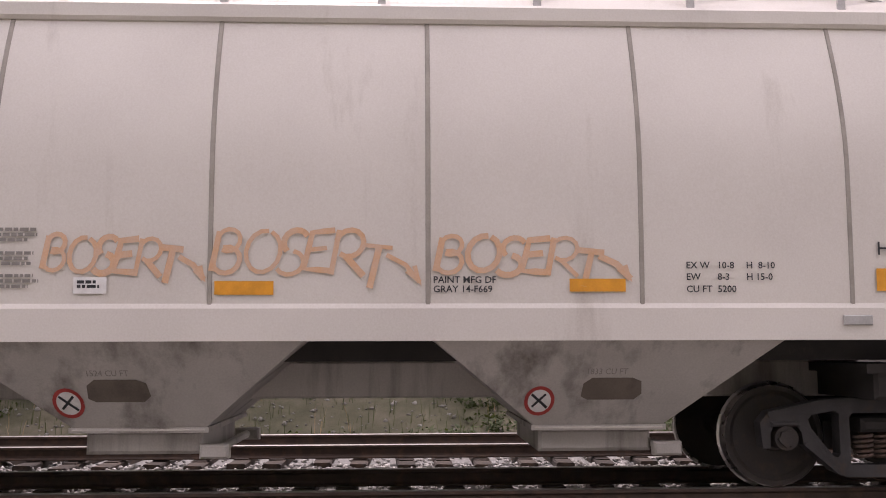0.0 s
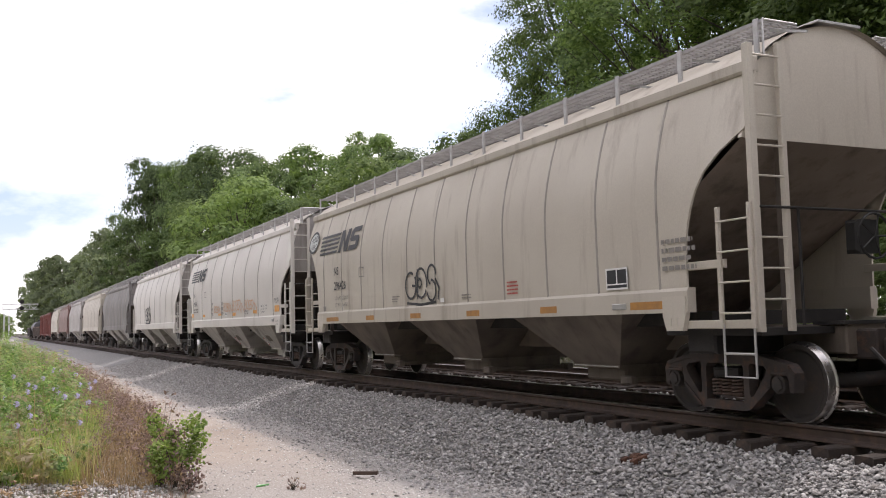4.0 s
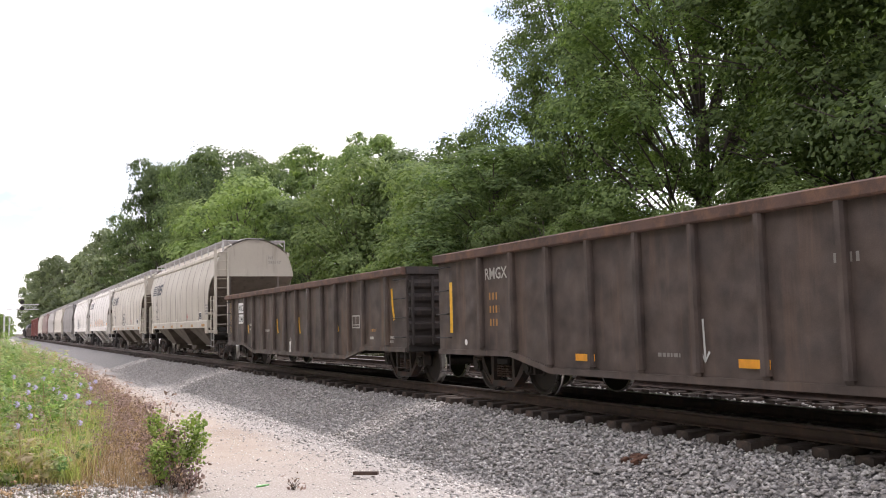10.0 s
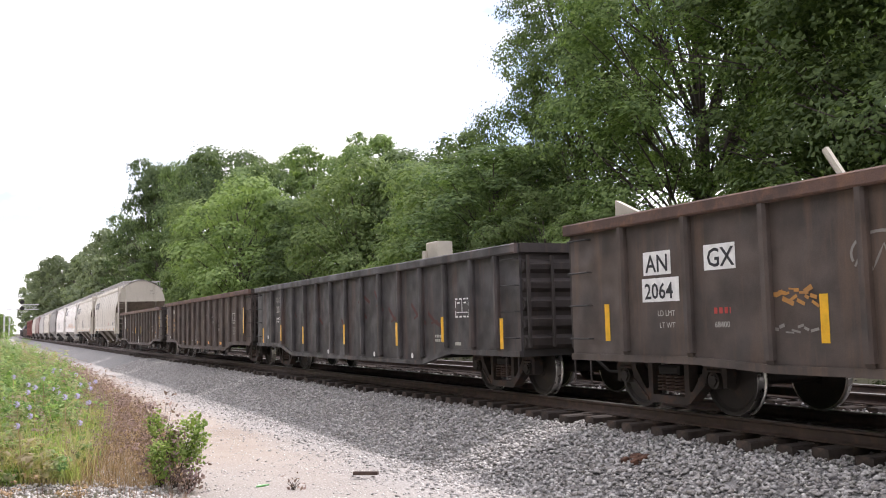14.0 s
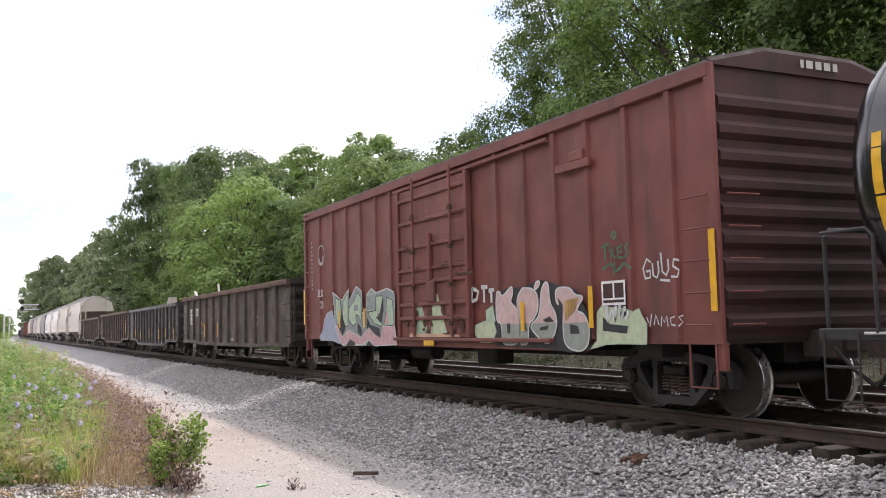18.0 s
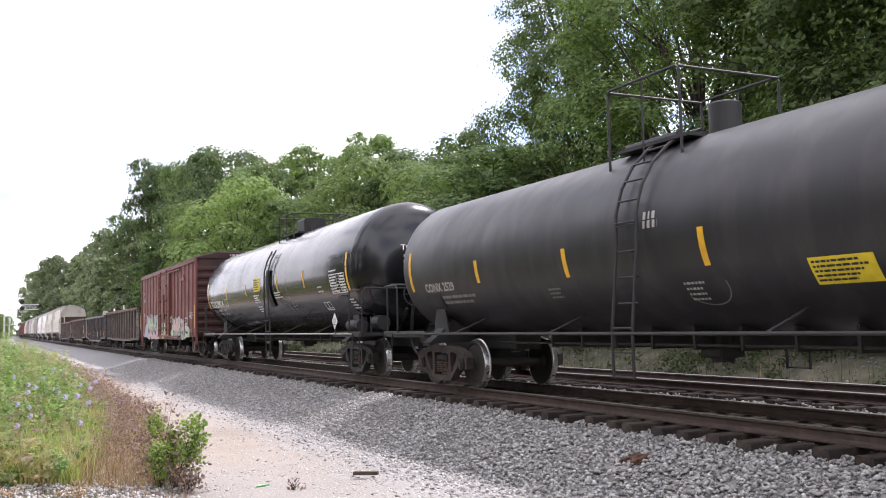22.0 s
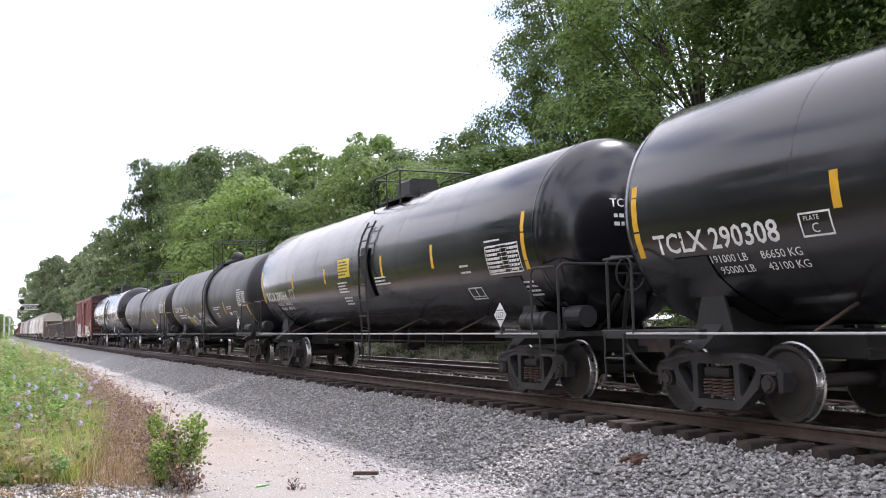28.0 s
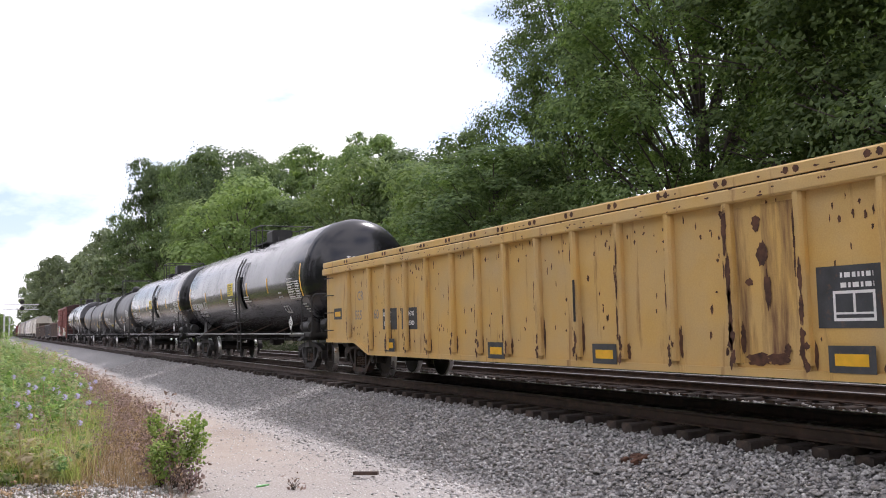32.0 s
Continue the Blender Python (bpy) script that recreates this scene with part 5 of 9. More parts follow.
def on_lane(rng, n):
    y = 7 + 34 * rng.random(n) ** 2.0
    x = rng.uniform(1.8, 5.9, n)
    x = np.where(rng.random(n) < 0.45, x, 5.9 - np.abs(rng.normal(0, 0.8, n)))
    return x, y, np.array([ground_z(a, b) for a, b in zip(x, y)]) + rng.uniform(-0.014, 0.001, n)


stones("ballast_stones", 78000, on_shoulder, (0.018, 0.036), STONE, 1, "angular grey limestone ballast stones on the track shoulder", "gravel")
stones("ballast_stones", 22000, in_four_foot, (0.022, 0.042), STONE, 2, "angular grey ballast stones between the rails", "gravel")


def off_toe(rng, n):
    y = 4 + 42 * rng.random(n) ** 1.6
    x = 5.8 - np.abs(rng.normal(0, 0.55, n))
    return x, y, np.array([ground_z(a, b) for a, b in zip(x, y)]) + rng.uniform(-0.008, 0.012, n)


stones("ballast_stones", 7000, off_toe, (0.014, 0.034), STONE, 9, "stray ballast stones rolled out over the lane's edge", "gravel")
stones("pebbles", 22000, on_lane, (0.008, 0.026), PEBBLE, 3, "small pale pebbles scattered over the dusty lane", "gravel")


def rail_mesh(y0, y1):
    prof = [(-0.075, -0.172), (0.075, -0.172), (0.075, -0.158), (0.02, -0.14), (0.009, -0.12), (0.009, -0.055), (0.036, -0.035), (0.036, -0.008),
            (0.026, 0.0), (-0.026, 0.0), (-0.036, -0.008), (-0.036, -0.035), (-0.009, -0.055), (-0.009, -0.12), (-0.02, -0.14), (-0.075, -0.158)]
    me = mesh_of("rail", Geo().prism(prof, y0, y1, "y"), RAIL)
    me.materials.append(RAIL_TOP)
    for p in me.polygons:
        if p.normal.z > 0.6 and p.center.z > -0.005:
            p.material_index = 1
    return me


RAIL_MESH = rail_mesh(-700, 1200)


def tie_mesh(seed):
    rnd = random.Random(seed)
    g = Geo()
    w, e = 0.115, 1.30
    n = 6
    rows = []
    for i in range(n + 1):
        x = -e + 2 * e * i / n
        j = lambda: rnd.uniform(-0.006, 0.006)
        rows.append([(x, -w + j(), -0.33), (x, -w + j(), -0.195 + j()), (x, -w + 0.02, -0.178 + j()), (x, w - 0.02, -0.178 + j()), (x, w + j(), -0.195 + j()), (x, w + j(), -0.33)])
    g.grid(rows)
    g.add(rows[0], [(0, 1, 2, 3, 4, 5)])
    g.add(rows[-1], [(0, 1, 2, 3, 4, 5)])
    for s in (-1, 1):
        g.box(s * 0.755 - 0.17, s * 0.755 + 0.17, -0.09, 0.09, -0.182, -0.165)
    return mesh_of("tie", g, TIE)


TIES = [tie_mesh(k) for k in range(5)]


def track(cx, near_from, near_to, label):
    tr = thing("railway_track", label, "railway track", kind="structure")
    tr.location = (cx, 0, 0)
    for s in (-0.755, 0.755):
        r = part("rail", RAIL_MESH, None, tr, "rusty steel rail with a worn head")
        r.location = (s, 0, 0)
    rnd = random.Random(int(cx * 10))
    g = Geo()
    k0 = -60
    for k in range(k0, 700):
        y = k * 0.52
        if near_from <= y <= near_to:
            continue
        g.box(-1.3, 1.3, y - 0.115, y + 0.115, -0.33, -0.18)
    tagged(part("far_ties", g, TIE, tr, "weathered timber ties"), kind="stuff")
    return tr, rnd


def lay_ties(tr, rnd, near_from, near_to):
    for k in range(-60, 700):
        y = k * 0.52
        if near_from <= y <= near_to:
            t = part("tie", rnd.choice(TIES), None, tr)
            t.location = (rnd.uniform(-0.09, 0.13), y + rnd.uniform(-0.04, 0.04), rnd.uniform(-0.02, 0.004))
            t.rotation_euler = (0, rnd.uniform(-0.006, 0.01), rnd.uniform(-0.035, 0.035))


near_track = track(TRACK_X, -10, 62, "near railway track with rusty rails on creosoted ties")
far_track = track(TRACK2_X, -10, 62, "second railway track with rusty rails on creosoted ties")


# ---- the train ----
def nose_to(car, s):
    """Stands a car with its centre at s metres along the track when the clip starts."""
    car["along"] = s
    car.location = (TRACK_X, s, 0)
    TRAIN.append(car)
    return car


TRAIN = []
HA = dict(half=8.75, tc=12.9, ribs=[-5.95 + 1.75 * k for k in range(8)], end_top=7.62, end_low=6.72, mouth=(1.95, 2.82), bays=(-3.95, 0.0, 3.95))
HB = dict(half=9.12, tc=14.05, ribs=[-6.55 + 1.31 * k for k in range(11)], end_top=8.05, end_low=7.05, mouth=(1.9, 3.25), bays=(-4.2, 0.0, 4.2))
hopper_white = build_hopper("hopper_car", "light grey three-bay covered hopper car with orange reflectors and spray tags", HOPPER, SLOPE, **HA)
nose_to(hopper_white, 2.25)
hopper_tan = build_hopper("hopper_car", "weathered warm grey covered hopper car with close vertical seams", HOPPER_TAN, SLOPE, rusty=True, **HB)
nose_to(hopper_tan, -15.05)
hopper_tan2 = nose_to(copy_thing(hopper_tan, pose(TRACK_X, -33.4, 0)), -33.4)

gon_low = build_gondola("gondola_car", "dark brown open gondola car with yellow strips and white stencils", GON_BROWN, 8.95, 13.53, 8.05, 2.42,
                        [7.1, 5.32, 4.25, 2.95, 1.75, 0.6, -0.55, -1.65, -2.75, -3.8, -4.75, -5.7, -7.1], trim=CHORD)
nose_to(gon_low, -51.7)
gon_two = build_gondola("gondola_car", "grimy brown-grey open gondola car with yellow reflectors along the sill", GON_UMBER, 8.9, 13.5, 8.28, 2.52,
                        [-7.5] + [-6.47 + 1.085 * k for k in range(13)], trim=CHORD)
nose_to(gon_two, -69.6)
gon_dark = build_gondola("gondola_car", "charcoal open gondola car with yellow strips, red scrapes and white dots", GON_DARK, 8.8, 13.42, 8.2, 2.50,
                         [-6.61 + 1.08 * k for k in range(13)] + [-7.5])
nose_to(gon_dark, -86.97)
gon_four = build_gondola("gondola_car", "rusty brown open gondola car with yellow strips", GON_BROWN, 9.0, 13.52, 8.25, 2.62,
                         [-7.0 + 1.27 * k for k in range(12)], belly=(0.62, 0.68), trim=CHORD)
nose_to(gon_four, -104.91)
boxcar = build_boxcar("boxcar", "oxide red boxcar with ribbed sides and spray-painted lettering along the bottom", BOX_RED, 8.9, 12.7, 7.85, 4.22,
                      [6.7, 5.7, 4.7, 3.75, 2.8, 1.95, -2.65, -3.55, -4.45, -5.3, -6.2, -7.1], (-1.75, 1.35))
nose_to(boxcar, -122.75)
tank_a = build_tank("tank_car", "glossy black tank car with yellow strips and white lettering", TANK_GLOSS, 9.42, 14.45, 8.20, -0.95)
nose_to(tank_a, -140.86)
tank_b = build_tank("tank_car", "worn matt black tank car with tall top railing, yellow strips", TANK_MATT, 9.15, 13.6, 7.85, 0.15, True, 1.37, 2.41, 0.0, 0.2)
nose_to(tank_b, -159.73)
tank_c = build_tank("tank_car", "matt black tank car with white spray lettering, curved ladder", TANK_MATT, 8.75, 12.75, 7.0, -0.4, True, 1.45, 2.50, 0.55)
nose_to(tank_c, -177.75)
tank_d = nose_to(copy_thing(tank_a, pose(TRACK_X, -195.41, 0)), -195.41)
tank_e = nose_to(copy_thing(tank_a, pose(TRACK_X, -214.26, 0)), -214.26)
gon_yellow = build_gondola("gondola_car", "long yellow open gondola car with rust-streaked posts", GON_YELLOW, 10.75, 17.7, 9.9, 2.68,
                           [8.2, 6.83, 5.8, 4.83, 3.8, 2.69, 1.69, 0.72, -0.29, -1.31, -2.36, -3.4, -4.43, -5.48, -6.5, -7.55, -8.65], belly=(0.58, 0.84), step=(7.0, 7.9))
nose_to(gon_yellow, -234.35)
# cars ahead, already far down the line
ahead = [hopper_white, hopper_white, hopper_tan, hopper_white, hopper_tan, hopper_tan]
s = 2.25 + 8.75
for src in ahead:
    h = 8.75 if src is hopper_white else 9.12
    s += h
    nose_to(copy_thing(src, pose(TRACK_X, s, 0)), s)
    s += h
far_ahead = TRAIN[-6:]


def repaint(car, old, fresh, label):
    """Gives a copied car its own paint."""
    tagged(car, label)
    for o in car.children_recursive:
        for slot in o.material_slots:
            if slot.material is old:
                slot.link = "OBJECT"
                slot.material = fresh


repaint(far_ahead[1], HOPPER, HOPPER_DARK, "dark grey covered hopper car in the train")
repaint(far_ahead[3], HOPPER, HOPPER_GREY, "dull grey covered hopper car in the train")
repaint(far_ahead[4], HOPPER_TAN, HOPPER_RUST, "dull red-brown covered hopper car in the train")
for src in (boxcar, boxcar, gon_low, gon_two, tank_b, gon_dark):
    s += 9.0
    nose_to(copy_thing(src, pose(TRACK_X, s, 0)), s)
    s += 9.0


# ---- trees ----
def leaf_mesh(name, lobes, n, size, mat, seed, droop=0.3, clump=0):
    """Many small folded leaves gathered in lobes: (centre, radii) each."""
    rng = np.random.default_rng(seed)
    vol = np.array([r[0] * r[1] * r[2] for _, r in lobes]) ** 0.75
    if clump:
        # leaves sit in tufts on the twigs' ends, with gaps between the tufts
        m = max(len(lobes) * 6, n // clump)
        home = rng.choice(len(lobes), m, p=vol / vol.sum())
        hd = rng.normal(size=(m, 3))
        hd /= np.linalg.norm(hd, axis=1)[:, None]
        lr = np.array([l[1] for l in lobes])[home]
        hc = np.array([l[0] for l in lobes])[home] + hd * lr * (rng.random(m) ** 0.33)[:, None]
        hr = rng.uniform(0.16, 0.34, m) * lr.mean(1)
        pick = rng.integers(0, m, n)
        q = rng.normal(size=(n, 3))
        p = hc[pick] + q * hr[pick][:, None] * np.array([0.75, 0.75, 0.42])
        d = hd[pick] * 0.6 + q * 0.3
        nrm = d + rng.normal(0, 0.38, (n, 3)) + np.array([0, 0, 0.75])
    else:
        pick = rng.choice(len(lobes), n, p=vol / vol.sum())
        c = np.array([l[0] for l in lobes])[pick]
        r = np.array([l[1] for l in lobes])[pick]
        d = rng.normal(size=(n, 3))
        d /= np.linalg.norm(d, axis=1)[:, None]
        p = c + d * r * (rng.random(n) ** 0.38)[:, None] + rng.normal(0, size * 0.8, (n, 3))
        nrm = d * 0.5 + rng.normal(0, 0.6, (n, 3)) + np.array([0, 0, 0.7])
    nrm /= np.linalg.norm(nrm, axis=1)[:, None]
    u = np.cross(nrm, rng.normal(size=(n, 3)))
    u /= np.linalg.norm(u, axis=1)[:, None]
    w = np.cross(nrm, u)
    s = (rng.uniform(0.6, 1.35, n) * size)[:, None]
    v = np.stack([p - u * s, p + w * s * 0.55 - nrm * s * droop, p + u * s, p - w * s * 0.55 - nrm * s * droop], 1)
    f = (np.array([(0, 1, 2), (0, 2, 3)])[None] + (np.arange(n) * 4)[:, None, None]).reshape(-1, 3)
    me = bpy.data.meshes.new(name)
    me.vertices.add(n * 4)
    me.vertices.foreach_set("co", v.reshape(-1).astype(np.float32))
    me.loops.add(f.size)
    me.loops.foreach_set("vertex_index", f.reshape(-1).astype(np.int32))
    me.polygons.add(len(f))
    me.polygons.foreach_set("loop_start", np.arange(0, f.size, 3, dtype=np.int32))
    me.update(calc_edges=True)
    me.materials.append(mat)
    return me


def limb(g, pts, r0, r1, n=7):
    k = len(pts) - 1
    for i, (a, b) in enumerate(zip(pts, pts[1:])):
        g.cyl(a, b, r0 + (r1 - r0) * i / k, n, r0 + (r1 - r0) * (i + 1) / k)


def crown_mesh(lobes, n, size, mat, seed, tuft=18, gaps=0.0):
    """Foliage on the outside of rounded lobes, in tufts that face outwards; what lies deep inside other lobes is left out."""
    rng = np.random.default_rng(seed)
    c, r = np.array([l[0] for l in lobes]), np.array([l[1] for l in lobes])
    area = (r[:, 0] * r[:, 2])
    m = 4 * n // tuft
    home = rng.choice(len(lobes), m, p=area / area.sum())
    d = rng.normal(size=(m, 3))
    d[:, 2] = np.where(d[:, 2] < -0.5, -d[:, 2], d[:, 2])
    d /= np.linalg.norm(d, axis=1)[:, None]
    q = c[home] + d * r[home] * rng.uniform(0.80, 1.06, m)[:, None]
    deep = np.ones(m) * 9.0
    for ci, ri in zip(c, r):
        deep = np.minimum(deep, np.linalg.norm((q - ci) / ri, axis=1))
    keep = np.flatnonzero(deep > 0.72)
    if gaps:
        keep = keep[np.array([noise.noise(Vector(q[i]) * 0.8) for i in keep]) > gaps - 0.5]
    keep = keep[:max(1, n // tuft)]
    pick = rng.choice(keep, n)
    hr = rng.uniform(0.10, 0.26, m) * r[home].mean(1)
    off = rng.normal(size=(n, 3))
    p = q[pick] + off * hr[pick][:, None] * np.array([1.0, 1.0, 0.62])
    nrm = d[pick] * 0.85 + off * 0.22 + rng.normal(0, 0.30, (n, 3)) + np.array([0, 0, 0.35])
    nrm /= np.linalg.norm(nrm, axis=1)[:, None]
    u = np.cross(nrm, rng.normal(size=(n, 3)))
    u /= np.linalg.norm(u, axis=1)[:, None]
    w = np.cross(nrm, u)
    s = (rng.uniform(0.6, 1.35, n) * size)[:, None]
    v = np.stack([p - u * s, p + w * s * 0.6 - nrm * s * 0.3, p + u * s, p - w * s * 0.6 - nrm * s * 0.3], 1)
    f = (np.array([(0, 1, 2), (0, 2, 3)])[None] + (np.arange(n) * 4)[:, None, None]).reshape(-1, 3)
    me = bpy.data.meshes.new("crown")
    me.vertices.add(n * 4)
    me.vertices.foreach_set("co", v.reshape(-1).astype(np.float32))
    me.loops.add(f.size)
    me.loops.foreach_set("vertex_index", f.reshape(-1).astype(np.int32))
    me.polygons.add(len(f))
    me.polygons.foreach_set("loop_start", np.arange(0, f.size, 3, dtype=np.int32))
    me.update(calc_edges=True)
    me.materials.append(mat)
    return me


def tree(label, h, spread, n, size, mat, seed, low=0.25, lobes_n=26, tuft=18, gaps=0.0, full=0.5):
    """A tree of height h: bent tapered trunk, forking limbs, billowing crown of foliage; full: height of its widest part."""
    rnd = random.Random(seed)
    t = thing("tree", label, "tree", "trees along the railway")
    g = Geo()
    lean = (rnd.uniform(-0.05, 0.05), rnd.uniform(-0.05, 0.05))
    spine = [(lean[0] * z + rnd.uniform(-0.1, 0.1), lean[1] * z + rnd.uniform(-0.1, 0.1), z) for z in np.linspace(-0.4, h * 0.82, 7)]
    limb(g, spine, h * 0.020, h * 0.004, 9)
    lobes = []
    for k in range(lobes_n):
        f = low + (0.93 - low) * (k + rnd.random()) / lobes_n
        a = k * 2.4 + rnd.uniform(-0.4, 0.4)
        up = (f - full) / (1.0 - full) if f > full else (full - f) / (full - low + 0.25)
        wide = spread * math.sqrt(max(0.02, 1 - up * up)) * rnd.uniform(0.50, 0.82)
        base = Vector(spine[max(1, min(5, int(f * 6 * 0.8)))])
        c = Vector((base.x + wide * math.cos(a), base.y + wide * math.sin(a), h * f))
        r = spread * rnd.uniform(0.24, 0.42)
        lobes.append((tuple(c), (r, r, r * rnd.uniform(0.62, 0.85))))
        mid = base.lerp(c, 0.5) + Vector((0, 0, h * 0.03))
        limb(g, [tuple(base), tuple(mid), tuple(c)], h * 0.0042, h * 0.0012, 5)
        for j in range(3):
            q = c + Vector((rnd.uniform(-r, r), rnd.uniform(-r, r), rnd.uniform(-r * 0.4, r * 0.6)))
            limb(g, [tuple(mid), tuple(q)], h * 0.002, h * 0.0008, 4)
    part("trunk", g, BARK, t, "", True)
    part("crown", crown_mesh(lobes, n, size, mat, seed, tuft, gaps), None, t)
    return t


protos = [
    # beside the line, close by
    tree("tall broadleaf tree with an open green crown", 18.0, 5.4, 84000, 0.078, GREEN_D, 11, 0.14, 48, 60, 0.50),
    tree("tall broadleaf tree with a dense green crown", 17.0, 5.0, 84000, 0.078, GREEN_D, 12, 0.10, 44, 60, 0.48),
    tree("broadleaf tree with a broad fresh green crown", 11.0, 4.4, 34000, 0.09, GREEN_C, 13, 0.06, 34, 40, 0.36),
    tree("tall tree with a ragged crown and bare lower limbs", 20.0, 4.8, 64000, 0.078, GREEN_D, 14, 0.14, 44, 60, 0.48),
    # farther off
    tree("broadleaf tree with a dark green domed crown", 18.0, 5.4, 24000, 0.155, GREEN_B, 15, 0.10, 30, 12, 0.2),
    tree("broadleaf tree with a mid-green crown", 17.0, 5.0, 22000, 0.155, GREEN_A, 16, 0.10, 26, 12, 0.25),
    tree("low broad tree with a fresh green domed crown", 11.0, 4.6, 22000, 0.13, GREEN_C, 17, 0.04, 26, 12, 0.0, 0.42),
    tree("slender tree with a ragged open top", 20.0, 4.0, 19000, 0.15, GREEN_A, 18, 0.14, 40, 10, 0.3, 0.62),
    tree("broadleaf tree with its green paled for haze", 17.0, 5.4, 8000, 0.30, GREEN_FAR, 19, 0.06, 24, 9, 0.1),
]
TALL = (18.0, 17.0, 11.0, 20.0, 18.0, 17.0, 11.0, 20.0, 17.0)
WIDE = (5.4, 5.0, 4.4, 4.8, 5.4, 5.0, 4.6, 4.0, 5.4)
homes = [(25.6, 28.8, 0, 1.15), (26.0, 20.0, 1, 1.25), (24.5, 14.0, 0, 1.1), (37, 33, 5, 1.0), (26.2, 37.9, 0, 1.12, 0.80), (31, -2, 3, 0.9), (28.5, -8.5, 0, 0.9),
         (36, -8, 4, 1.0), (27, -16, 7, 1.0), (31, 24, 3, 0.8), (29, 4.6, 3, 0.70), (25.5, 8.0, 2, 0.75)]
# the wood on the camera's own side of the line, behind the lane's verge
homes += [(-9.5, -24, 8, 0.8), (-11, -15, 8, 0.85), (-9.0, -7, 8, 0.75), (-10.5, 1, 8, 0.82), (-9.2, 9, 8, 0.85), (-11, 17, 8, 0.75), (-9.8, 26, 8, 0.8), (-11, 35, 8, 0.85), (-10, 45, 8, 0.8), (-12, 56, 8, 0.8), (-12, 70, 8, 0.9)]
# down the line: bearing from the camera, elevation of the top, distance aside, radius of the crown, kind
for az, el, x, wide, kind in (
        (28.2, 10.7, 31, 5.0, 5), (24.6, 10.3, 30, 5.2, 4), (21.3, 11.5, 30, 3.4, 7), (18.6, 10.3, 28, 5.2, 5), (16.4, 10.0, 27, 4.6, 5), (12.6, 10.6, 22.5, 6.0, 4), (14.6, 9.4, 24, 5.0, 4), (10.8, 9.5, 22, 5.0, 4),
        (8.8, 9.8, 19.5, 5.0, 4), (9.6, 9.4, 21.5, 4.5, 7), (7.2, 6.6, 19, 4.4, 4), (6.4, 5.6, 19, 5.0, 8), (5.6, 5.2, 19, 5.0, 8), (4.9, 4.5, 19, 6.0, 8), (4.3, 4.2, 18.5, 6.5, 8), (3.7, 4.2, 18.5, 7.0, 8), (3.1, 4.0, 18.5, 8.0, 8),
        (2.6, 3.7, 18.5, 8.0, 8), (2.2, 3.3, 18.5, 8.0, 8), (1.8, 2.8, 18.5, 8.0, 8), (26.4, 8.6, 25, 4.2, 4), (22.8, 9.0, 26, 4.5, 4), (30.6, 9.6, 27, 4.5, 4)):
    d = x / math.sin(radians(az))
    top = 1.24 + d * math.tan(radians(el)) + 0.8
    homes.append((x, d * math.cos(radians(az)), kind, top / TALL[kind], wide / WIDE[kind] / (top / TALL[kind])))
# lower trees along the wood's edge
for az, el, x, wide, kind in (
        (13.6, 8.5, 18.6, 6.0, 6), (11.0, 7.2, 18.4, 4.6, 6), (20.6, 9.0, 23, 5.0, 6), (17.6, 7.2, 23, 4.2, 4), (28.6, 9.2, 20.5, 4.2, 4), (25.2, 8.2, 20.5, 3.8, 6), (32.0, 6.2, 20.5, 3.0, 2), (9.2, 6.0, 18.2, 4.4, 5),
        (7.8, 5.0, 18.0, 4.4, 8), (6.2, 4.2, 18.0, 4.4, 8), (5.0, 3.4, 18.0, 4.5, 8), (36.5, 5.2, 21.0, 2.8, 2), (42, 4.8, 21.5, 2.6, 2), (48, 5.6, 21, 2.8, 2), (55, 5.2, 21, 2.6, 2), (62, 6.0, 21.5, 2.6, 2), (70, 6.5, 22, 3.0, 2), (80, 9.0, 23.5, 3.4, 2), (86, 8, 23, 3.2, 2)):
    d = x / math.sin(radians(az))
    top = 1.24 + d * math.tan(radians(el)) + 0.6
    homes.append((x, d * math.cos(radians(az)), kind, top / TALL[kind], wide / WIDE[kind] / (top / TALL[kind])))
for x, y, k, sc in ((-4, 420, 6, 1.0), (1.0, 440, 6, 0.95), (5.0, 470, 6, 0.9), (-10, 400, 8, 0.7), (2.5, 520, 6, 1.1), (-16, 430, 8, 0.7)):
    homes.append((x, y, k, sc))
rnd = random.Random(5)
used = set()
for x, y, k, sc, *slim in homes:
    z = ground_z(min(x, 60), min(y, 200))
    m = pose(x, y, z, 0, 0, rnd.uniform(0, 360))
    if k not in used:
        used.add(k)
        t = protos[k]
        t.matrix_basis = m
    else:
        t = copy_thing(protos[k], m)
    t.scale = (sc * (slim[0] if slim else rnd.uniform(0.95, 1.1)),) * 2 + (sc,)


# ---- markings on the cars ----
def on_hopper(y0, z0):
    return lambda u, v: (-(hopper_x(z0 + v) + 0.016), y0 - u, z0 + v)


def on_wall(y0, z0, x=-1.549):
    return lambda u, v: (x, y0 - u, z0 + v)


def panel(car, at, w, h, mat, name="reflector", label="", n=1):
    g = Geo()
    patch(g, 0, w, 0, h, at, n)
    return part(name, g, mat, car, label)


def outline(car, at, w, h, t, mat, name="stencil_frame", cross=True):
    g = Geo()
    patch(g, 0, w, 0, t, at)
    patch(g, 0, w, h - t, h, at)
    patch(g, 0, t, t, h - t, at)
    patch(g, w - t, w, t, h - t, at)
    if cross:
        patch(g, w * 0.48, w * 0.48 + t, h * 0.25, h - t, at)
        patch(g, t, w - t, h * 0.22, h * 0.22 + t * 0.7, at)
    return part(name, g, mat, car)


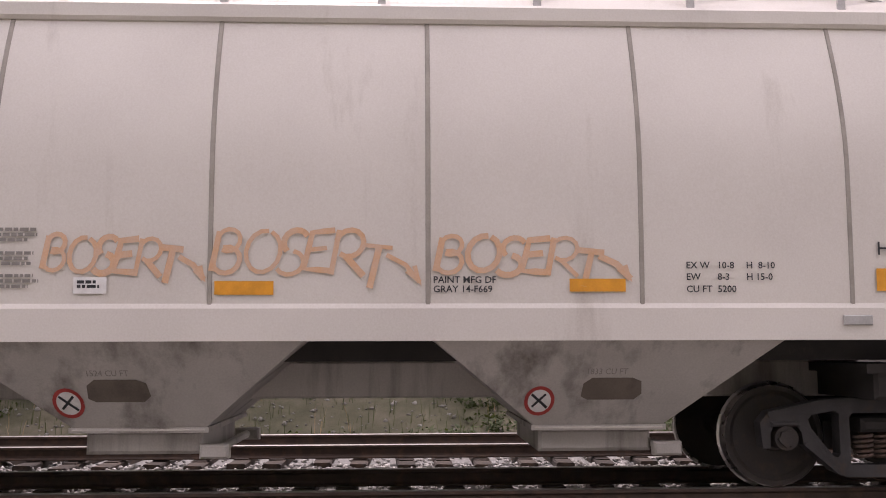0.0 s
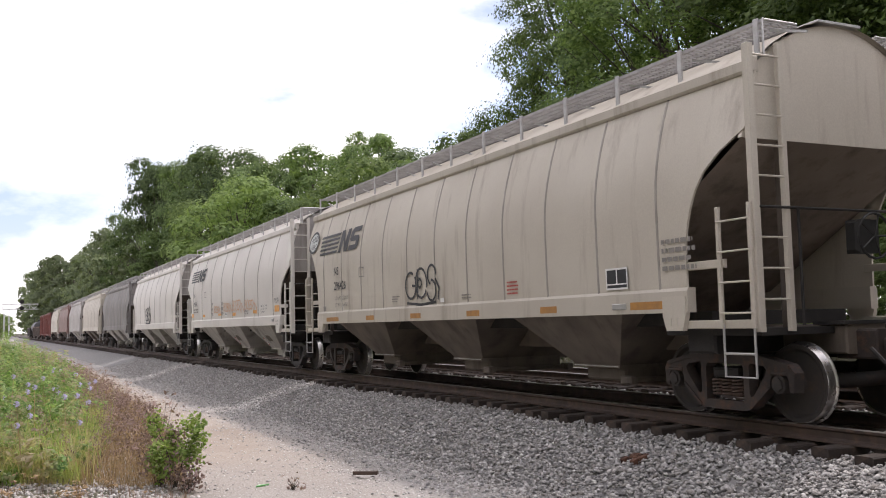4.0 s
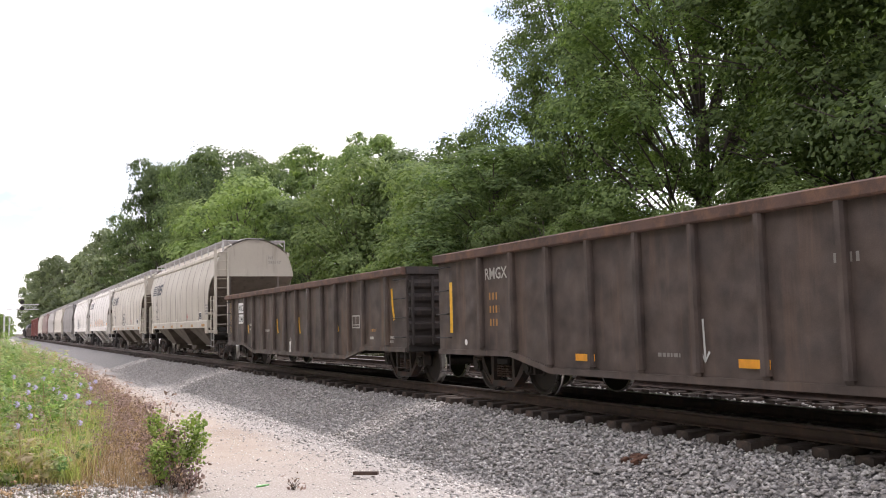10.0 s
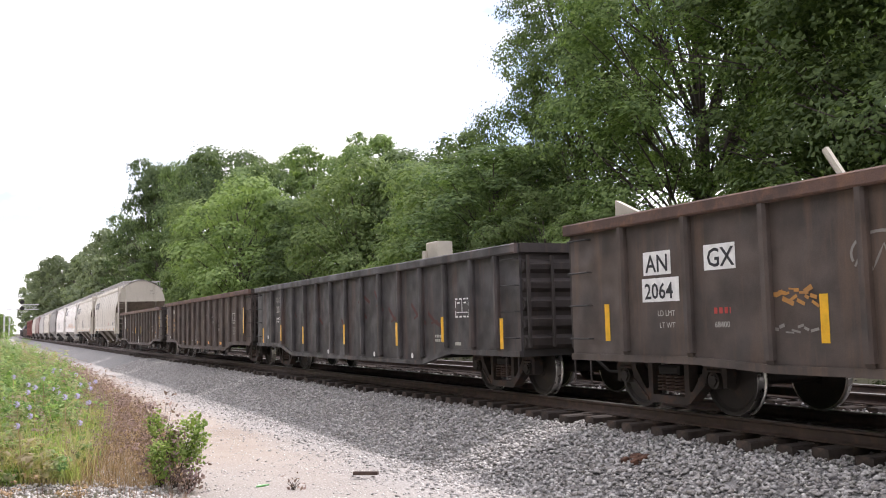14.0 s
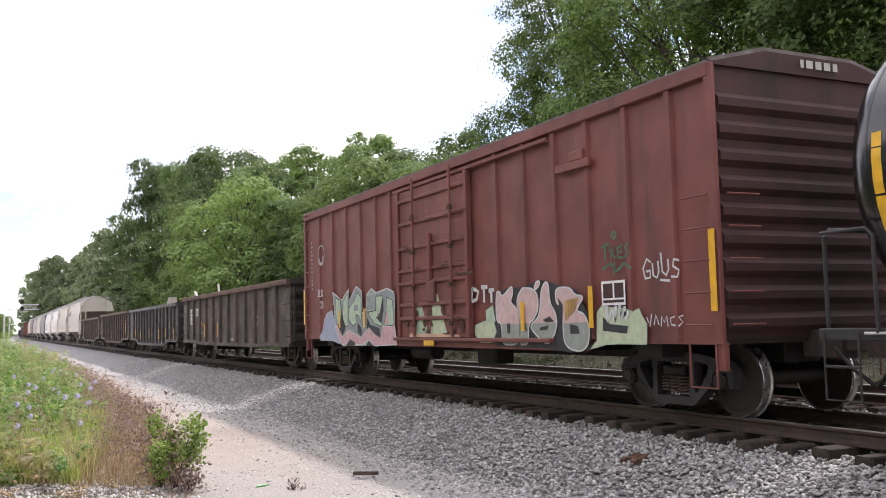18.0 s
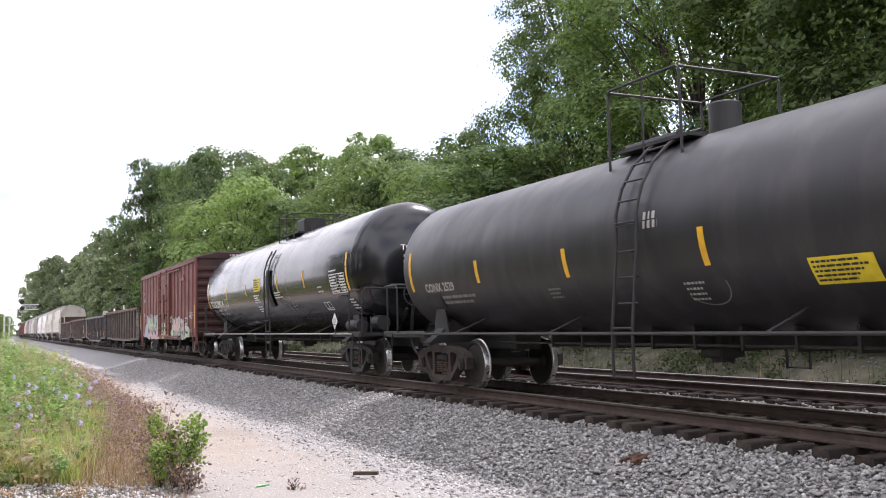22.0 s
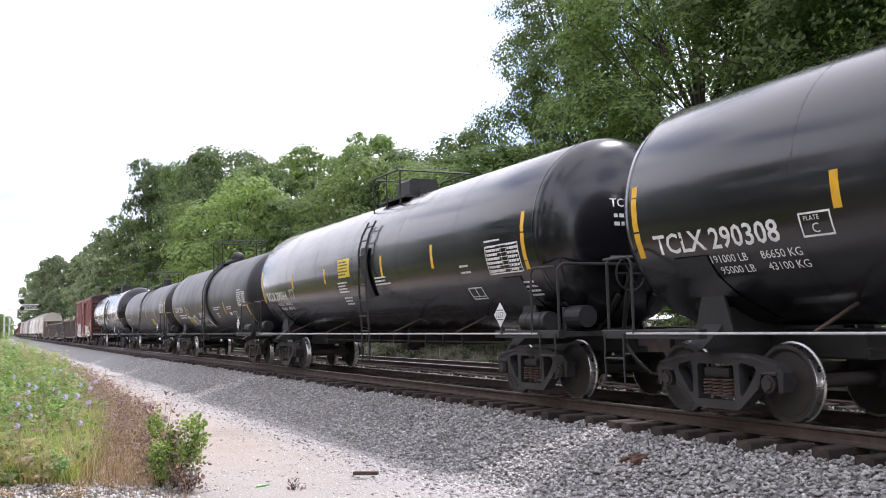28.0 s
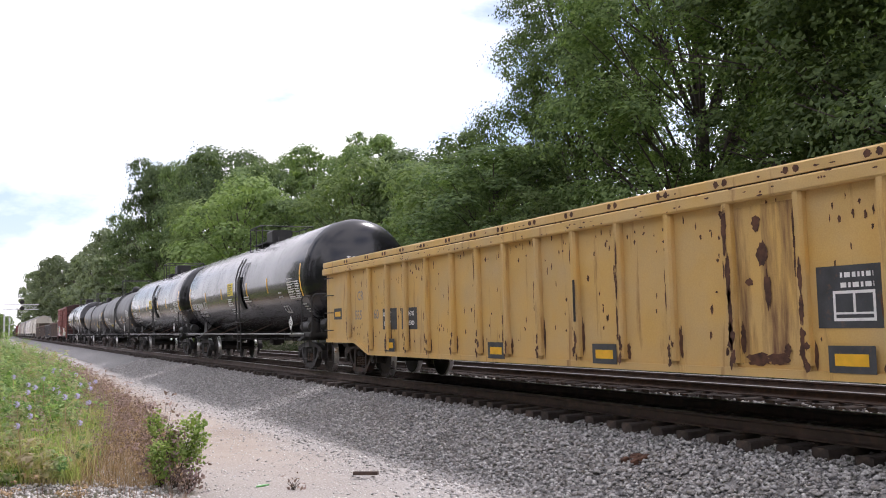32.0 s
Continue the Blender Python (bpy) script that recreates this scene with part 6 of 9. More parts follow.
def arc(c, r, a0, a1, n=9, sy=1.0):
    return [(c[0] + r * math.cos(radians(a0 + (a1 - a0) * i / n)), c[1] + r * sy * math.sin(radians(a0 + (a1 - a0) * i / n))) for i in range(n + 1)]


def looping_tag(car, at, w, h, mat, stroke, seed, name="spray_tag", label=""):
    """A run of joined looping brush strokes, like a quick spray tag, ending in a downward arrow."""
    rnd = random.Random(seed)
    k = w / 7.0
    g = Geo()
    forms = [
        [arc((0.35, 0.72), 0.28, 150, -120, 10, 0.8), arc((0.35, 0.32), 0.33, 110, -170, 10, 0.8), [(0.1, 0.9), (0.02, 0.1)]],
        [arc((0.5, 0.5), 0.42, 80, 430, 14, 1.0)],
        [arc((0.55, 0.70), 0.30, 30, 230, 9, 0.8), arc((0.45, 0.28), 0.34, 80, -150, 9, 0.7)],
        [[(0.75, 0.9), (0.2, 0.85), (0.15, 0.5), (0.1, 0.12), (0.75, 0.08)], [(0.15, 0.5), (0.6, 0.54)]],
        [arc((0.42, 0.68), 0.34, 170, -130, 11, 0.8), [(0.12, 0.95), (0.05, 0.05)], [(0.35, 0.42), (0.85, 0.02)]],
        [[(0.0, 0.72), (0.75, 0.66)], [(0.42, 0.70), (0.30, -0.15)]],
        [[(-0.1, 0.5), (0.4, 0.3), (0.8, -0.05)], [(0.45, 0.18), (0.82, -0.08), (0.62, 0.28)]],
    ]
    for i, form in enumerate(forms):
        dy = h * rnd.uniform(-0.05, 0.07) - i * h * 0.02
        for pts in form:
            ribbon(g, [(i * k + p[0] * k * 1.38 + 0.12 * p[1] * h, dy + p[1] * h) for p in pts], stroke * rnd.uniform(0.8, 1.3), at)
    return part(name, g, mat, car, label)


def stripe_logo(car, at, w, h, mat):
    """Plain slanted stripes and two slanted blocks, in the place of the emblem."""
    for k in range(5):
        v = h * (0.04 + k * 0.2)
        g = Geo()
        a, b = w * 0.02, w * (0.485 + 0.012 * k)
        g.add([at(a, v), at(b - w * 0.02, v), at(b, v + h * 0.11), at(a + w * 0.02, v + h * 0.11)], [(0, 1, 2, 3)])
        part("emblem_stripe", g, mat, car)
    bold = ([(0, 0), (0.30, 0), (0.36, 0.60), (0.66, 0), (1.0, 0), (1.0, 1), (0.70, 1), (0.64, 0.40), (0.34, 1), (0, 1)],
            [(0.02, 0), (0.78, 0), (0.98, 0.14), (1.0, 0.48), (0.86, 0.61), (0.34, 0.62), (0.34, 0.78), (1.0, 0.78), (1.0, 1), (0.22, 1), (0.02, 0.86), (0.0, 0.52), (0.14, 0.39), (0.68, 0.38), (0.68, 0.22), (0.02, 0.22)])
    for u, shape in zip((0.50, 0.745), bold):
        g = Geo()
        g.add([at((u + 0.22 * a + 0.05 * b) * w, b * h) for a, b in shape], [tuple(range(len(shape)))])
        part("emblem_block", g, mat, car)


# light grey hopper
H = hopper_white
for y, z, w, h in ((-0.74, 1.67, 0.47, 0.11), (-3.60, 1.695, 0.46, 0.105), (1.55, 1.71, 0.48, 0.085), (4.36, 1.71, 0.43, 0.10), (6.62, 1.72, 0.40, 0.15), (-6.15, 1.70, 0.48, 0.185)):
    panel(H, on_hopper(y, z), w, h, ORANGE, "reflector", "orange reflective panel")
panel(H, on_hopper(0.37, 1.68), 0.26, 0.13, WHITE, "builder_plate", "small white plate")
bars(H, lambda u, v: (on_hopper(0.34, 1.76)(u, v)[0] - 0.003, *on_hopper(0.34, 1.76)(u, v)[1:]), 2, 0.20, 0.025, 0.035, BLACK, seed=3)
for words, y, z, sz in (("PAINT MFG DF", -2.49, 1.765, 0.078), ("GRAY 14-F669", -2.49, 1.69, 0.078), ("EX W", -4.56, 1.885, 0.078), ("10-8", -4.82, 1.885, 0.078), ("H  8-10", -5.06, 1.885, 0.078),
                        ("EW", -4.56, 1.79, 0.078), ("8-3", -4.82, 1.79, 0.078), ("H 15-0", -5.06, 1.79, 0.078), ("CU FT", -4.56, 1.69, 0.078), ("5200", -4.82, 1.69, 0.078),
                        ("HC122", -6.16, 2.00, 0.155), ("298245", 6.20, 2.17, 0.25)):
    lettering(H, words, BLACK, on_hopper(y, z), sz, bold=0.001)
lettering(H, "NS", BLACK, on_hopper(6.20, 2.52), 0.25, "reporting_mark")
bars(H, on_hopper(-6.28, 1.955), 1, 0.22, 0.02, 0.1, GREYMARK, seed=4)
bars(H, on_hopper(6.2, 2.0), 2, 1.0, 0.06, 0.10, GREYMARK, seed=6)
for k, z in enumerate((2.18, 1.99, 1.81)):
    bars(H, on_hopper(0.98, z), 3, 0.36, 0.026, 0.042, GREYMARK, seed=10 + k)
    bars(H, on_hopper(2.75, z), 3, 0.36, 0.026, 0.042, GREYMARK, seed=20 + k)
outline(H, on_hopper(3.99, 2.47), 0.28, 0.21, 0.02, GREYMARK, cross=False)
stripe_logo(H, on_hopper(6.95, 3.14), 2.85, 0.50, BLACK)
for i, (y, z, w, h) in enumerate(((0.63, 1.84, 1.27, 0.33), (-0.70, 1.84, 1.66, 0.40), (-2.50, 1.84, 1.58, 0.34), (2.3, 1.82, 1.2, 0.26))):
    looping_tag(H, on_hopper(y, z), w, h, SPRAY_ORANGE, 0.042, 30 + i, label="faded orange spray tag of looping strokes")
g = Geo().box(-1.66, -1.632, -6.09, -5.85, 1.42, 1.50, 0.008)
part("sill_bracket", g, GALV, H)
for words, y, z in (("JACK HERE", -6.32, 1.40), ("LIFT HERE", -6.32, 1.31)):
    lettering(H, words, GREYMARK, on_wall(y, z, -1.652), 0.06)


def on_bay(y0, z0):
    return lambda u, v: (-0.958 - (z0 + v - 0.57) * 0.813, y0 - u, z0 + v)


for yc in (0.54, -3.41):
    at = on_bay(yc, 0.79)
    g = Geo()
    g.add([at(*p) for p in arc((0, 0), 0.115, 0, 360, 20)[:-1]], [tuple(range(20))])
    part("warning_disc", g, WHITE, H, "white disc warning sign with a red ring")
    g = Geo()
    up = lambda u, v: (at(u, v)[0] - 0.004, *at(u, v)[1:])
    ribbon(g, arc((0, 0), 0.115, 0, 360, 24), 0.03, up)
    part("warning_ring", g, REDMARK, H)
    g = Geo()
    ribbon(g, [(-0.07, 0.06), (0.07, -0.06)], 0.022, up)
    ribbon(g, [(-0.06, -0.05), (0.05, 0.06)], 0.02, up)
    part("warning_mark", g, BLACK, H)
for yc, words in ((0.35, "1524 CU FT"), (-3.78, "1833 CU FT")):
    lettering(H, words, GREYMARK, on_bay(yc, 1.02), 0.07)
    g = Geo()
    at = on_bay(yc + 0.02, 0.80)
    g.add([at(*p) for p in ((0.0, 0.03), (0.06, 0.0), (0.46, 0.0), (0.52, 0.05), (0.50, 0.16), (0.42, 0.19), (0.08, 0.19), (0.01, 0.14))], [tuple(range(8))])
    part("grease_smear", g, SLOPE, H, "dark smear of grease")
    bars(H, lambda u, v: (at(u + 0.05, v)[0] - 0.004, *at(u + 0.05, v + 0.12)[1:]), 2, 0.4, 0.05, 0.07, UNDER, seed=40)

# warm grey hoppers
for car, number in ((hopper_tan, "296426"), (hopper_tan2, "296157")):
    stripe_logo(car, on_hopper(6.95, 3.0), 2.9, 0.53, BLACK)
    lettering(car, "NS", BLACK, on_hopper(5.75, 2.47), 0.27, "reporting_mark", 0.004)
    lettering(car, number, BLACK, on_hopper(5.75, 2.11), 0.28, bold=0.004)
    outline(car, on_hopper(4.03, 2.33), 0.34, 0.22, 0.02, GREYMARK, cross=False)
    for y, w in ((6.35, 0.9), (3.62, 0.48), (1.16, 0.5), (-1.29, 0.48), (-3.74, 0.46), (-5.96, 0.95)):
        panel(car, on_wall(y, 1.35, -1.639), w, 0.10, ORANGE_DIRTY, "reflector", "dirty orange reflective panel")
    panel(car, on_hopper(-5.44, 1.63), 0.48, 0.29, BLACK, "stencil_panel", "black and white stencil panel")
    outline(car, lambda u, v: (on_hopper(-5.44, 1.63)(u, v)[0] - 0.003, *on_hopper(-5.44, 1.63)(u, v)[1:]), 0.48, 0.29, 0.025, WHITE)
    bars(car, on_hopper(-6.63, 2.15), 4, 0.7, 0.055, 0.11, GREYMARK, seed=50)
    bars(car, on_hopper(-2.73, 1.86), 4, 0.45, 0.025, 0.06, REDMARK, seed=51)
    bars(car, on_hopper(2.1, 1.80), 3, 0.4, 0.022, 0.05, GREYMARK, seed=52)
    bars(car, on_hopper(-1.1, 1.72), 2, 0.4, 0.022, 0.05, GREYMARK, seed=53)
    panel(car, on_hopper(-0.22, 1.63), 0.16, 0.08, WHITE, "builder_plate", "small white plate")
    panel(car, on_hopper(6.60, 1.62), 0.2, 0.11, GREYMARK, "builder_plate")
    g = Geo().box(-1.655, -1.635, -5.88, -5.58, 1.36, 1.44, 0.008)
    part("sill_bracket", g, GALV, car)
tagged(hopper_tan2, "weathered warm grey covered hopper car, the last of its kind")
for words, z in (("NS", 3.92), ("296157", 3.74)):
    lettering(hopper_tan2, words, GREYMARK, lambda u, v: (0.55 + u, -8.015, z + v), 0.17)
lettering(hopper_tan, "LD LMT  222000", GREYMARK, on_hopper(5.7, 1.86), 0.13)
lettering(hopper_tan, "LT WT    64000", GREYMARK, on_hopper(5.7, 1.70), 0.13)
bars(hopper_tan2, on_hopper(5.7, 1.88), 2, 1.0, 0.07, 0.13, GREYMARK, seed=57)
at = on_hopper(7.5, 3.42)
g = Geo()
g.add([(at(*p)[0] - 0.004, *at(*p)[1:]) for p in arc((0, 0), 0.36, 0, 360, 22, 0.72)[:-1]], [tuple(range(22))])
part("sprayed_bubble", g, SPRAY_WHITE, hopper_tan, "white sprayed bubble with a dark rim")
g = Geo()
rim = lambda u, v: (at(u, v)[0] - 0.008, *at(u, v)[1:])
ribbon(g, arc((0, 0), 0.36, 0, 360, 26, 0.72), 0.06, rim)
for pts in ([(-0.25, 0.02), (-0.15, 0.12), (-0.1, -0.02)], arc((0.0, 0.07), 0.07, 0, 360, 10), arc((0.17, 0.09), 0.07, 0, 360, 10), [(-0.2, -0.2), (-0.15, -0.06), (-0.08, -0.16), (-0.02, -0.05), (0.02, -0.2)],
            [(0.08, -0.2), (0.08, -0.05)], [(0.22, -0.05), (0.1, -0.12), (0.24, -0.19)]):
    ribbon(g, pts, 0.028, rim)
part("sprayed_word", g, SPRAY_DARK, hopper_tan)
def bubble_tag(car, at, k, mat, width, label):
    """Three swollen letters in one outline, with a tail."""
    g = Geo()
    for pts in (arc((0.45, 0.45), 0.42, 60, 400, 18, 1.0), [(0.55, 0.45), (0.85, 0.42), (0.8, 0.15)], arc((1.25, 0.5), 0.42, -20, 330, 18, 1.1), [(0.95, 0.0), (1.0, 0.95)], arc((2.05, 0.72), 0.30, 0, 250, 12), arc((2.0, 0.25), 0.32, 90, -170, 12),
                [(2.3, 0.6), (2.55, 0.3), (2.45, -0.05)], arc((1.15, 0.5), 0.14, 0, 360, 10), [(0.1, -0.1), (1.2, -0.18), (2.3, -0.12)]):
        ribbon(g, [(a * k, b * k) for a, b in pts], width, at)
    part("spray_tag", g, mat, car, label)


bubble_tag(hopper_tan, on_hopper(1.4, 1.72), 0.62, SPRAY_DARK, 0.05, "dark spray tag of swollen letters")
bubble_tag(far_ahead[0], on_hopper(2.5, 1.72), 0.75, SPRAY_DARK, 0.09, "dark spray tag of swollen letters")

# gondolas
STRIPS = {gon_low: ((7.5, 1.07, 1.1), (5.0, 1.07, 0.28), (1.5, 1.07, 0.43), (-0.70, 1.06, 0.45), (-3.85, 1.11, 0.43), (-7.38, 1.34, 0.66)),
          gon_two: ((7.57, 1.07, 0.91), (-7.62, 1.08, 0.85)),
          gon_dark: ((7.2, 0.78, 0.45), (5.25, 0.86, 0.45), (3.12, 0.79, 0.46), (-0.14, 0.81, 0.46), (-3.34, 0.81, 0.47), (-5.52, 0.90, 0.46), (-7.75, 0.8, 0.5)),
          gon_four: ((7.4, 0.95, 0.5), (3.7, 0.95, 0.5), (1.3, 0.95, 0.5), (-3.0, 0.95, 0.5), (-6.9, 1.0, 0.7))}
for car, rows in STRIPS.items():
    for y, z, h in rows:
        if car is gon_low and h < 1:
            # stuck on in a slant and peeling
            g = Geo()
            ribbon(g, [(0.10, 0), (0.02, h * 0.4), (-0.02, h)], 0.09, on_wall(y + 0.06, z))
            part("reflective_strip", g, YELLOW, car, "yellow reflective strip stuck on at a slant")
            continue
        panel(car, on_wall(y + 0.06, z, -1.645 if car in (gon_dark, gon_two) else -1.549), 0.11, h, YELLOW, "reflective_strip", "yellow reflective strip")
panel(gon_low, on_wall(6.40, 1.76), 0.93, 0.34, WHITE, "number_panel", "white panel with black letters")
lettering(gon_low, "ANGX", BLACK, on_wall(6.36, 1.82, -1.553), 0.305, bold=0.004)
panel(gon_low, on_wall(6.37, 1.40), 0.70, 0.31, WHITE, "number_panel")
lettering(gon_low, "2046", BLACK, on_wall(6.32, 1.45, -1.553), 0.29, bold=0.003)
outline(gon_low, on_wall(-4.86, 1.18), 0.50, 0.30, 0.03, OFFWHITE)
bars(gon_low, on_wall(4.85, 1.32), 2, 0.5, 0.06, 0.15, OFFWHITE, seed=60)
bars(gon_low, on_wall(3.0, 1.12), 1, 0.7, 0.07, 0.16, OFFWHITE, seed=61)
bars(gon_low, on_wall(-7.0, 0.95), 2, 0.42, 0.05, 0.09, OFFWHITE, seed=62)
bars(gon_low, on_wall(-6.05, 1.1), 1, 0.4, 0.06, 0.1, ORANGE_DIRTY, seed=63)
panel(gon_low, on_wall(-6.0, 0.93), 0.22, 0.06, OFFWHITE, "small_plate")
g = Geo()
at = on_wall(0.36, 0.52)
g.add([at(*p) for p in ((0.02, 0.0), (0.2, 0.0), (0.17, 0.2), (0.24, 0.36), (0.16, 0.3), (0.14, 0.44), (0.1, 0.28), (0.02, 0.34), (0.07, 0.18))], [tuple(range(9))])
part("paint_splash", g, WHITE, gon_low, "splash of white paint")
lettering(gon_two, "RMGX", OFFWHITE, on_wall(6.45, 1.97), 0.27, "reporting_mark", 0.004)
bars(gon_two, on_wall(6.3, 1.62), 3, 0.4, 0.12, 0.22, ORANGE_DIRTY, seed=65)
for y in (3.7, 0.45, -1.66, -3.71):
    panel(gon_two, on_wall(y, 0.665, -1.588), 0.48, 0.10, ORANGE, "reflector", "orange reflective panel")
outline(gon_two, on_wall(-5.64, 1.42), 0.62, 0.36, 0.03, OFFWHITE)
lettering(gon_two, "304", GREYMARK, on_wall(-5.66, 1.03), 0.40)
bars(gon_two, on_wall(-3.05, 1.5), 3, 0.5, 0.1, 0.17, GREYMARK, seed=165)
bars(gon_two, on_wall(-0.9, 1.75), 1, 0.5, 0.1, 0.2, GREYMARK, seed=66)
bars(gon_two, on_wall(-2.1, 1.65), 2, 0.5, 0.1, 0.2, GREYMARK, seed=67)
for car, spots in ((gon_two, ((7.2, 0.9), (-7.38, 0.93))), (gon_dark, ((1.2, 0.61), (-1.93, 0.61), (-3.99, 0.62), (7.0, 0.95)))):
    for y, z in spots:
        g = Geo()
        at = on_wall(y, z, -1.59 if z < 0.7 else -1.549)
        g.add([at(*p) for p in arc((0, 0), 0.055, 0, 360, 12)[:-1]], [tuple(range(12))])
        part("white_dot", g, WHITE, car)
at = on_wall(-5.88, 1.34)
g = Geo()
for u0, u1, v0, v1 in ((0, 0.1, 0.32, 0.35), (0.16, 0.26, 0.32, 0.35), (0.32, 0.42, 0.32, 0.35), (0.46, 0.54, 0.32, 0.35), (0, 0.1, 0, 0.03), (0.16, 0.26, 0, 0.03), (0.32, 0.42, 0, 0.03), (0.46, 0.54, 0, 0.03),
                       (0, 0.03, 0.02, 0.12), (0, 0.03, 0.18, 0.3), (0.51, 0.54, 0.04, 0.14), (0.51, 0.54, 0.2, 0.3), (0.26, 0.28, 0.1, 0.33), (0.05, 0.49, 0.085, 0.10), (0.08, 0.18, 0.25, 0.28), (0.34, 0.44, 0.25, 0.28)):
    patch(g, u0, u1, v0, v1, at)
part("stencil_frame", g, WHITE, gon_dark)
lettering(gon_dark, "ANGX", GREYMARK, on_wall(6.12, 1.96), 0.25, "reporting_mark", 0.002)
lettering(gon_dark, "2010", OFFWHITE, on_wall(6.02, 1.68), 0.27, "car_number", 0.002)
lettering(gon_dark, "LD LMT  195200", WHITE, on_wall(6.05, 1.47), 0.095, bold=0.002)
lettering(gon_dark, "LT WT      67800", WHITE, on_wall(6.05, 1.37), 0.095, bold=0.002)
bars(gon_dark, on_wall(-5.0, 0.98), 2, 0.35, 0.05, 0.08, OFFWHITE, seed=70)
panel(gon_dark, on_wall(-5.84, 0.84), 0.24, 0.06, OFFWHITE, "small_plate")
g = Geo()
ribbon(g, [(0.0, 0.50), (0.02, 0.0)], 0.035, on_wall(1.05, 0.72))
ribbon(g, [(-0.07, 0.14), (0.02, 0.0), (0.10, 0.12)], 0.035, on_wall(1.05, 0.72, -1.552))
part("spray_arrow", g, SPRAY_WHITE, gon_two, "white sprayed arrow pointing down")
bars(gon_two, on_wall(1.9, 0.76), 1, 0.6, 0.05, 0.1, GREYMARK, seed=166)
g = Geo()
for y, z, w, h in ((4.4, 1.5, 0.4, 0.5), (2.2, 1.3, 0.5, 0.3), (-0.9, 1.4, 0.5, 0.4), (-1.0, 1.75, 0.6, 0.3), (-1.9, 1.55, 0.5, 0.45), (-2.7, 1.2, 0.7, 0.4), (-3.9, 1.25, 0.7, 0.4), (-4.7, 1.15, 0.7, 0.3), (0.3, 1.1, 0.5, 0.3)):
    ribbon(g, [(0, h), (w * 0.4, h * 0.45), (w, 0)], 0.075, on_wall(y, z))
    ribbon(g, [(w * 0.2, 0.1), (w * 0.6, h * 0.5)], 0.04, on_wall(y, z, -1.552))
part("scrape", g, SCRAPE, gon_dark, "reddish scrapes in the paint")
g = Geo()
g.box(-1.32, -0.98, -4.70, -4.16, 2.2, 2.86, 0.02)
g.box(-1.36, -1.32, -4.24, -4.06, 2.2, 2.70, 0.01)
part("scrap_load", g, PALE_BLOCK, gon_dark, "pale scrap block sticking out of the load")
for words, y, z, w in (("AN", 6.58, 1.79, 0.54), ("GX", 5.44, 1.79, 0.52), ("2064", 6.62, 1.45, 0.72)):
    panel(gon_four, on_wall(y, z), w, 0.30, WHITE, "number_panel", "white panel with black letters")
    lettering(gon_four, words, BLACK, on_wall(y - 0.05, z + 0.04, -1.553), 0.31 if w < 0.6 else 0.28, bold=0.004)
for words, y, z in (("LD LMT", 6.33, 1.27), ("LT WT", 6.30, 1.12), ("68400", 5.30, 1.12)):
    lettering(gon_four, words, OFFWHITE, on_wall(y, z), 0.10)
bars(gon_four, on_wall(5.3, 1.28), 1, 0.36, 0.07, 0.1, REDMARK, seed=73)
for k, (y, z, w, h) in enumerate(((4.45, 1.30, 0.7, 0.22), (4.3, 1.42, 0.5, 0.12), (4.4, 1.05, 0.6, 0.10))):
    r2 = random.Random(500 + k)
    g = Geo()
    for j in range(7):
        u, v = w * j / 7, h * r2.uniform(0.1, 0.9)
        ribbon(g, [(u, v), (u + w * r2.uniform(0.1, 0.25), v + h * r2.uniform(-0.3, 0.3))], h * r2.uniform(0.15, 0.4), on_wall(y, z, -1.549 - 0.001 * j))
    tagged(part("paint_smear", g, ORANGE_DIRTY if k < 2 else GREYMARK, gon_four), "smeared remains of painted marks", kind="stuff")
g = Geo()
ribbon(g, arc((0.35, 0.2), 0.34, 20, 200, 14, 0.6), 0.03, on_wall(3.35, 1.62))
ribbon(g, [(0.0, 0.1), (0.12, 0.3), (0.2, 0.05), (0.34, 0.3), (0.42, 0.08), (0.6, 0.28)], 0.025, on_wall(3.3, 1.6))
part("chalk_scribble", g, GREYMARK, gon_four, "pale chalk scribble")
g = Geo().prism([(7.62, 2.3), (6.9, 2.3), (7.0, 2.66), (7.6, 2.92)], -1.2, -1.12, "x")
part("scrap_sheet", g, PALE_BLOCK, gon_four, "bent sheet of scrap sticking out of the load")
rod("scrap_pole", gon_four, (-0.9, 3.6, 2.2), (-0.9, 4.15, 3.05), 0.045, PALE_BLOCK)
outline(gon_four, on_wall(-4.2, 1.3), 0.5, 0.32, 0.03, OFFWHITE)
bars(gon_four, on_wall(-0.9, 0.82), 1, 0.5, 0.08, 0.1, OFFWHITE, seed=75)
# yellow gondola
for y, z, w, h in ((6.17, 1.14, 0.78, 0.45), (5.14, 1.14, 0.78, 0.44), (-5.62, 1.10, 0.86, 0.62)):
    panel(gon_yellow, on_wall(y, z), w, h, PANEL_GREY, "number_panel", "dark grey stencil panel")
for words, y, z in (("LD LMT", 6.13, 1.43), ("LT WT", 6.09, 1.23), ("134700", 4.87, 1.42), ("85300", 4.81, 1.23)):
    lettering(gon_yellow, words, WHITE, on_wall(y, z, -1.553), 0.125, bold=0.003)
bars(gon_yellow, on_wall(-5.92, 1.60, -1.553), 2, 0.42, 0.05, 0.1, WHITE, seed=86)
outline(gon_yellow, on_wall(-5.82, 1.17, -1.553), 0.50, 0.30, 0.03, WHITE)
for words, y, z in (("CR", 7.72, 1.82), ("555", 7.88, 1.38), ("60", 6.70, 1.38)):
    lettering(gon_yellow, words, GREYMARK, on_wall(y, z), 0.30, "worn_stencil", 0.004, "worn grey stencilled marking")
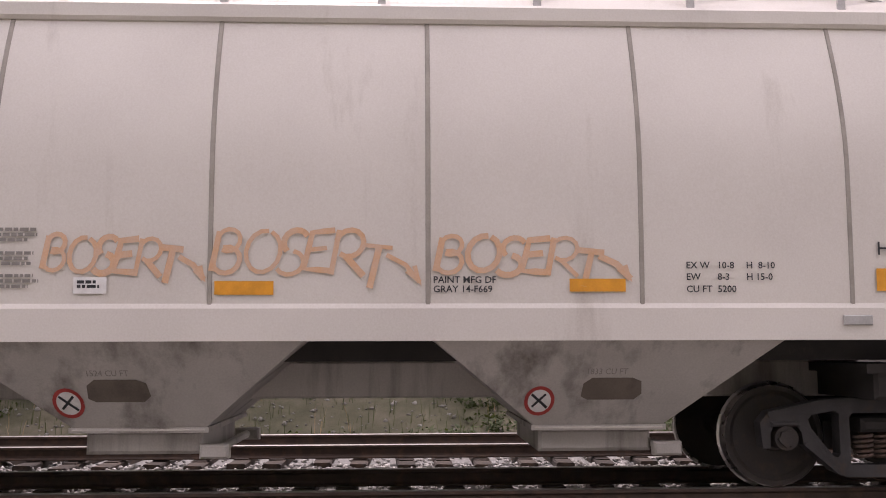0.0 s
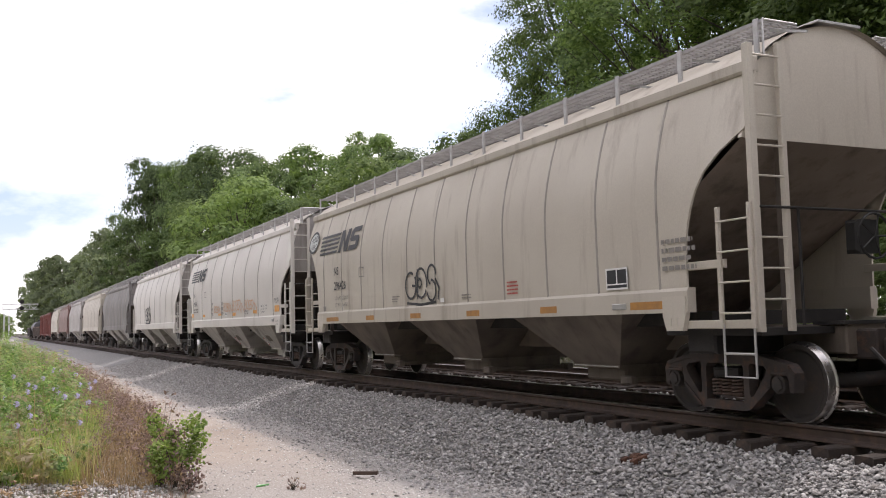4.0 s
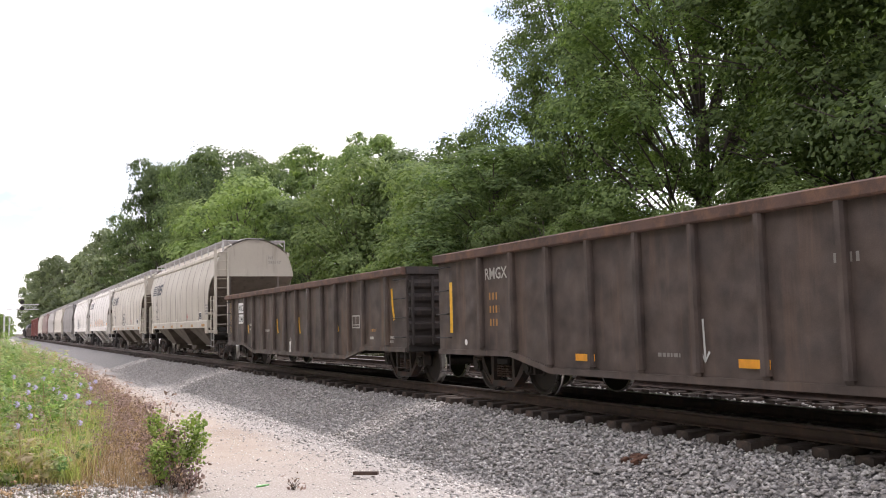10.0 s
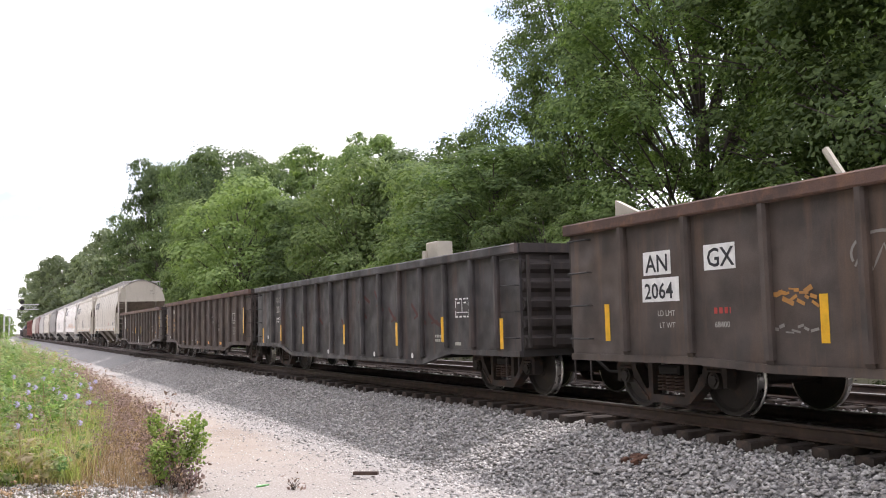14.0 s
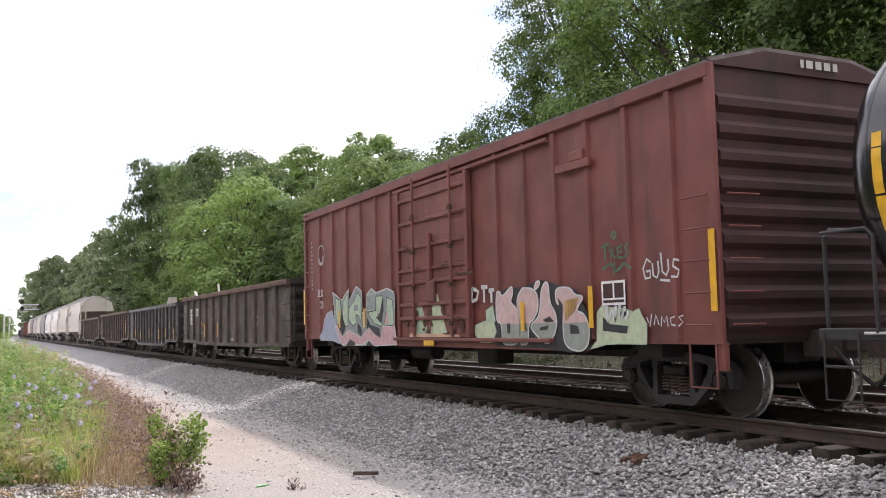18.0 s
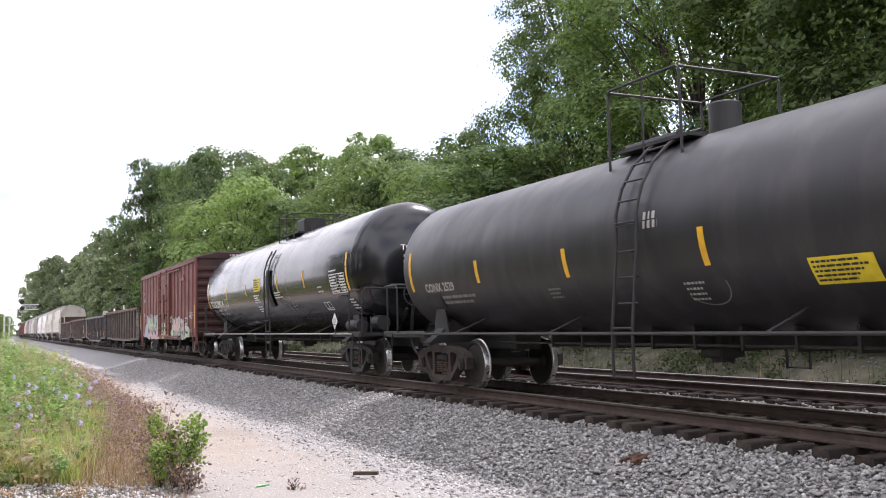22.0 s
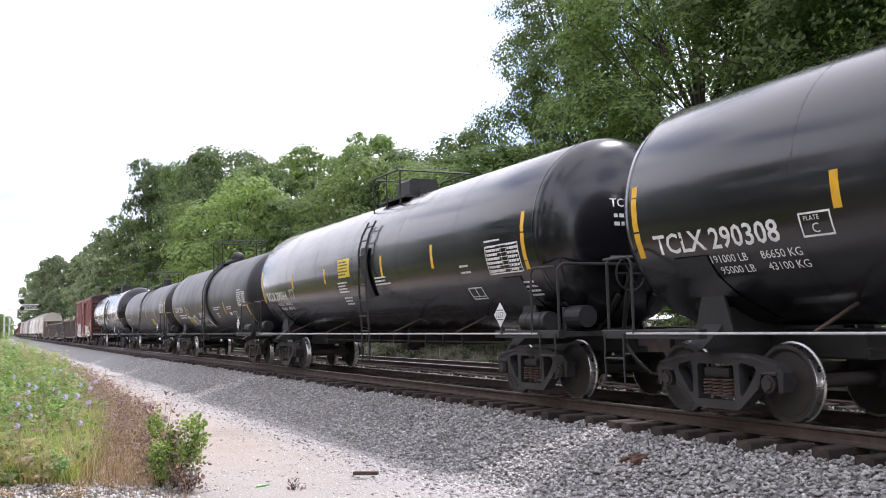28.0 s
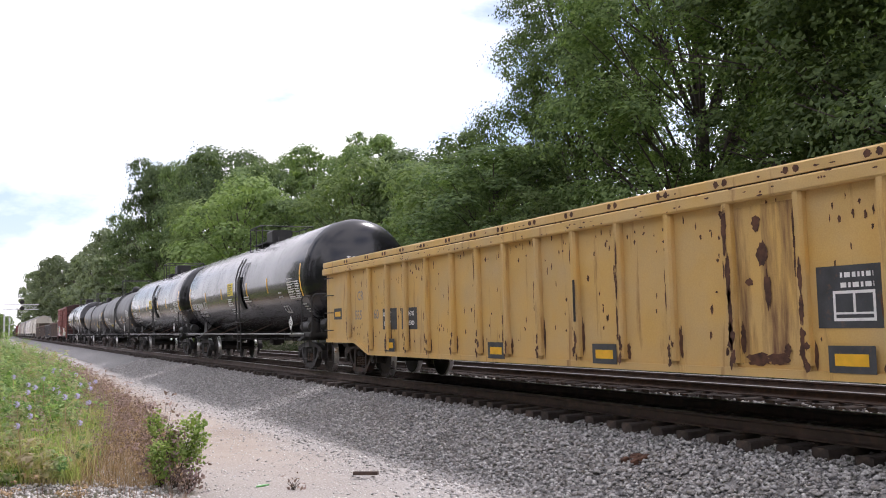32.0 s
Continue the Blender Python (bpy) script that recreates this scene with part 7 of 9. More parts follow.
for y, z in ((9.36, 1.40), (6.0, 0.68), (1.37, 0.64), (-1.68, 0.64), (-5.76, 0.66)):
    panel(gon_yellow, on_wall(y, z, -1.592 if z < 0.7 else -1.549), 0.56, 0.27, PANEL_GREY, "reflector_plate", "grey plate with a yellow reflector")
    panel(gon_yellow, on_wall(y - 0.08, z + 0.07, -1.597 if z < 0.7 else -1.554), 0.40, 0.12, YELLOW, "reflector")
rnd = random.Random(9)
g = Geo().prism([(-1.60, 2.68), (-1.50, 2.68), (-1.50, 2.70), (-1.60, 2.70)], -9.9, 9.9, "y")
part("rim_gap", g, UNDER, gon_yellow, "dark gap under the rim")
g = Geo().prism([(-1.635, 2.70), (-1.50, 2.70), (-1.50, 2.83), (-1.62, 2.83), (-1.635, 2.81)], -9.92, 9.92, "y")
part("rim_angle", g, GON_YELLOW, gon_yellow)


def ragged(car, at, w, h, mat, seed, rough=0.5, n=26, name="rust_patch", label=""):
    """A patch with a torn outline: w along, h up."""
    r2 = random.Random(seed)
    pts = [(w / 2 + w / 2 * math.cos(a) * r2.uniform(1 - rough, 1.0), h / 2 + h / 2 * math.sin(a) * r2.uniform(1 - rough, 1.0)) for a in np.linspace(0, 2 * math.pi * (1 - 1 / n), n)]
    g = Geo()
    g.add([at(*p) for p in pts] + [at(w / 2, h / 2)], [(i, (i + 1) % n, n) for i in range(n)])
    return part(name, g, mat, car, label)


posts = [8.2, 6.83, 5.8, 4.83, 3.8, 2.69, 1.69, 0.72, -0.29, -1.31, -2.36, -3.4, -4.43, -5.48, -6.5, -7.55, -8.65]
for k, y in enumerate(posts):
    low = 0.66 if abs(y) < 7 else 0.92
    # rust creeps up from the foot of each post, runs down its edge, and spots the sheet
    for j in range(5):
        ragged(gon_yellow, on_wall(y + rnd.uniform(-0.02, 0.07), low - 0.03 + 0.08 * j, -1.6445 - 0.0006 * j), rnd.uniform(0.05, 0.11), rnd.uniform(0.10, 0.20), RUST, 200 + 10 * k + j, 0.65, 14, "rust_spot")
    ragged(gon_yellow, on_wall(y - 0.055, low, -1.549), rnd.uniform(0.05, 0.10), rnd.uniform(0.3, 0.7), RUST, 400 + k, 0.5, 22)
    for j in range(rnd.randint(1, 3)):
        ragged(gon_yellow, on_wall(y + 0.055, rnd.uniform(1.1, 2.2), -1.6445), rnd.uniform(0.02, 0.045), rnd.uniform(0.12, 0.5), RUST, 430 + 10 * k + j, 0.6, 18)
    for j in range(15):
        z = rnd.choice((rnd.uniform(0.85, 2.4), rnd.uniform(2.1, 2.45)))
        ragged(gon_yellow, on_wall(y - rnd.uniform(0.12, 0.95), z, -1.5485), rnd.uniform(0.02, 0.075), rnd.uniform(0.03, 0.17), RUST, 620 + 20 * k + j, 0.7, 10, "rust_spot")
    for j in range(8):
        ragged(gon_yellow, on_wall(y - rnd.uniform(0.0, 1.0), rnd.choice((2.53, 2.56, 2.60, 2.66, 2.73)), -1.658 if j % 2 else -1.66), rnd.uniform(0.02, 0.12), rnd.uniform(0.012, 0.04), RUST, 1000 + 10 * k + j, 0.6, 12, "rust_spot")
    for d in (0.02, 0.16):
        ragged(gon_yellow, on_wall(y + d, 2.71, -1.6375), 0.10, 0.10, RUST, 1200 + 4 * k + int(d * 20), 0.35, 16)
for y, z, w, h, sd in ((-4.40, 0.75, 0.10, 1.68, 901), (-4.43, 0.80, 0.08, 1.1, 902), (-5.44, 0.72, 0.08, 1.05, 904), (-2.33, 0.95, 0.05, 1.3, 905)):
    for j in range(3):
        ragged(gon_yellow, on_wall(y + rnd.uniform(-0.02, 0.02), z + h * j / 3, -1.646 - 0.001 * j), w, h * 0.42, RUST, sd * 3 + j, 0.5, 34)
# the bay where rust has eaten the paint
panel(gon_yellow, on_wall(-4.50, 0.72, -1.552), 0.92, 1.74, RUST_WASH, "rust_wash", "rust bleeding through worn paint")
ragged(gon_yellow, on_wall(-4.80, 1.74, -1.557), 0.20, 0.34, RUST, 33, 0.45, 24)
ragged(gon_yellow, on_wall(-4.90, 1.25, -1.557), 0.12, 0.55, RUST, 34, 0.5, 24)
ragged(gon_yellow, on_wall(-4.62, 1.55, -1.557), 0.14, 0.12, RUST, 35, 0.5, 18)
ragged(gon_yellow, on_wall(-4.75, 2.15, -1.557), 0.16, 0.22, RUST, 36, 0.5, 18)
for j, (y, z, w, h) in enumerate(((-4.56, 0.68, 0.45, 0.18), (-4.85, 0.70, 0.44, 0.16), (-4.52, 0.74, 0.10, 0.5), (-5.15, 0.80, 0.12, 0.16))):
    ragged(gon_yellow, on_wall(y, z, -1.558 - 0.002 * j), w, h, RUST, 40 + j, 0.45, 28)
panel(gon_yellow, on_wall(-1.32, 1.22, -1.648), 0.06, 0.6, UNDER, "tar_streak")
ragged(gon_yellow, on_wall(-1.18, 0.88, -1.549), 0.16, 0.18, OFFWHITE, 50, 0.4, 20, "paint_dab")

# boxcar
BW = -1.620


def painted(shape, mat, layer, edge=None, width=0.03, name="painted_letterform", car=boxcar, label=""):
    """A sprayed shape on the near side, its corners as (along, up), with an outline."""
    x = BW - 0.003 * layer
    g = Geo()
    g.add([(x, y, z) for y, z in shape], [tuple(range(len(shape)))])
    o = part(name, g, mat, car, label)
    if edge:
        g = Geo()
        ribbon(g, [(-y, z) for y, z in shape + shape[:1]], width, lambda u, v: (x - 0.0015, -u, v))
        part("sprayed_outline", g, edge, o)
    return o


def stroke(pts, w, mat, layer, car=boxcar):
    g = Geo()
    ribbon(g, [(-y, z) for y, z in pts], w, lambda u, v: (BW - 0.003 * layer, -u, v))
    return part("painted_stroke", g, mat, car)


def above(shape, z0, sign):
    """The part of a shape over (sign 1) or under (sign -1) the height z0."""
    out = []
    for (ya, za), (yb, zb) in zip(shape, shape[1:] + shape[:1]):
        ia, ib = sign * (za - z0) >= 0, sign * (zb - z0) >= 0
        if ia:
            out.append((ya, za))
        if ia != ib:
            k = (z0 - za) / (zb - za)
            out.append((ya + (yb - ya) * k, z0))
    return out


def rounded(shape):
    """The shape with its corners cut twice, as a swept spray line has them."""
    for _ in range(2):
        out = []
        for (ya, za), (yb, zb) in zip(shape, shape[1:] + shape[:1]):
            out += [(ya * 0.78 + yb * 0.22, za * 0.78 + zb * 0.22), (ya * 0.22 + yb * 0.78, za * 0.22 + zb * 0.78)]
        shape = out
    return shape


def two_tone(shape, z0, layer):
    """A rounded sprayed letter: pale pink above z0, grey-green below, with a white line round it."""
    shape = rounded(shape)
    for sign, mat in ((1, SPRAY_ROSE), (-1, SPRAY_SAGE)):
        half = above(shape, z0, sign)
        if len(half) > 2:
            painted(half, mat, layer)
    g = Geo()
    ribbon(g, [(-y, z) for y, z in shape + shape[:1]], 0.025, lambda u, v: (BW - 0.003 * layer - 0.002, -u, v))
    part("sprayed_outline", g, SPRAY_WHITE, boxcar)


# first piece: jagged mint letters with silver edges over pink
painted([(6.7, 0.96), (6.44, 1.14), (6.3, 1.41), (6.09, 1.56), (5.69, 1.63), (5.42, 1.25), (5.28, 1.09), (5.09, 0.8), (5.66, 0.89), (6.62, 0.89)], SPRAY_BLUE, 0, OFFWHITE, 0.02)
painted([(5.63, 2.07), (4.96, 1.85), (4.47, 2.11), (4.48, 1.81), (3.97, 2.14), (3.63, 2.01), (3.6, 1.51), (3.35, 1.61), (3.3, 1.92), (3.02, 2.05), (2.75, 1.94), (2.11, 2.01), (1.74, 1.92), (1.69, 1.78), (1.75, 1.26), (1.61, 0.83), (4.99, 0.78), (5.36, 1.09), (5.49, 1.34), (5.52, 1.7)], SPRAY_GREY, 1, SPRAY_WHITE, 0.025, name="painted_ground", label="silver sprayed ground of a painted piece")
painted([(5.49, 1.23), (5.28, 1.24), (4.94, 0.98), (4.5, 1.14), (3.7, 0.96), (3.19, 1.2), (2.89, 1.06), (2.5, 0.96), (2.39, 1.22), (1.75, 1.21), (1.63, 0.83), (2.9, 0.79), (3.2, 0.92), (3.65, 0.8), (4.06, 0.8), (4.48, 0.91), (4.75, 0.78), (4.99, 0.79)], SPRAY_PINK, 2, SPRAY_WHITE, 0.02)
painted([(5.41, 1.92), (5.06, 1.86), (5.01, 1.6), (4.93, 1.24), (5.27, 1.26), (5.37, 1.49)], SPRAY_MINT, 3, SPRAY_DARK, 0.018)
painted([(4.86, 1.82), (4.51, 2.02), (4.56, 1.23), (4.91, 1.24)], SPRAY_MINT, 3, SPRAY_DARK, 0.018)
painted([(4.44, 1.65), (4.05, 1.85), (3.92, 1.99), (3.66, 1.89), (3.67, 1.32), (3.84, 1.46), (4.01, 1.49), (4.02, 1.4), (3.94, 1.31), (4.21, 1.24), (4.46, 1.35), (4.48, 1.5)], SPRAY_MINT, 3, SPRAY_DARK, 0.018)
painted([(3.24, 1.53), (2.75, 1.56), (2.73, 1.87), (2.35, 1.86), (2.46, 1.5), (2.66, 1.46), (2.39, 1.28), (2.44, 1.21), (2.87, 1.28), (3.17, 1.46)], SPRAY_MINT, 3, SPRAY_DARK, 0.018)
painted([(2.12, 1.83), (1.82, 1.75), (1.76, 1.38), (1.75, 1.22), (2.3, 1.24), (2.16, 1.55)], SPRAY_MINT, 3, SPRAY_DARK, 0.018)
painted([(4.94, 1.52), (4.71, 1.21), (4.94, 1.0), (5.26, 1.23)], SPRAY_DARK, 4, None, 0)
painted([(3.89, 1.3), (3.67, 1.19), (3.67, 0.98), (3.91, 1.09)], SPRAY_DARK, 4, None, 0)
painted([(3.27, 1.41), (3.08, 1.25), (2.58, 1.18), (2.51, 0.96), (2.89, 1.06), (3.19, 1.2), (3.34, 1.13)], SPRAY_DARK, 4, None, 0)
painted([(2.35, 1.84), (2.31, 1.56), (2.47, 1.28), (2.75, 1.41), (2.55, 1.45)], SPRAY_DARK, 4, None, 0)
painted([(4.69, 0.78), (4.42, 0.93), (4.11, 0.86), (4.07, 0.79)], SPRAY_DARK, 4, None, 0)
painted([(3.39, 0.79), (3.21, 0.9), (2.95, 0.79)], SPRAY_DARK, 4, None, 0)
painted([(4.12, 1.72), (3.85, 1.73), (3.85, 1.57), (4.12, 1.57)], SPRAY_GREY, 5, SPRAY_LEMON, 0.015)
painted([(3.29, 1.91), (2.75, 1.93), (2.78, 1.57), (3.28, 1.57)], SPRAY_GREY, 5, SPRAY_LEMON, 0.015)
painted([(2.25, 1.29), (2.11, 1.58), (2.04, 1.24)], SPRAY_PINK, 5, None, 0)
# second piece: rounded letters, pale pink above and grey-green below, mint ends
painted([(-2.58, 1.71), (-3.0, 1.79), (-3.45, 1.78), (-4.03, 1.87), (-4.37, 1.8), (-4.46, 1.78), (-4.98, 1.68), (-5.35, 1.18), (-5.28, 0.83), (-4.8, 0.78), (-4.05, 0.83), (-2.61, 0.84), (-2.52, 1.12)], SPRAY_DARK, 0, None, 0, name="painted_ground", label="dark sprayed ground of a painted piece")
painted([(-1.86, 1.19), (-2.24, 1.26), (-2.52, 1.26), (-2.61, 1.09), (-2.45, 0.91), (-2.04, 0.91), (-1.85, 1.04)], SPRAY_LEMON, 1, SPRAY_MINT, 0.025)
painted([(-2.25, 1.44), (-2.51, 1.53), (-2.59, 1.25), (-2.27, 1.26)], SPRAY_MINT, 1, None, 0)
two_tone([(-2.64, 1.74), (-2.76, 1.75), (-2.85, 1.65), (-3.05, 1.76), (-3.18, 1.82), (-3.2, 1.68), (-3.1, 1.56), (-3.31, 1.45), (-3.39, 1.24), (-3.35, 0.91), (-3.14, 0.87), (-2.8, 0.88), (-2.81, 1.22), (-2.62, 1.25)], 1.21, 3)
two_tone([(-3.33, 1.63), (-3.48, 1.76), (-3.55, 1.77), (-3.84, 1.74), (-3.96, 1.62), (-3.95, 1.41), (-3.8, 1.26), (-3.66, 1.21), (-3.63, 0.9), (-3.52, 0.88), (-3.35, 0.88), (-3.4, 1.27), (-3.31, 1.46)], 1.21, 3)
two_tone([(-4.04, 1.69), (-4.15, 1.83), (-4.27, 1.81), (-4.28, 1.52), (-4.45, 1.34), (-4.47, 1.22), (-4.41, 1.05), (-4.23, 0.9), (-4.05, 0.93), (-3.79, 1.08), (-3.7, 1.18), (-3.94, 1.29), (-4.01, 1.44)], 1.21, 3)
two_tone([(-4.45, 1.73), (-4.84, 1.72), (-4.96, 1.6), (-5.2, 1.58), (-4.96, 1.38), (-5.19, 1.33), (-5.3, 1.13), (-5.26, 0.9), (-5.1, 0.8), (-4.8, 0.82), (-4.62, 0.94), (-4.64, 1.45), (-4.45, 1.5)], 1.21, 3)
two_tone([(-3.85, 1.77), (-3.94, 1.86), (-4.03, 1.84), (-4.0, 1.78), (-3.88, 1.72)], 1.21, 3)
painted([(-2.98, 1.21), (-3.09, 1.22), (-3.09, 1.07), (-3.0, 1.05)], SPRAY_DARK, 5, None, 0)
painted([(-4.08, 1.26), (-4.28, 1.31), (-4.4, 1.23), (-4.16, 1.22)], SPRAY_DARK, 5, None, 0)
painted([(-3.98, 1.14), (-4.25, 1.18), (-4.2, 1.11), (-4.0, 1.1)], SPRAY_DARK, 5, None, 0)
painted([(-4.81, 1.19), (-5.02, 1.16), (-5.05, 1.05), (-4.82, 1.05)], SPRAY_DARK, 5, None, 0)
painted([(-4.53, 1.58), (-4.64, 1.47), (-4.63, 1.25), (-4.54, 1.34)], SPRAY_DARK, 5, None, 0)
painted([(-4.69, 1.53), (-5.04, 1.56), (-4.96, 1.39), (-4.69, 1.23)], RUST_WASH, 5, None, 0)
painted([(-5.49, 1.34), (-5.61, 1.43), (-5.78, 1.4), (-6.1, 1.38), (-6.28, 1.33), (-6.41, 1.37), (-6.47, 1.27), (-6.56, 1.17), (-6.54, 0.92), (-5.94, 0.92), (-5.68, 0.91), (-5.3, 0.84), (-5.46, 0.95)], SPRAY_LEMON, 2, SPRAY_MINT, 0.02)
painted([(-5.62, 1.28), (-5.77, 1.18), (-6.18, 1.15), (-6.14, 1.05), (-5.61, 1.09)], SPRAY_DARK, 3, None, 0)
stroke([(-5.72, 1.42), (-5.73, 1.22), (-5.84, 1.37), (-5.9, 1.22), (-5.93, 1.42)], 0.06, SPRAY_WHITE, 5)
stroke([(-6.01, 1.43), (-6.03, 1.23)], 0.06, SPRAY_WHITE, 5)
stroke([(-6.12, 1.41), (-6.13, 1.24)], 0.06, SPRAY_WHITE, 5)
stroke([(-6.02, 1.31), (-6.22, 1.32)], 0.06, SPRAY_WHITE, 5)
stroke([(-1.79, 1.84), (-1.79, 1.61), (-1.96, 1.64), (-2.03, 1.77), (-1.79, 1.84)], 0.07, SPRAY_WHITE, 5)
stroke([(-2.13, 1.84), (-2.36, 1.84)], 0.07, SPRAY_WHITE, 5)
stroke([(-2.23, 1.83), (-2.23, 1.58)], 0.07, SPRAY_WHITE, 5)
stroke([(-2.4, 1.77), (-2.59, 1.78)], 0.07, SPRAY_WHITE, 5)
stroke([(-2.49, 1.78), (-2.49, 1.57)], 0.07, SPRAY_WHITE, 5)
# worn remains of a piece on the door
for shape, mat in (([(0.55, 1.0), (0.5, 1.62), (0.3, 1.66), (0.05, 1.2), (0.0, 1.0)], SPRAY_MINT), ([(-0.1, 1.0), (-0.25, 1.75), (-0.45, 1.8), (-0.75, 1.2), (-0.85, 1.0)], SPRAY_LEMON), ([(0.9, 0.99), (0.85, 1.06), (-1.3, 1.04), (-1.35, 0.99)], SPRAY_ORANGE)):
    g = Geo()
    g.add([(-1.661 - (0.003 if mat is SPRAY_ORANGE else 0.0), y, z) for y, z in shape], [tuple(range(len(shape)))])
    part("worn_paint", g, mat, boxcar)
g = Geo()
for pts in ([(0.16, 0.25), (0.08, 0.30), (0.0, 0.18), (0.04, 0.05), (0.14, 0.06), (0.14, 0.15), (0.06, 0.14)], [(0.19, 0.24), (0.20, 0.08), (0.27, 0.05), (0.31, 0.12), (0.30, 0.26)], [(0.36, 0.36), (0.38, 0.12), (0.45, 0.07), (0.50, 0.14), (0.49, 0.27)],
            [(0.70, 0.24), (0.60, 0.26), (0.58, 0.18), (0.69, 0.12), (0.66, 0.04), (0.54, 0.05)], [(0.33, 0.02), (0.52, 0.0)]):
    ribbon(g, pts, 0.03, on_wall(-6.52, 1.70, BW))
part("spray_tag", g, SPRAY_WHITE, boxcar, "white looping spray tag")
g = Geo()
for pts in ([(0.0, 0.12), (0.06, 0.0), (0.10, 0.16)], [(0.14, 0.02), (0.18, 0.14), (0.24, 0.02)], [(0.28, 0.0), (0.29, 0.13), (0.34, 0.05), (0.39, 0.13), (0.41, 0.0)], [(0.54, 0.12), (0.46, 0.10), (0.47, 0.02), (0.55, 0.01)], [(0.70, 0.13), (0.61, 0.11), (0.69, 0.05), (0.60, 0.0)]):
    ribbon(g, pts, 0.02, on_wall(-6.58, 1.14, BW - 0.02))
part("spray_tag", g, SPRAY_WHITE, boxcar, "small white spray tag")
g = Geo()
for pts in ([(0.0, 0.36), (0.18, 0.40)], [(0.10, 0.38), (0.08, 0.18)], [(0.20, 0.36), (0.22, 0.20), (0.30, 0.36), (0.21, 0.29), (0.32, 0.20)], [(0.48, 0.36), (0.37, 0.33), (0.38, 0.20), (0.49, 0.20)], [(0.40, 0.28), (0.47, 0.28)], [(0.60, 0.38), (0.53, 0.32), (0.60, 0.26), (0.53, 0.19)],
            [(0.02, 0.06), (0.2, 0.14), (0.34, 0.02), (0.5, 0.12), (0.66, 0.04)], [(0.24, 0.52), (0.30, 0.56), (0.36, 0.50), (0.30, 0.46), (0.24, 0.52)], [(0.30, 0.16), (0.28, -0.02)]):
    ribbon(g, pts, 0.035, on_wall(-5.62, 1.86, BW))
part("spray_tag", g, SPRAY_GREEN, boxcar, "green spray tag of thin strokes")
for y, z, h in ((7.83, 1.3, 0.92), (5.05, 1.2, 0.42), (3.4, 1.2, 0.42), (-3.52, 1.1, 0.45), (-5.38, 1.13, 0.58), (-7.84, 1.31, 0.95)):
    panel(boxcar, on_wall(y + 0.05, z, -1.662), 0.11, h, YELLOW, "reflective_strip", "yellow reflective strip")
panel(boxcar, on_wall(0.12, 0.83, -1.705), 0.45, 0.1, YELLOW, "reflective_strip")
panel(boxcar, on_wall(-5.62, 1.43, BW - 0.012), 0.53, 0.33, BOX_END, "stencil_panel", "dark stencil panel with a white frame")
outline(boxcar, on_wall(-5.62, 1.43, BW - 0.016), 0.53, 0.33, 0.035, WHITE)
lettering(boxcar, "SLR", WHITE, on_wall(6.80, 1.99, BW), 0.27)
for words, y in (("20", 6.62), ("43", 5.62)):
    lettering(boxcar, words, WHITE, on_wall(y, 1.70, BW), 0.27)
bars(boxcar, on_wall(7.3, 3.4, BW), 12, 0.1, 0.05, 0.11, OFFWHITE, seed=89)
g = Geo()
ribbon(g, arc((0, 0), 0.25, 0, 360, 24), 0.035, on_wall(6.5, 3.05, BW))
ribbon(g, arc((0.0, -0.08), 0.13, 180, 380, 12), 0.05, on_wall(6.5, 3.05, BW))
part("emblem_ring", g, OFFWHITE, boxcar, "worn white ring emblem")
g = Geo().box(-1.66, -1.60, -5.45, -4.58, 3.40, 3.52, 0.01)
g.box(-1.66, -1.60, -5.3, -4.95, 3.52, 3.66, 0.01)
part("route_card_board", g, BOX_RED, boxcar)
bars(boxcar, lambda u, v: (-0.2 + u, -7.945, 4.28 + v), 1, 0.9, 0.1, 0.1, OFFWHITE, "car_number", 90)

# rust on the boxcar's door and along its sill
rnd = random.Random(77)
for k in range(26):
    y, z = rnd.uniform(-1.6, 1.1), rnd.choice((1.05, 1.32, 1.6, 2.03, 2.28, 2.73, 3.22))
    ragged(boxcar, on_wall(y, z + rnd.uniform(-0.03, 0.05), -1.703 - 0.0012 * k), rnd.uniform(0.15, 0.6), rnd.uniform(0.03, 0.09), RUST, 700 + k, 0.6, 16)
for k in range(12):
    y, z = rnd.uniform(-1.6, 1.2), rnd.uniform(1.0, 1.5)
    ragged(boxcar, on_wall(y, z, -1.668 - 0.0015 * k), rnd.uniform(0.1, 0.3), rnd.uniform(0.1, 0.3), RUST, 740 + k, 0.6, 16)


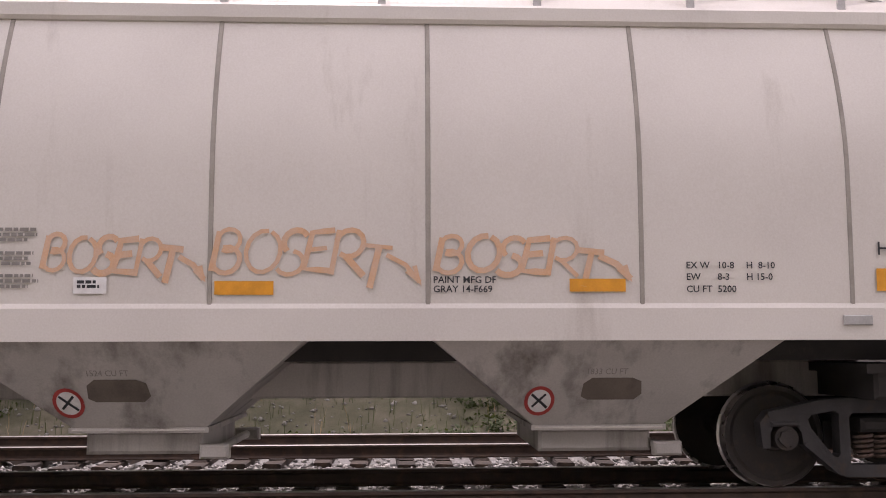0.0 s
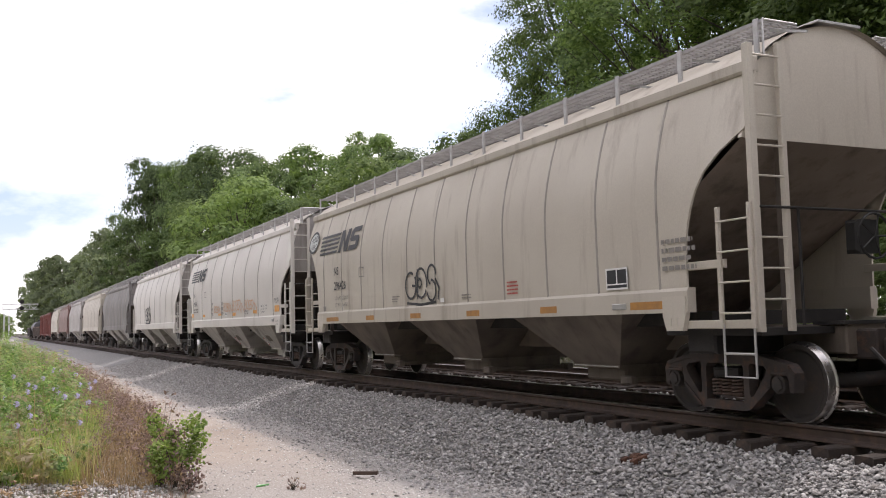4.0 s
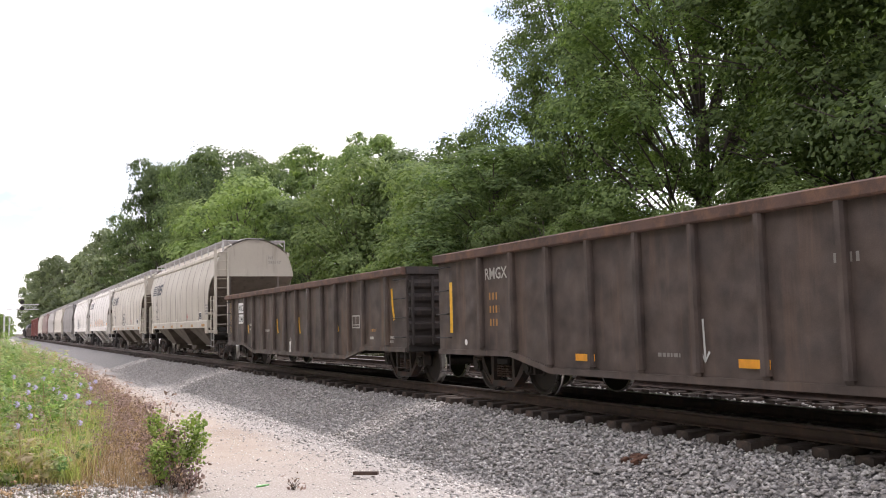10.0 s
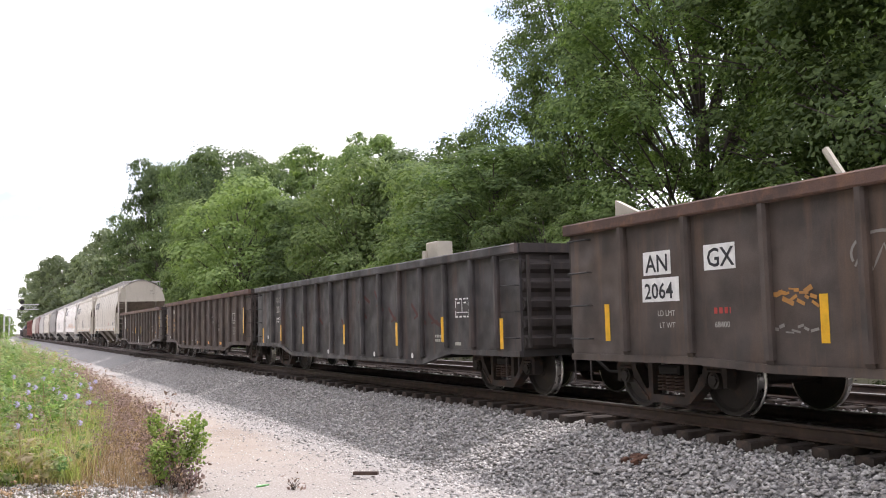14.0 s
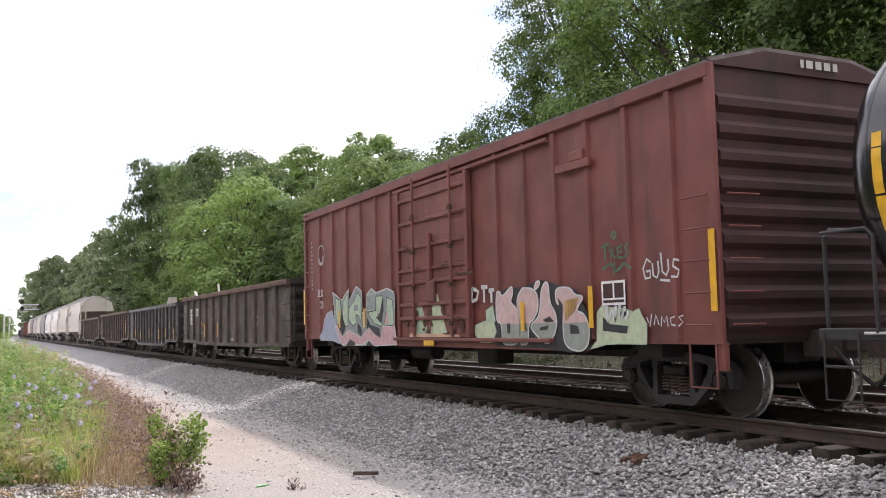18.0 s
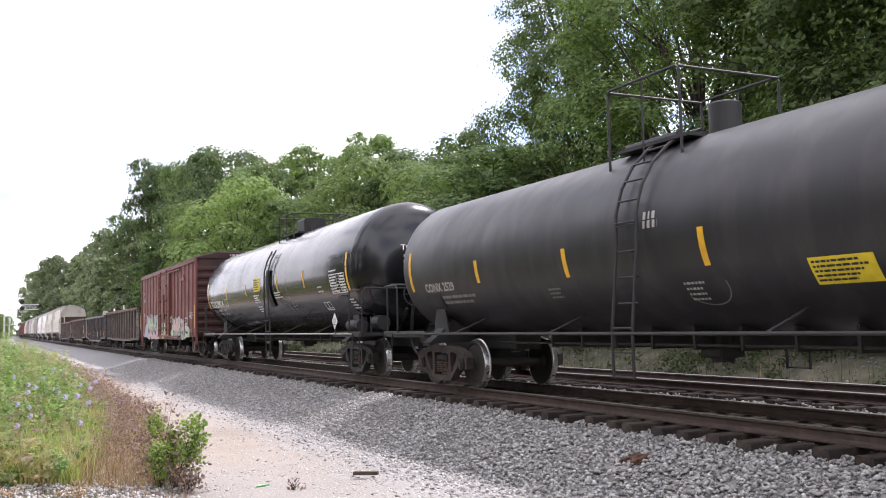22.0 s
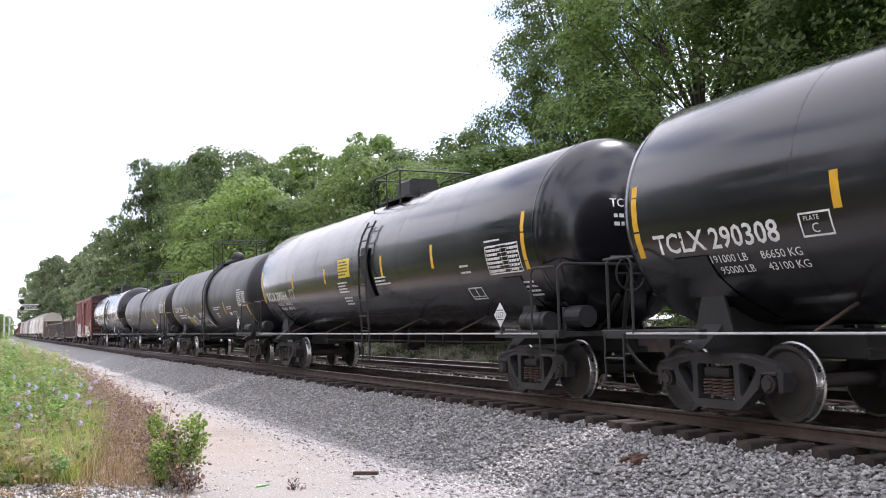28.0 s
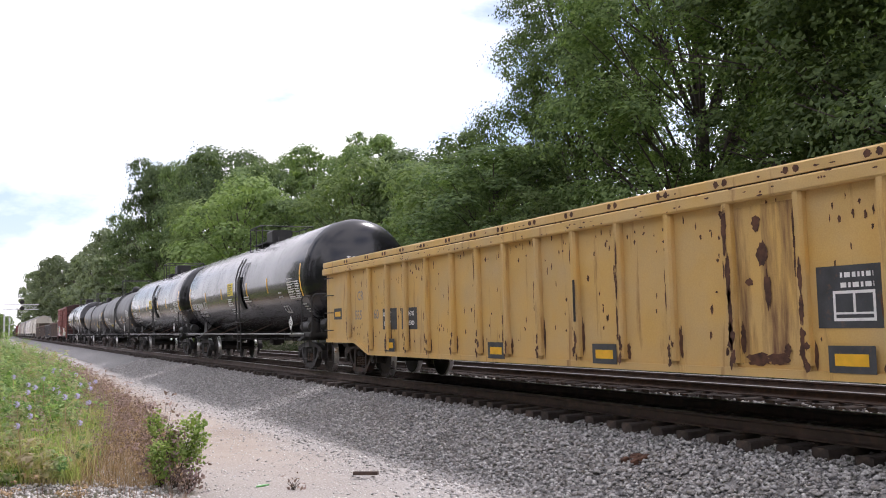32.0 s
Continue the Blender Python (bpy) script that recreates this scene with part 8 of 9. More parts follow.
# tank cars
def dress_tank(car, words, weights, r, cz, strips, x_text, z_text, size, table, square, placard, faded=False, end=1.0):
    mk = OFFWHITE if faded else WHITE
    on = lambda y, z: on_tank(y, z, r, cz)
    for y, z0, z1 in strips:
        at = on(y + 0.055, z0)
        panel(car, at, 0.11, z1 - z0 + 0.02, YELLOW, "reflective_strip", "yellow reflective strip")
    lettering(car, words, mk, on(x_text, z_text), size, bold=0.006)
    for k, wds in enumerate(weights):
        lettering(car, wds, mk, on(x_text - 0.35, z_text - 0.17 - 0.13 * k), size * 0.40)
    y, z, w, h = table
    outline(car, on(y, z), w, h, 0.02, mk, "data_table", cross=False)
    g = Geo()
    for k in range(1, 7):
        patch(g, 0, w, h * k / 7, h * k / 7 + 0.009, on(y, z), 1)
    for k in (0.48, 0.64, 0.82):
        patch(g, w * k, w * k + 0.009, 0, h, on(y, z))
    tagged(part("data_table", g, mk, car), kind="stuff")
    bars(car, on(y - 0.05, z + h * 0.9), 7, w * 0.45, h * 0.07, h / 7, mk, seed=91)
    bars(car, on(y - w * 0.68, z + h * 0.9), 7, w * 0.3, h * 0.07, h / 7, mk, seed=92)
    bars(car, on(y, z + h + 0.05), 1, w * 0.5, 0.03, 0.1, mk, seed=93)
    y, z, w, h = square
    outline(car, on(y, z), w, h, 0.022, mk)
    y, z, w, h = placard
    panel(car, on(y, z), w, h, PLACARD, "placard", "yellow emergency placard")
    at = on_tank(y - 0.04, z, r + 0.004, cz)
    bars(car, lambda u, v: at(u, v + h * 0.8), 5, w * 0.85, h * 0.08, h * 0.17, BLACK, seed=94)


def diamond(car, x, y, z, s=0.2):
    g = Geo()
    g.box(x - 0.012, x + 0.012, y - 0.03, y + 0.03, 1.05, z, 0.004)
    part("placard_bracket", g, TANK_TRIM, car)
    g = Geo().prism([(y, z - s), (y + s, z), (y, z + s), (y - s, z)], x - 0.022, x - 0.014, "x")
    part("hazard_diamond", g, WHITE, car, "white diamond hazard placard")
    lettering(car, "3257", BLACK, on_wall(y + 0.135, z - 0.045, x - 0.026), 0.125)
    g = Geo()
    at = on_wall(y, z, x - 0.025)
    patch(g, -0.11, 0.11, 0.07, 0.085, at)
    patch(g, -0.11, 0.11, -0.085, -0.07, at)
    part("diamond_lines", g, BLACK, car)


T_STRIPS = ((8.08, 2.03, 2.97), (4.85, 2.3, 2.67), (2.0, 2.31, 2.68), (-1.85, 2.29, 2.72), (-4.45, 2.3, 2.74), (-7.88, 2.07, 3.0))
for car, words, weights in ((tank_a, "TCLX 290214", ("LD LMT 191400 LB     86800 KG", "LT  WT    94600 LB     42900 KG")), (tank_d, "TCLX 290364", ("LD LMT 190900 LB     86600 KG", "LT  WT    95100 LB     43100 KG")),
                            (tank_e, "TCLX 290308", ("LD LMT 191000 LB     86650 KG", "LT  WT    95000 LB     43100 KG"))):
    dress_tank(car, words, weights, 1.555, 2.665, T_STRIPS, 7.78, 2.05, 0.362, (-6.6, 2.05, 1.12, 0.5), (-5.55, 1.66, 0.52, 0.26), (0.95, 2.40, 0.80, 0.44))
    outline(car, on_tank(5.38, 2.05), 0.42, 0.27, 0.022, WHITE, cross=False)
    lettering(car, "PLATE", WHITE, on_tank(5.32, 2.22), 0.075)
    lettering(car, "C", WHITE, on_tank(5.24, 2.09), 0.15)
    bars(car, on_tank(1.1, 2.26), 4, 0.75, 0.035, 0.075, WHITE, seed=95)
    bars(car, on_tank(1.0, 1.90), 3, 0.7, 0.035, 0.085, WHITE, seed=96)
    bars(car, on_tank(-1.35, 2.26), 3, 0.9, 0.035, 0.075, WHITE, seed=97)
    bars(car, on_tank(-5.55, 2.24), 2, 0.42, 0.04, 0.12, WHITE, seed=98)
    bars(car, on_tank(-7.5, 1.86), 4, 0.45, 0.04, 0.085, WHITE, seed=99)
    bars(car, on_tank(7.6, 1.62), 1, 0.5, 0.04, 0.085, WHITE, seed=100)
    g = Geo()
    g.add([on_tank(-7.2, 1.74)(*p) for p in arc((0, 0), 0.09, 0, 360, 14)[:-1]], [tuple(range(14))])
    part("inspection_disc", g, OFFWHITE, car)
    diamond(car, -1.60, -7.22, 1.36)
    g = Geo()
    rear = lambda u, v: (u - 0.5, -(8.20 + 0.66 * math.sqrt(max(0.0, 1 - ((u - 0.5) ** 2 + (0.33 + v) ** 2) / 1.555 ** 2)) + 0.008), 2.995 + v)
    lettering(car, words, WHITE, rear, 0.19, bold=0.003)
    bars(car, lambda u, v: rear(u + 0.05, v - 0.17), 2, 0.8, 0.06, 0.13, WHITE, seed=130)
g = Geo()
ribbon(g, [(0, 0), (0.1, 0.3), (0.25, -0.2), (0.3, -0.5)], 0.02, on_tank(-2.6, 2.1))
ribbon(g, [(0.1, -0.3), (0.6, -0.28)], 0.015, on_tank(-2.6, 2.1))
ribbon(g, [(-0.25, -0.35), (-0.1, -0.2), (-0.05, -0.5)], 0.02, on_tank(-2.6, 2.1))
part("scratch", g, GREYMARK, tank_a, "pale scratches")
dress_tank(tank_b, "CONX 2529", ("LD LMT  ------", "LT WT  ------")[:0], 1.37, 2.41, ((7.6, 1.9, 2.7), (4.7, 1.95, 2.34), (1.85, 1.89, 2.32), (-1.2, 1.87, 2.34), (-4.25, 1.9, 2.34), (-7.72, 1.92, 2.82)),
           7.0, 1.87, 0.24, (-6.1, 2.14, 1.25, 0.46), (-4.55, 1.57, 0.8, 0.26), (-2.72, 1.56, 0.84, 0.34), True)
at = on_tank(-0.55, 1.42, 1.37, 2.41)
g = Geo()
ribbon(g, arc((0.42, 0.28), 0.42, -150, 10, 16, 0.75), 0.02, at)
part("chalk_arc", g, GREYMARK, tank_b, "faint grey chalk arc")
bars(tank_b, on_tank(-0.62, 1.66, 1.37, 2.41), 4, 0.42, 0.035, 0.085, OFFWHITE, seed=111)
bars(tank_b, on_tank(2.55, 1.72, 1.37, 2.41), 3, 0.42, 0.035, 0.075, GREYMARK, seed=112)
bars(tank_b, on_tank(6.4, 1.72, 1.37, 2.41), 2, 1.6, 0.06, 0.12, GREYMARK, seed=101)
bars(tank_b, on_tank(-0.1, 2.55, 1.37, 2.41), 2, 0.35, 0.1, 0.12, OFFWHITE, seed=102)
dress_tank(tank_c, "CONX 2304", (), 1.45, 2.50, ((7.48, 1.5, 2.36), (4.35, 1.9, 2.25), (0.65, 1.86, 2.23), (-3.35, 1.8, 2.24), (-6.85, 1.4, 2.25)),
           6.95, 2.02, 0.37, (-5.62, 2.02, 1.15, 0.5), (-4.55, 1.63, 0.55, 0.28), (4.3, 1.56, 0.9, 0.24), False)
bars(tank_c, on_tank(6.2, 1.86, 1.45, 2.50), 2, 1.7, 0.06, 0.12, WHITE, seed=103)
outline(tank_c, on_tank(4.2, 1.92, 1.45, 2.50), 0.35, 0.25, 0.022, WHITE, cross=False)
bars(tank_c, on_tank(-1.4, 2.05, 1.45, 2.50), 2, 1.3, 0.035, 0.08, WHITE, seed=104)
bars(tank_c, on_tank(-1.7, 1.82, 1.45, 2.50), 3, 0.5, 0.035, 0.08, WHITE, seed=105)
bars(tank_c, on_tank(-3.7, 2.02, 1.45, 2.50), 2, 0.9, 0.035, 0.08, WHITE, seed=106)
panel(tank_c, on_tank(-3.9, 1.74, 1.45, 2.50), 0.35, 0.12, WHITE, "paper_label")
panel(tank_c, on_tank(1.7, 1.74, 1.45, 2.50), 0.8, 0.22, OFFWHITE, "paper_label")
at = on_tank(4.4, 1.38, 1.45, 2.50)
SPRAY_LETTERS = {
    "T": [[(0.0, 0.95), (0.9, 0.92)], [(0.42, 0.92), (0.5, 0.2), (0.55, 0.02)]],
    "W": [[(0.0, 0.9), (0.2, 0.1), (0.45, 0.7), (0.7, 0.1), (0.95, 0.95)]],
    "O": [arc((0.5, 0.5), 0.42, 90, 450, 14)],
    "dash": [[(0.1, 0.5), (0.7, 0.48)]],
    "S": [arc((0.5, 0.72), 0.26, 20, 250, 8), arc((0.45, 0.27), 0.28, 70, -160, 8)],
    "E": [[(0.85, 0.95), (0.2, 0.9), (0.15, 0.05), (0.85, 0.0)], [(0.18, 0.5), (0.7, 0.52)]],
    "V": [[(0.0, 0.9), (0.45, -0.1), (0.9, 1.0)]],
}
for k, ch in enumerate(("T", "W", "O", "dash", "S", "E", "V")):
    g = Geo()
    for pts in SPRAY_LETTERS[ch]:
        ribbon(g, [(k * 0.64 + p[0] * 0.58, 0.02 * (k % 3) + p[1] * 0.58) for p in pts], 0.14, at)
    part("spray_letter", g, SPRAY_WHITE if ch not in "SE" else OFFWHITE, tank_c, "broad soft white spray letter")
at = on_tank(-1.5, 1.40, 1.45, 2.50)
for pts in ([(0.0, 0.5), (0.35, 0.1)], [(0.3, 0.5), (0.05, 0.1)], [(0.55, 0.5), (0.85, 0.1)], [(0.85, 0.5), (0.55, 0.1)], arc((0.55, 0.12), 0.62, 200, 330, 9, 0.5)):
    g = Geo()
    ribbon(g, pts, 0.045, at)
    part("spray_stroke", g, GREYMARK, tank_c, "faint grey spray stroke")
for car, y in ((tank_b, -7.1), (tank_c, -6.6)):
    diamond(car, -1.60, y, 1.40)

head = lambda u, v: (u - 0.45, -(7.0 + 0.66 * math.sqrt(max(0.0, 1 - ((u - 0.45) ** 2 + (0.22 + v) ** 2) / 1.45 ** 2)) + 0.006), 2.72 + v)
lettering(tank_c, "CONX 2304", WHITE, head, 0.175, bold=0.004)
bars(tank_c, lambda u, v: head(u + 0.2, v - 0.2), 2, 1.0, 0.07, 0.14, WHITE, seed=120)
head2 = lambda u, v: (u - 0.45, -(7.65 + 0.66 * math.sqrt(max(0.0, 1 - ((u - 0.45) ** 2 + (0.34 + v) ** 2) / 1.37 ** 2)) + 0.006), 2.75 + v)
lettering(tank_b, "CONX 2529", OFFWHITE, head2, 0.15, bold=0.002)
bars(tank_b, lambda u, v: head2(u + 0.05, v - 0.16), 2, 0.7, 0.05, 0.11, GREYMARK, seed=121)


# ---- verge: grass, weeds, shrub, flowers ----
def verge_x(y):
    """Edge of the weeds along the lane."""
    return float(np.interp(y, (10, 13, 16, 22, 29, 60, 120), (1.9, 2.25, 2.75, 3.15, 3.5, 3.65, 3.8))) + 0.4 * noise.noise(Vector((0, y * 0.16, 2.0)))


def blades(name, n, place, height, width, mat, seed, label, category, bend=0.35):
    """Thin curved blades, three faces each, as one mesh."""
    rng = np.random.default_rng(seed)
    p = place(rng, n)
    h = rng.uniform(height[0], height[1], n)
    w = rng.uniform(0.6, 1.3, n) * width
    a = rng.uniform(0, 6.283, n)
    side = np.stack([np.cos(a), np.sin(a), np.zeros(n)], 1) * w[:, None]
    lean = np.stack([np.cos(a + 1.57), np.sin(a + 1.57), np.zeros(n)], 1) * (h * rng.uniform(0.1, bend, n))[:, None]
    up = np.array([0, 0, 1.0]) * h[:, None]
    v = np.stack([p - side, p + side, p + up * 0.55 + lean * 0.35 - side * 0.8, p + up * 0.55 + lean * 0.35 + side * 0.8, p + up + lean], 1)
    f = (np.array([(0, 1, 3), (0, 3, 2), (2, 3, 4)])[None] + (np.arange(n) * 5)[:, None, None]).reshape(-1, 3)
    me = bpy.data.meshes.new(name)
    me.vertices.add(n * 5)
    me.vertices.foreach_set("co", v.reshape(-1).astype(np.float32))
    me.loops.add(f.size)
    me.loops.foreach_set("vertex_index", f.reshape(-1).astype(np.int32))
    me.polygons.add(len(f))
    me.polygons.foreach_set("loop_start", np.arange(0, f.size, 3, dtype=np.int32))
    me.update(calc_edges=True)
    me.materials.append(mat)
    return tagged(new(name, me), label, category, kind="stuff")


def in_verge(y0, y1, power=1.6, near=0.0, wide=3.4):
    def place(rng, n):
        y = y0 + (y1 - y0) * rng.random(n) ** power
        e = np.array([verge_x(b) for b in y])
        x = e - near - wide * rng.random(n) ** 1.1
        z = np.array([ground_z(a, b) for a, b in zip(x, y)]) - 0.02
        return np.stack([x, y, z], 1)
    return place


blades("grass", 26000, in_verge(12.8, 70, 1.5, 1.2, 3.2), (0.16, 0.70), 0.006, GRASS, 21, "fresh green grass on the verge", "grass", 0.9)
blades("dry_grass", 9000, in_verge(12.6, 60, 1.4, -0.1, 1.3), (0.12, 0.50), 0.004, STRAW, 22, "dry straw-coloured stalks along the lane's edge", "grass", 0.9)
blades("dry_grass", 5000, in_verge(11.0, 40, 1.7, 0.0, 3.2), (0.04, 0.16), 0.005, RUSSET, 25, "short dry brown stubble on the stony verge", "grass")
rnd = random.Random(31)


def weed_lobes(n, y0, y1, x_in, tall, r, power=1.5):
    out = []
    for k in range(n):
        y = y0 + (y1 - y0) * rnd.random() ** power
        x = verge_x(y) - x_in[0] - (x_in[1] - x_in[0]) * rnd.random()
        x = max(x, -1.6)
        h = rnd.uniform(*tall) * min(1.1, 0.55 + (y - y0) * 0.12) * min(1.6, 0.75 + 0.28 * (verge_x(y) - x))
        w = r * rnd.uniform(0.5, 1.25)
        out.append(((x, y, ground_z(x, y) + h * 0.5), (w, w * rnd.uniform(0.8, 1.4), h * 0.5)))
    return out


tagged(new("weeds", leaf_mesh("weeds", weed_lobes(300, 12.5, 60, (1.25, 4.2), (0.4, 1.15), 0.21), 46000, 0.040, WEED, 41, 0.3, 14)), "tangle of light green leafy weeds", "weeds", kind="stuff")
tagged(new("weeds", leaf_mesh("weeds", weed_lobes(190, 12.9, 70, (1.2, 3.9), (0.4, 1.0), 0.22), 18000, 0.040, GREEN_C, 42, 0.3, 14)), "darker leafy weeds standing in the grass", "weeds", kind="stuff")
tagged(new("dry_weeds", leaf_mesh("dry_weeds", weed_lobes(330, 13.0, 62, (0.0, 1.5), (0.35, 0.95), 0.17, 1.2), 27000, 0.024, RUSSET, 43, 0.3, 9)), "dry reddish-brown weeds along the lane's edge", "weeds", kind="stuff")
tagged(new("dry_weeds", leaf_mesh("dry_weeds", weed_lobes(130, 11.7, 22, (0.0, 3.0), (0.10, 0.40), 0.15), 6500, 0.020, STRAW, 46, 0.3, 9)), "low bleached weeds on the stony verge", "weeds", kind="stuff")
tagged(new("weeds", leaf_mesh("weeds", weed_lobes(150, 13.2, 60, (1.4, 4.4), (0.8, 1.3), 0.085), 21000, 0.030, WEED, 47, 0.3, 8)), "tall stalky green weeds over the verge", "weeds", kind="stuff")
tagged(new("dry_weeds", leaf_mesh("dry_weeds", weed_lobes(110, 13.2, 50, (0.1, 2.6), (0.7, 1.2), 0.07), 9000, 0.022, RUSSET, 48, 0.3, 7)), "tall dry brown weed stalks on the verge", "weeds", kind="stuff")
blades("grass", 2200, in_verge(12.8, 50, 1.4, 1.0, 3.4), (0.5, 1.1), 0.005, GRASS, 26, "tall thin grass stalks over the verge", "grass", 0.5)
bush = thing("bush", "rounded yellow-green bush in the verge", "bush")
bush.location = (1.15, 33.0, ground_z(1.15, 33.0))
part("foliage", leaf_mesh("foliage", [((0, 0, 0.75), (0.62, 0.9, 0.55)), ((-0.5, 1.6, 0.65), (0.6, 1.0, 0.5)), ((0.2, -0.9, 0.5), (0.45, 0.6, 0.42))], 5200, 0.036, GRASS, 44, 0.3, 14), None, bush)
g = Geo()
limb(g, [(0, 0, -0.1), (0.05, 0, 0.4), (0, 0.1, 0.9)], 0.02, 0.006, 6)
part("stem", g, BARK, bush)


def shrub(x, y, h, w, n, mat, seed, label):
    r2 = random.Random(seed)
    z = ground_z(x, y)
    t = thing("shrub", label, "shrub")
    t.location = (x, y, z)
    lobes = []
    for k in range(16):
        a = r2.uniform(0, 6.28)
        f = r2.uniform(0.3, 1.0)
        tip = (w * 0.5 * math.cos(a) * math.sin(f * 2.4), w * 0.5 * math.sin(a) * math.sin(f * 2.4), h * f)
        g = Geo()
        limb(g, [(r2.uniform(-0.05, 0.05), r2.uniform(-0.05, 0.05), -0.05), (tip[0] * 0.4, tip[1] * 0.4, tip[2] * 0.55), tip], 0.0045, 0.002, 5)
        part("stem", g, BARK, t)
        lobes.append((tip, (0.13, 0.13, 0.15)))
        lobes.append(((tip[0] * 0.7, tip[1] * 0.7, tip[2] * 0.6), (0.12, 0.12, 0.16)))
    part("foliage", leaf_mesh("foliage", lobes, n, 0.032, mat, seed), None, t)
    return t


shrub(2.10, 12.35, 0.92, 0.62, 1700, SHRUB, 51, "small leafy shrub with bare lower stems at the lane's edge")
shrub(1.95, 12.6, 1.1, 0.5, 420, RUSSET, 52, "half-dry twiggy shrub beside the lane")
shrub(2.2, 12.0, 0.42, 0.35, 260, RUSSET, 53, "small dry weed with bare reddish twigs at the lane's edge")
shrub(3.42, 11.55, 0.15, 0.18, 22, RUSSET, 54, "small dry weed with bare reddish twigs at the lane's edge")


def chicory(x, y, h, seed):
    r2 = random.Random(seed)
    t = thing("chicory_plant", "tall chicory plant with small blue-violet flowers", "wildflower", "chicory along the verge")
    t.location = (x, y, ground_z(x, y))
    g = Geo()
    top = (r2.uniform(-0.1, 0.1), r2.uniform(-0.1, 0.1), h)
    limb(g, [(0, 0, -0.03), (top[0] * 0.5, top[1] * 0.6, h * 0.5), top], 0.007, 0.003, 5)
    heads = [top]
    for k in range(2):
        f = r2.uniform(0.45, 0.9)
        b = (top[0] * f, top[1] * f, h * f)
        e = (b[0] + r2.uniform(-0.28, 0.28), b[1] + r2.uniform(-0.25, 0.25), b[2] + r2.uniform(0.05, 0.2))
        limb(g, [b, e], 0.004, 0.002, 4)
        heads.append(e)
    part("stem", g, STRAW, t)
    for p in heads:
        g = Geo()
        for k in range(10):
            a = 2 * math.pi * k / 10
            c, s_ = math.cos(a), math.sin(a)
            g.add([(p[0], p[1], p[2]), (p[0] + 0.030 * c - 0.013 * s_, p[1] + 0.016 * s_, p[2] + 0.032 * s_ + 0.008), (p[0] + 0.042 * c, p[1] + 0.013, p[2] + 0.042 * s_), (p[0] + 0.030 * c + 0.013 * s_, p[1] - 0.008, p[2] + 0.030 * s_ - 0.005)], [(0, 1, 2, 3)])
        part("flower", g, PURPLE, t, "blue-violet flower head")


for k, (x, y, h) in enumerate(((0.9, 13.5, 1.05), (0.55, 15.0, 1.15), (1.35, 16.5, 1.05), (1.75, 19.0, 1.0), (0.8, 18.0, 1.2), (1.2, 22.0, 1.15), (0.35, 13.0, 1.0), (1.85, 23.5, 0.95), (0.25, 17.0, 1.25), (1.5, 26.0, 1.1))):
    chicory(x, y, h, 60 + k)

def near_verge(rng, n):
    y = 9.5 + 4.5 * rng.random(n)
    x = 2.1 - 2.8 * rng.random(n) ** 0.8 + rng.normal(0, 0.3, n)
    return x, y, np.array([ground_z(a, b) for a, b in zip(x, y)]) + rng.uniform(-0.01, 0.008, n)


stones("verge_stones", 5000, near_verge, (0.012, 0.035), PEBBLE, 8, "pale stones and grit on the bare near verge", "gravel")

# ---- behind the tracks: rubble, brush, fence ----
def on_bank(rng, n):
    y = -6 + 60 * rng.random(n)
    x = rng.uniform(15.6, 19.5, n)
    return x, y, np.maximum(np.array([ground_z(a, b) for a, b in zip(x, y)]), np.interp(x, BXP, BZP)) + rng.uniform(-0.02, 0.02, n)


stones("rubble", 3200, on_bank, (0.02, 0.07), RUBBLE, 5, "pale stones and rubble beside the far track", "rubble")


def bank_place(rng, n):
    y = -8 + 75 * rng.random(n)
    x = rng.uniform(16.2, 22.0, n)
    return np.stack([x, y, np.array([ground_z(a, b) for a, b in zip(x, y)]) - 0.02], 1)


blades("bank_grass", 8000, bank_place, (0.12, 0.5), 0.009, DULL, 23, "rough grass on the low bank behind the tracks", "grass")
blades("bank_straw", 500, bank_place, (0.2, 0.7), 0.007, STRAW, 24, "dry stalks on the low bank behind the tracks", "grass")
lob = []
for k in range(230):
    y = -10 + 90 * rnd.random()
    x = rnd.uniform(17.2, 21.5)
    h = rnd.uniform(0.4, 1.5) * (0.5 if x < 18.5 else 1.0)
    lob.append(((x, y, ground_z(x, y) + h * 0.4), (rnd.uniform(0.4, 1.0), rnd.uniform(0.5, 1.3), h * 0.6)))
tagged(new("brush", leaf_mesh("brush", lob, 44000, 0.060, BRUSH, 45, 0.3, 20)), "low green brush on the bank behind the tracks", "brush", kind="stuff")

fence = thing("board_fence", "weathered grey board fence behind the far track", "fence")
fence.location = (21.2, 0, 0)
for z in (0.75, 1.75):
    part("fence_rail", Geo().box(0.02, 0.07, -7.0, 5.1, z - 0.05, z + 0.05), FENCE, fence)
for k in range(6):
    g = Geo().box(0.03, 0.13, -7.0 + k * 2.4 - 0.05, -7.0 + k * 2.4 + 0.05, -0.3, 2.05, 0.01)
    part("post", g, FENCE, fence)
g = Geo().prism([(-0.066, 0.0), (0.066, 0.0), (0.066, 1.78), (0.035, 1.86), (-0.035, 1.86), (-0.066, 1.78)], -0.012, 0.012, "x")
board = mesh_of("board", g, FENCE)
for k in range(86):
    b = part("board", board, None, fence)
    b.location = (0, -7.0 + k * 0.141, 0.28 + rnd.uniform(-0.02, 0.02))
    b.rotation_euler = (rnd.uniform(-0.01, 0.01), 0, rnd.uniform(-0.05, 0.05))

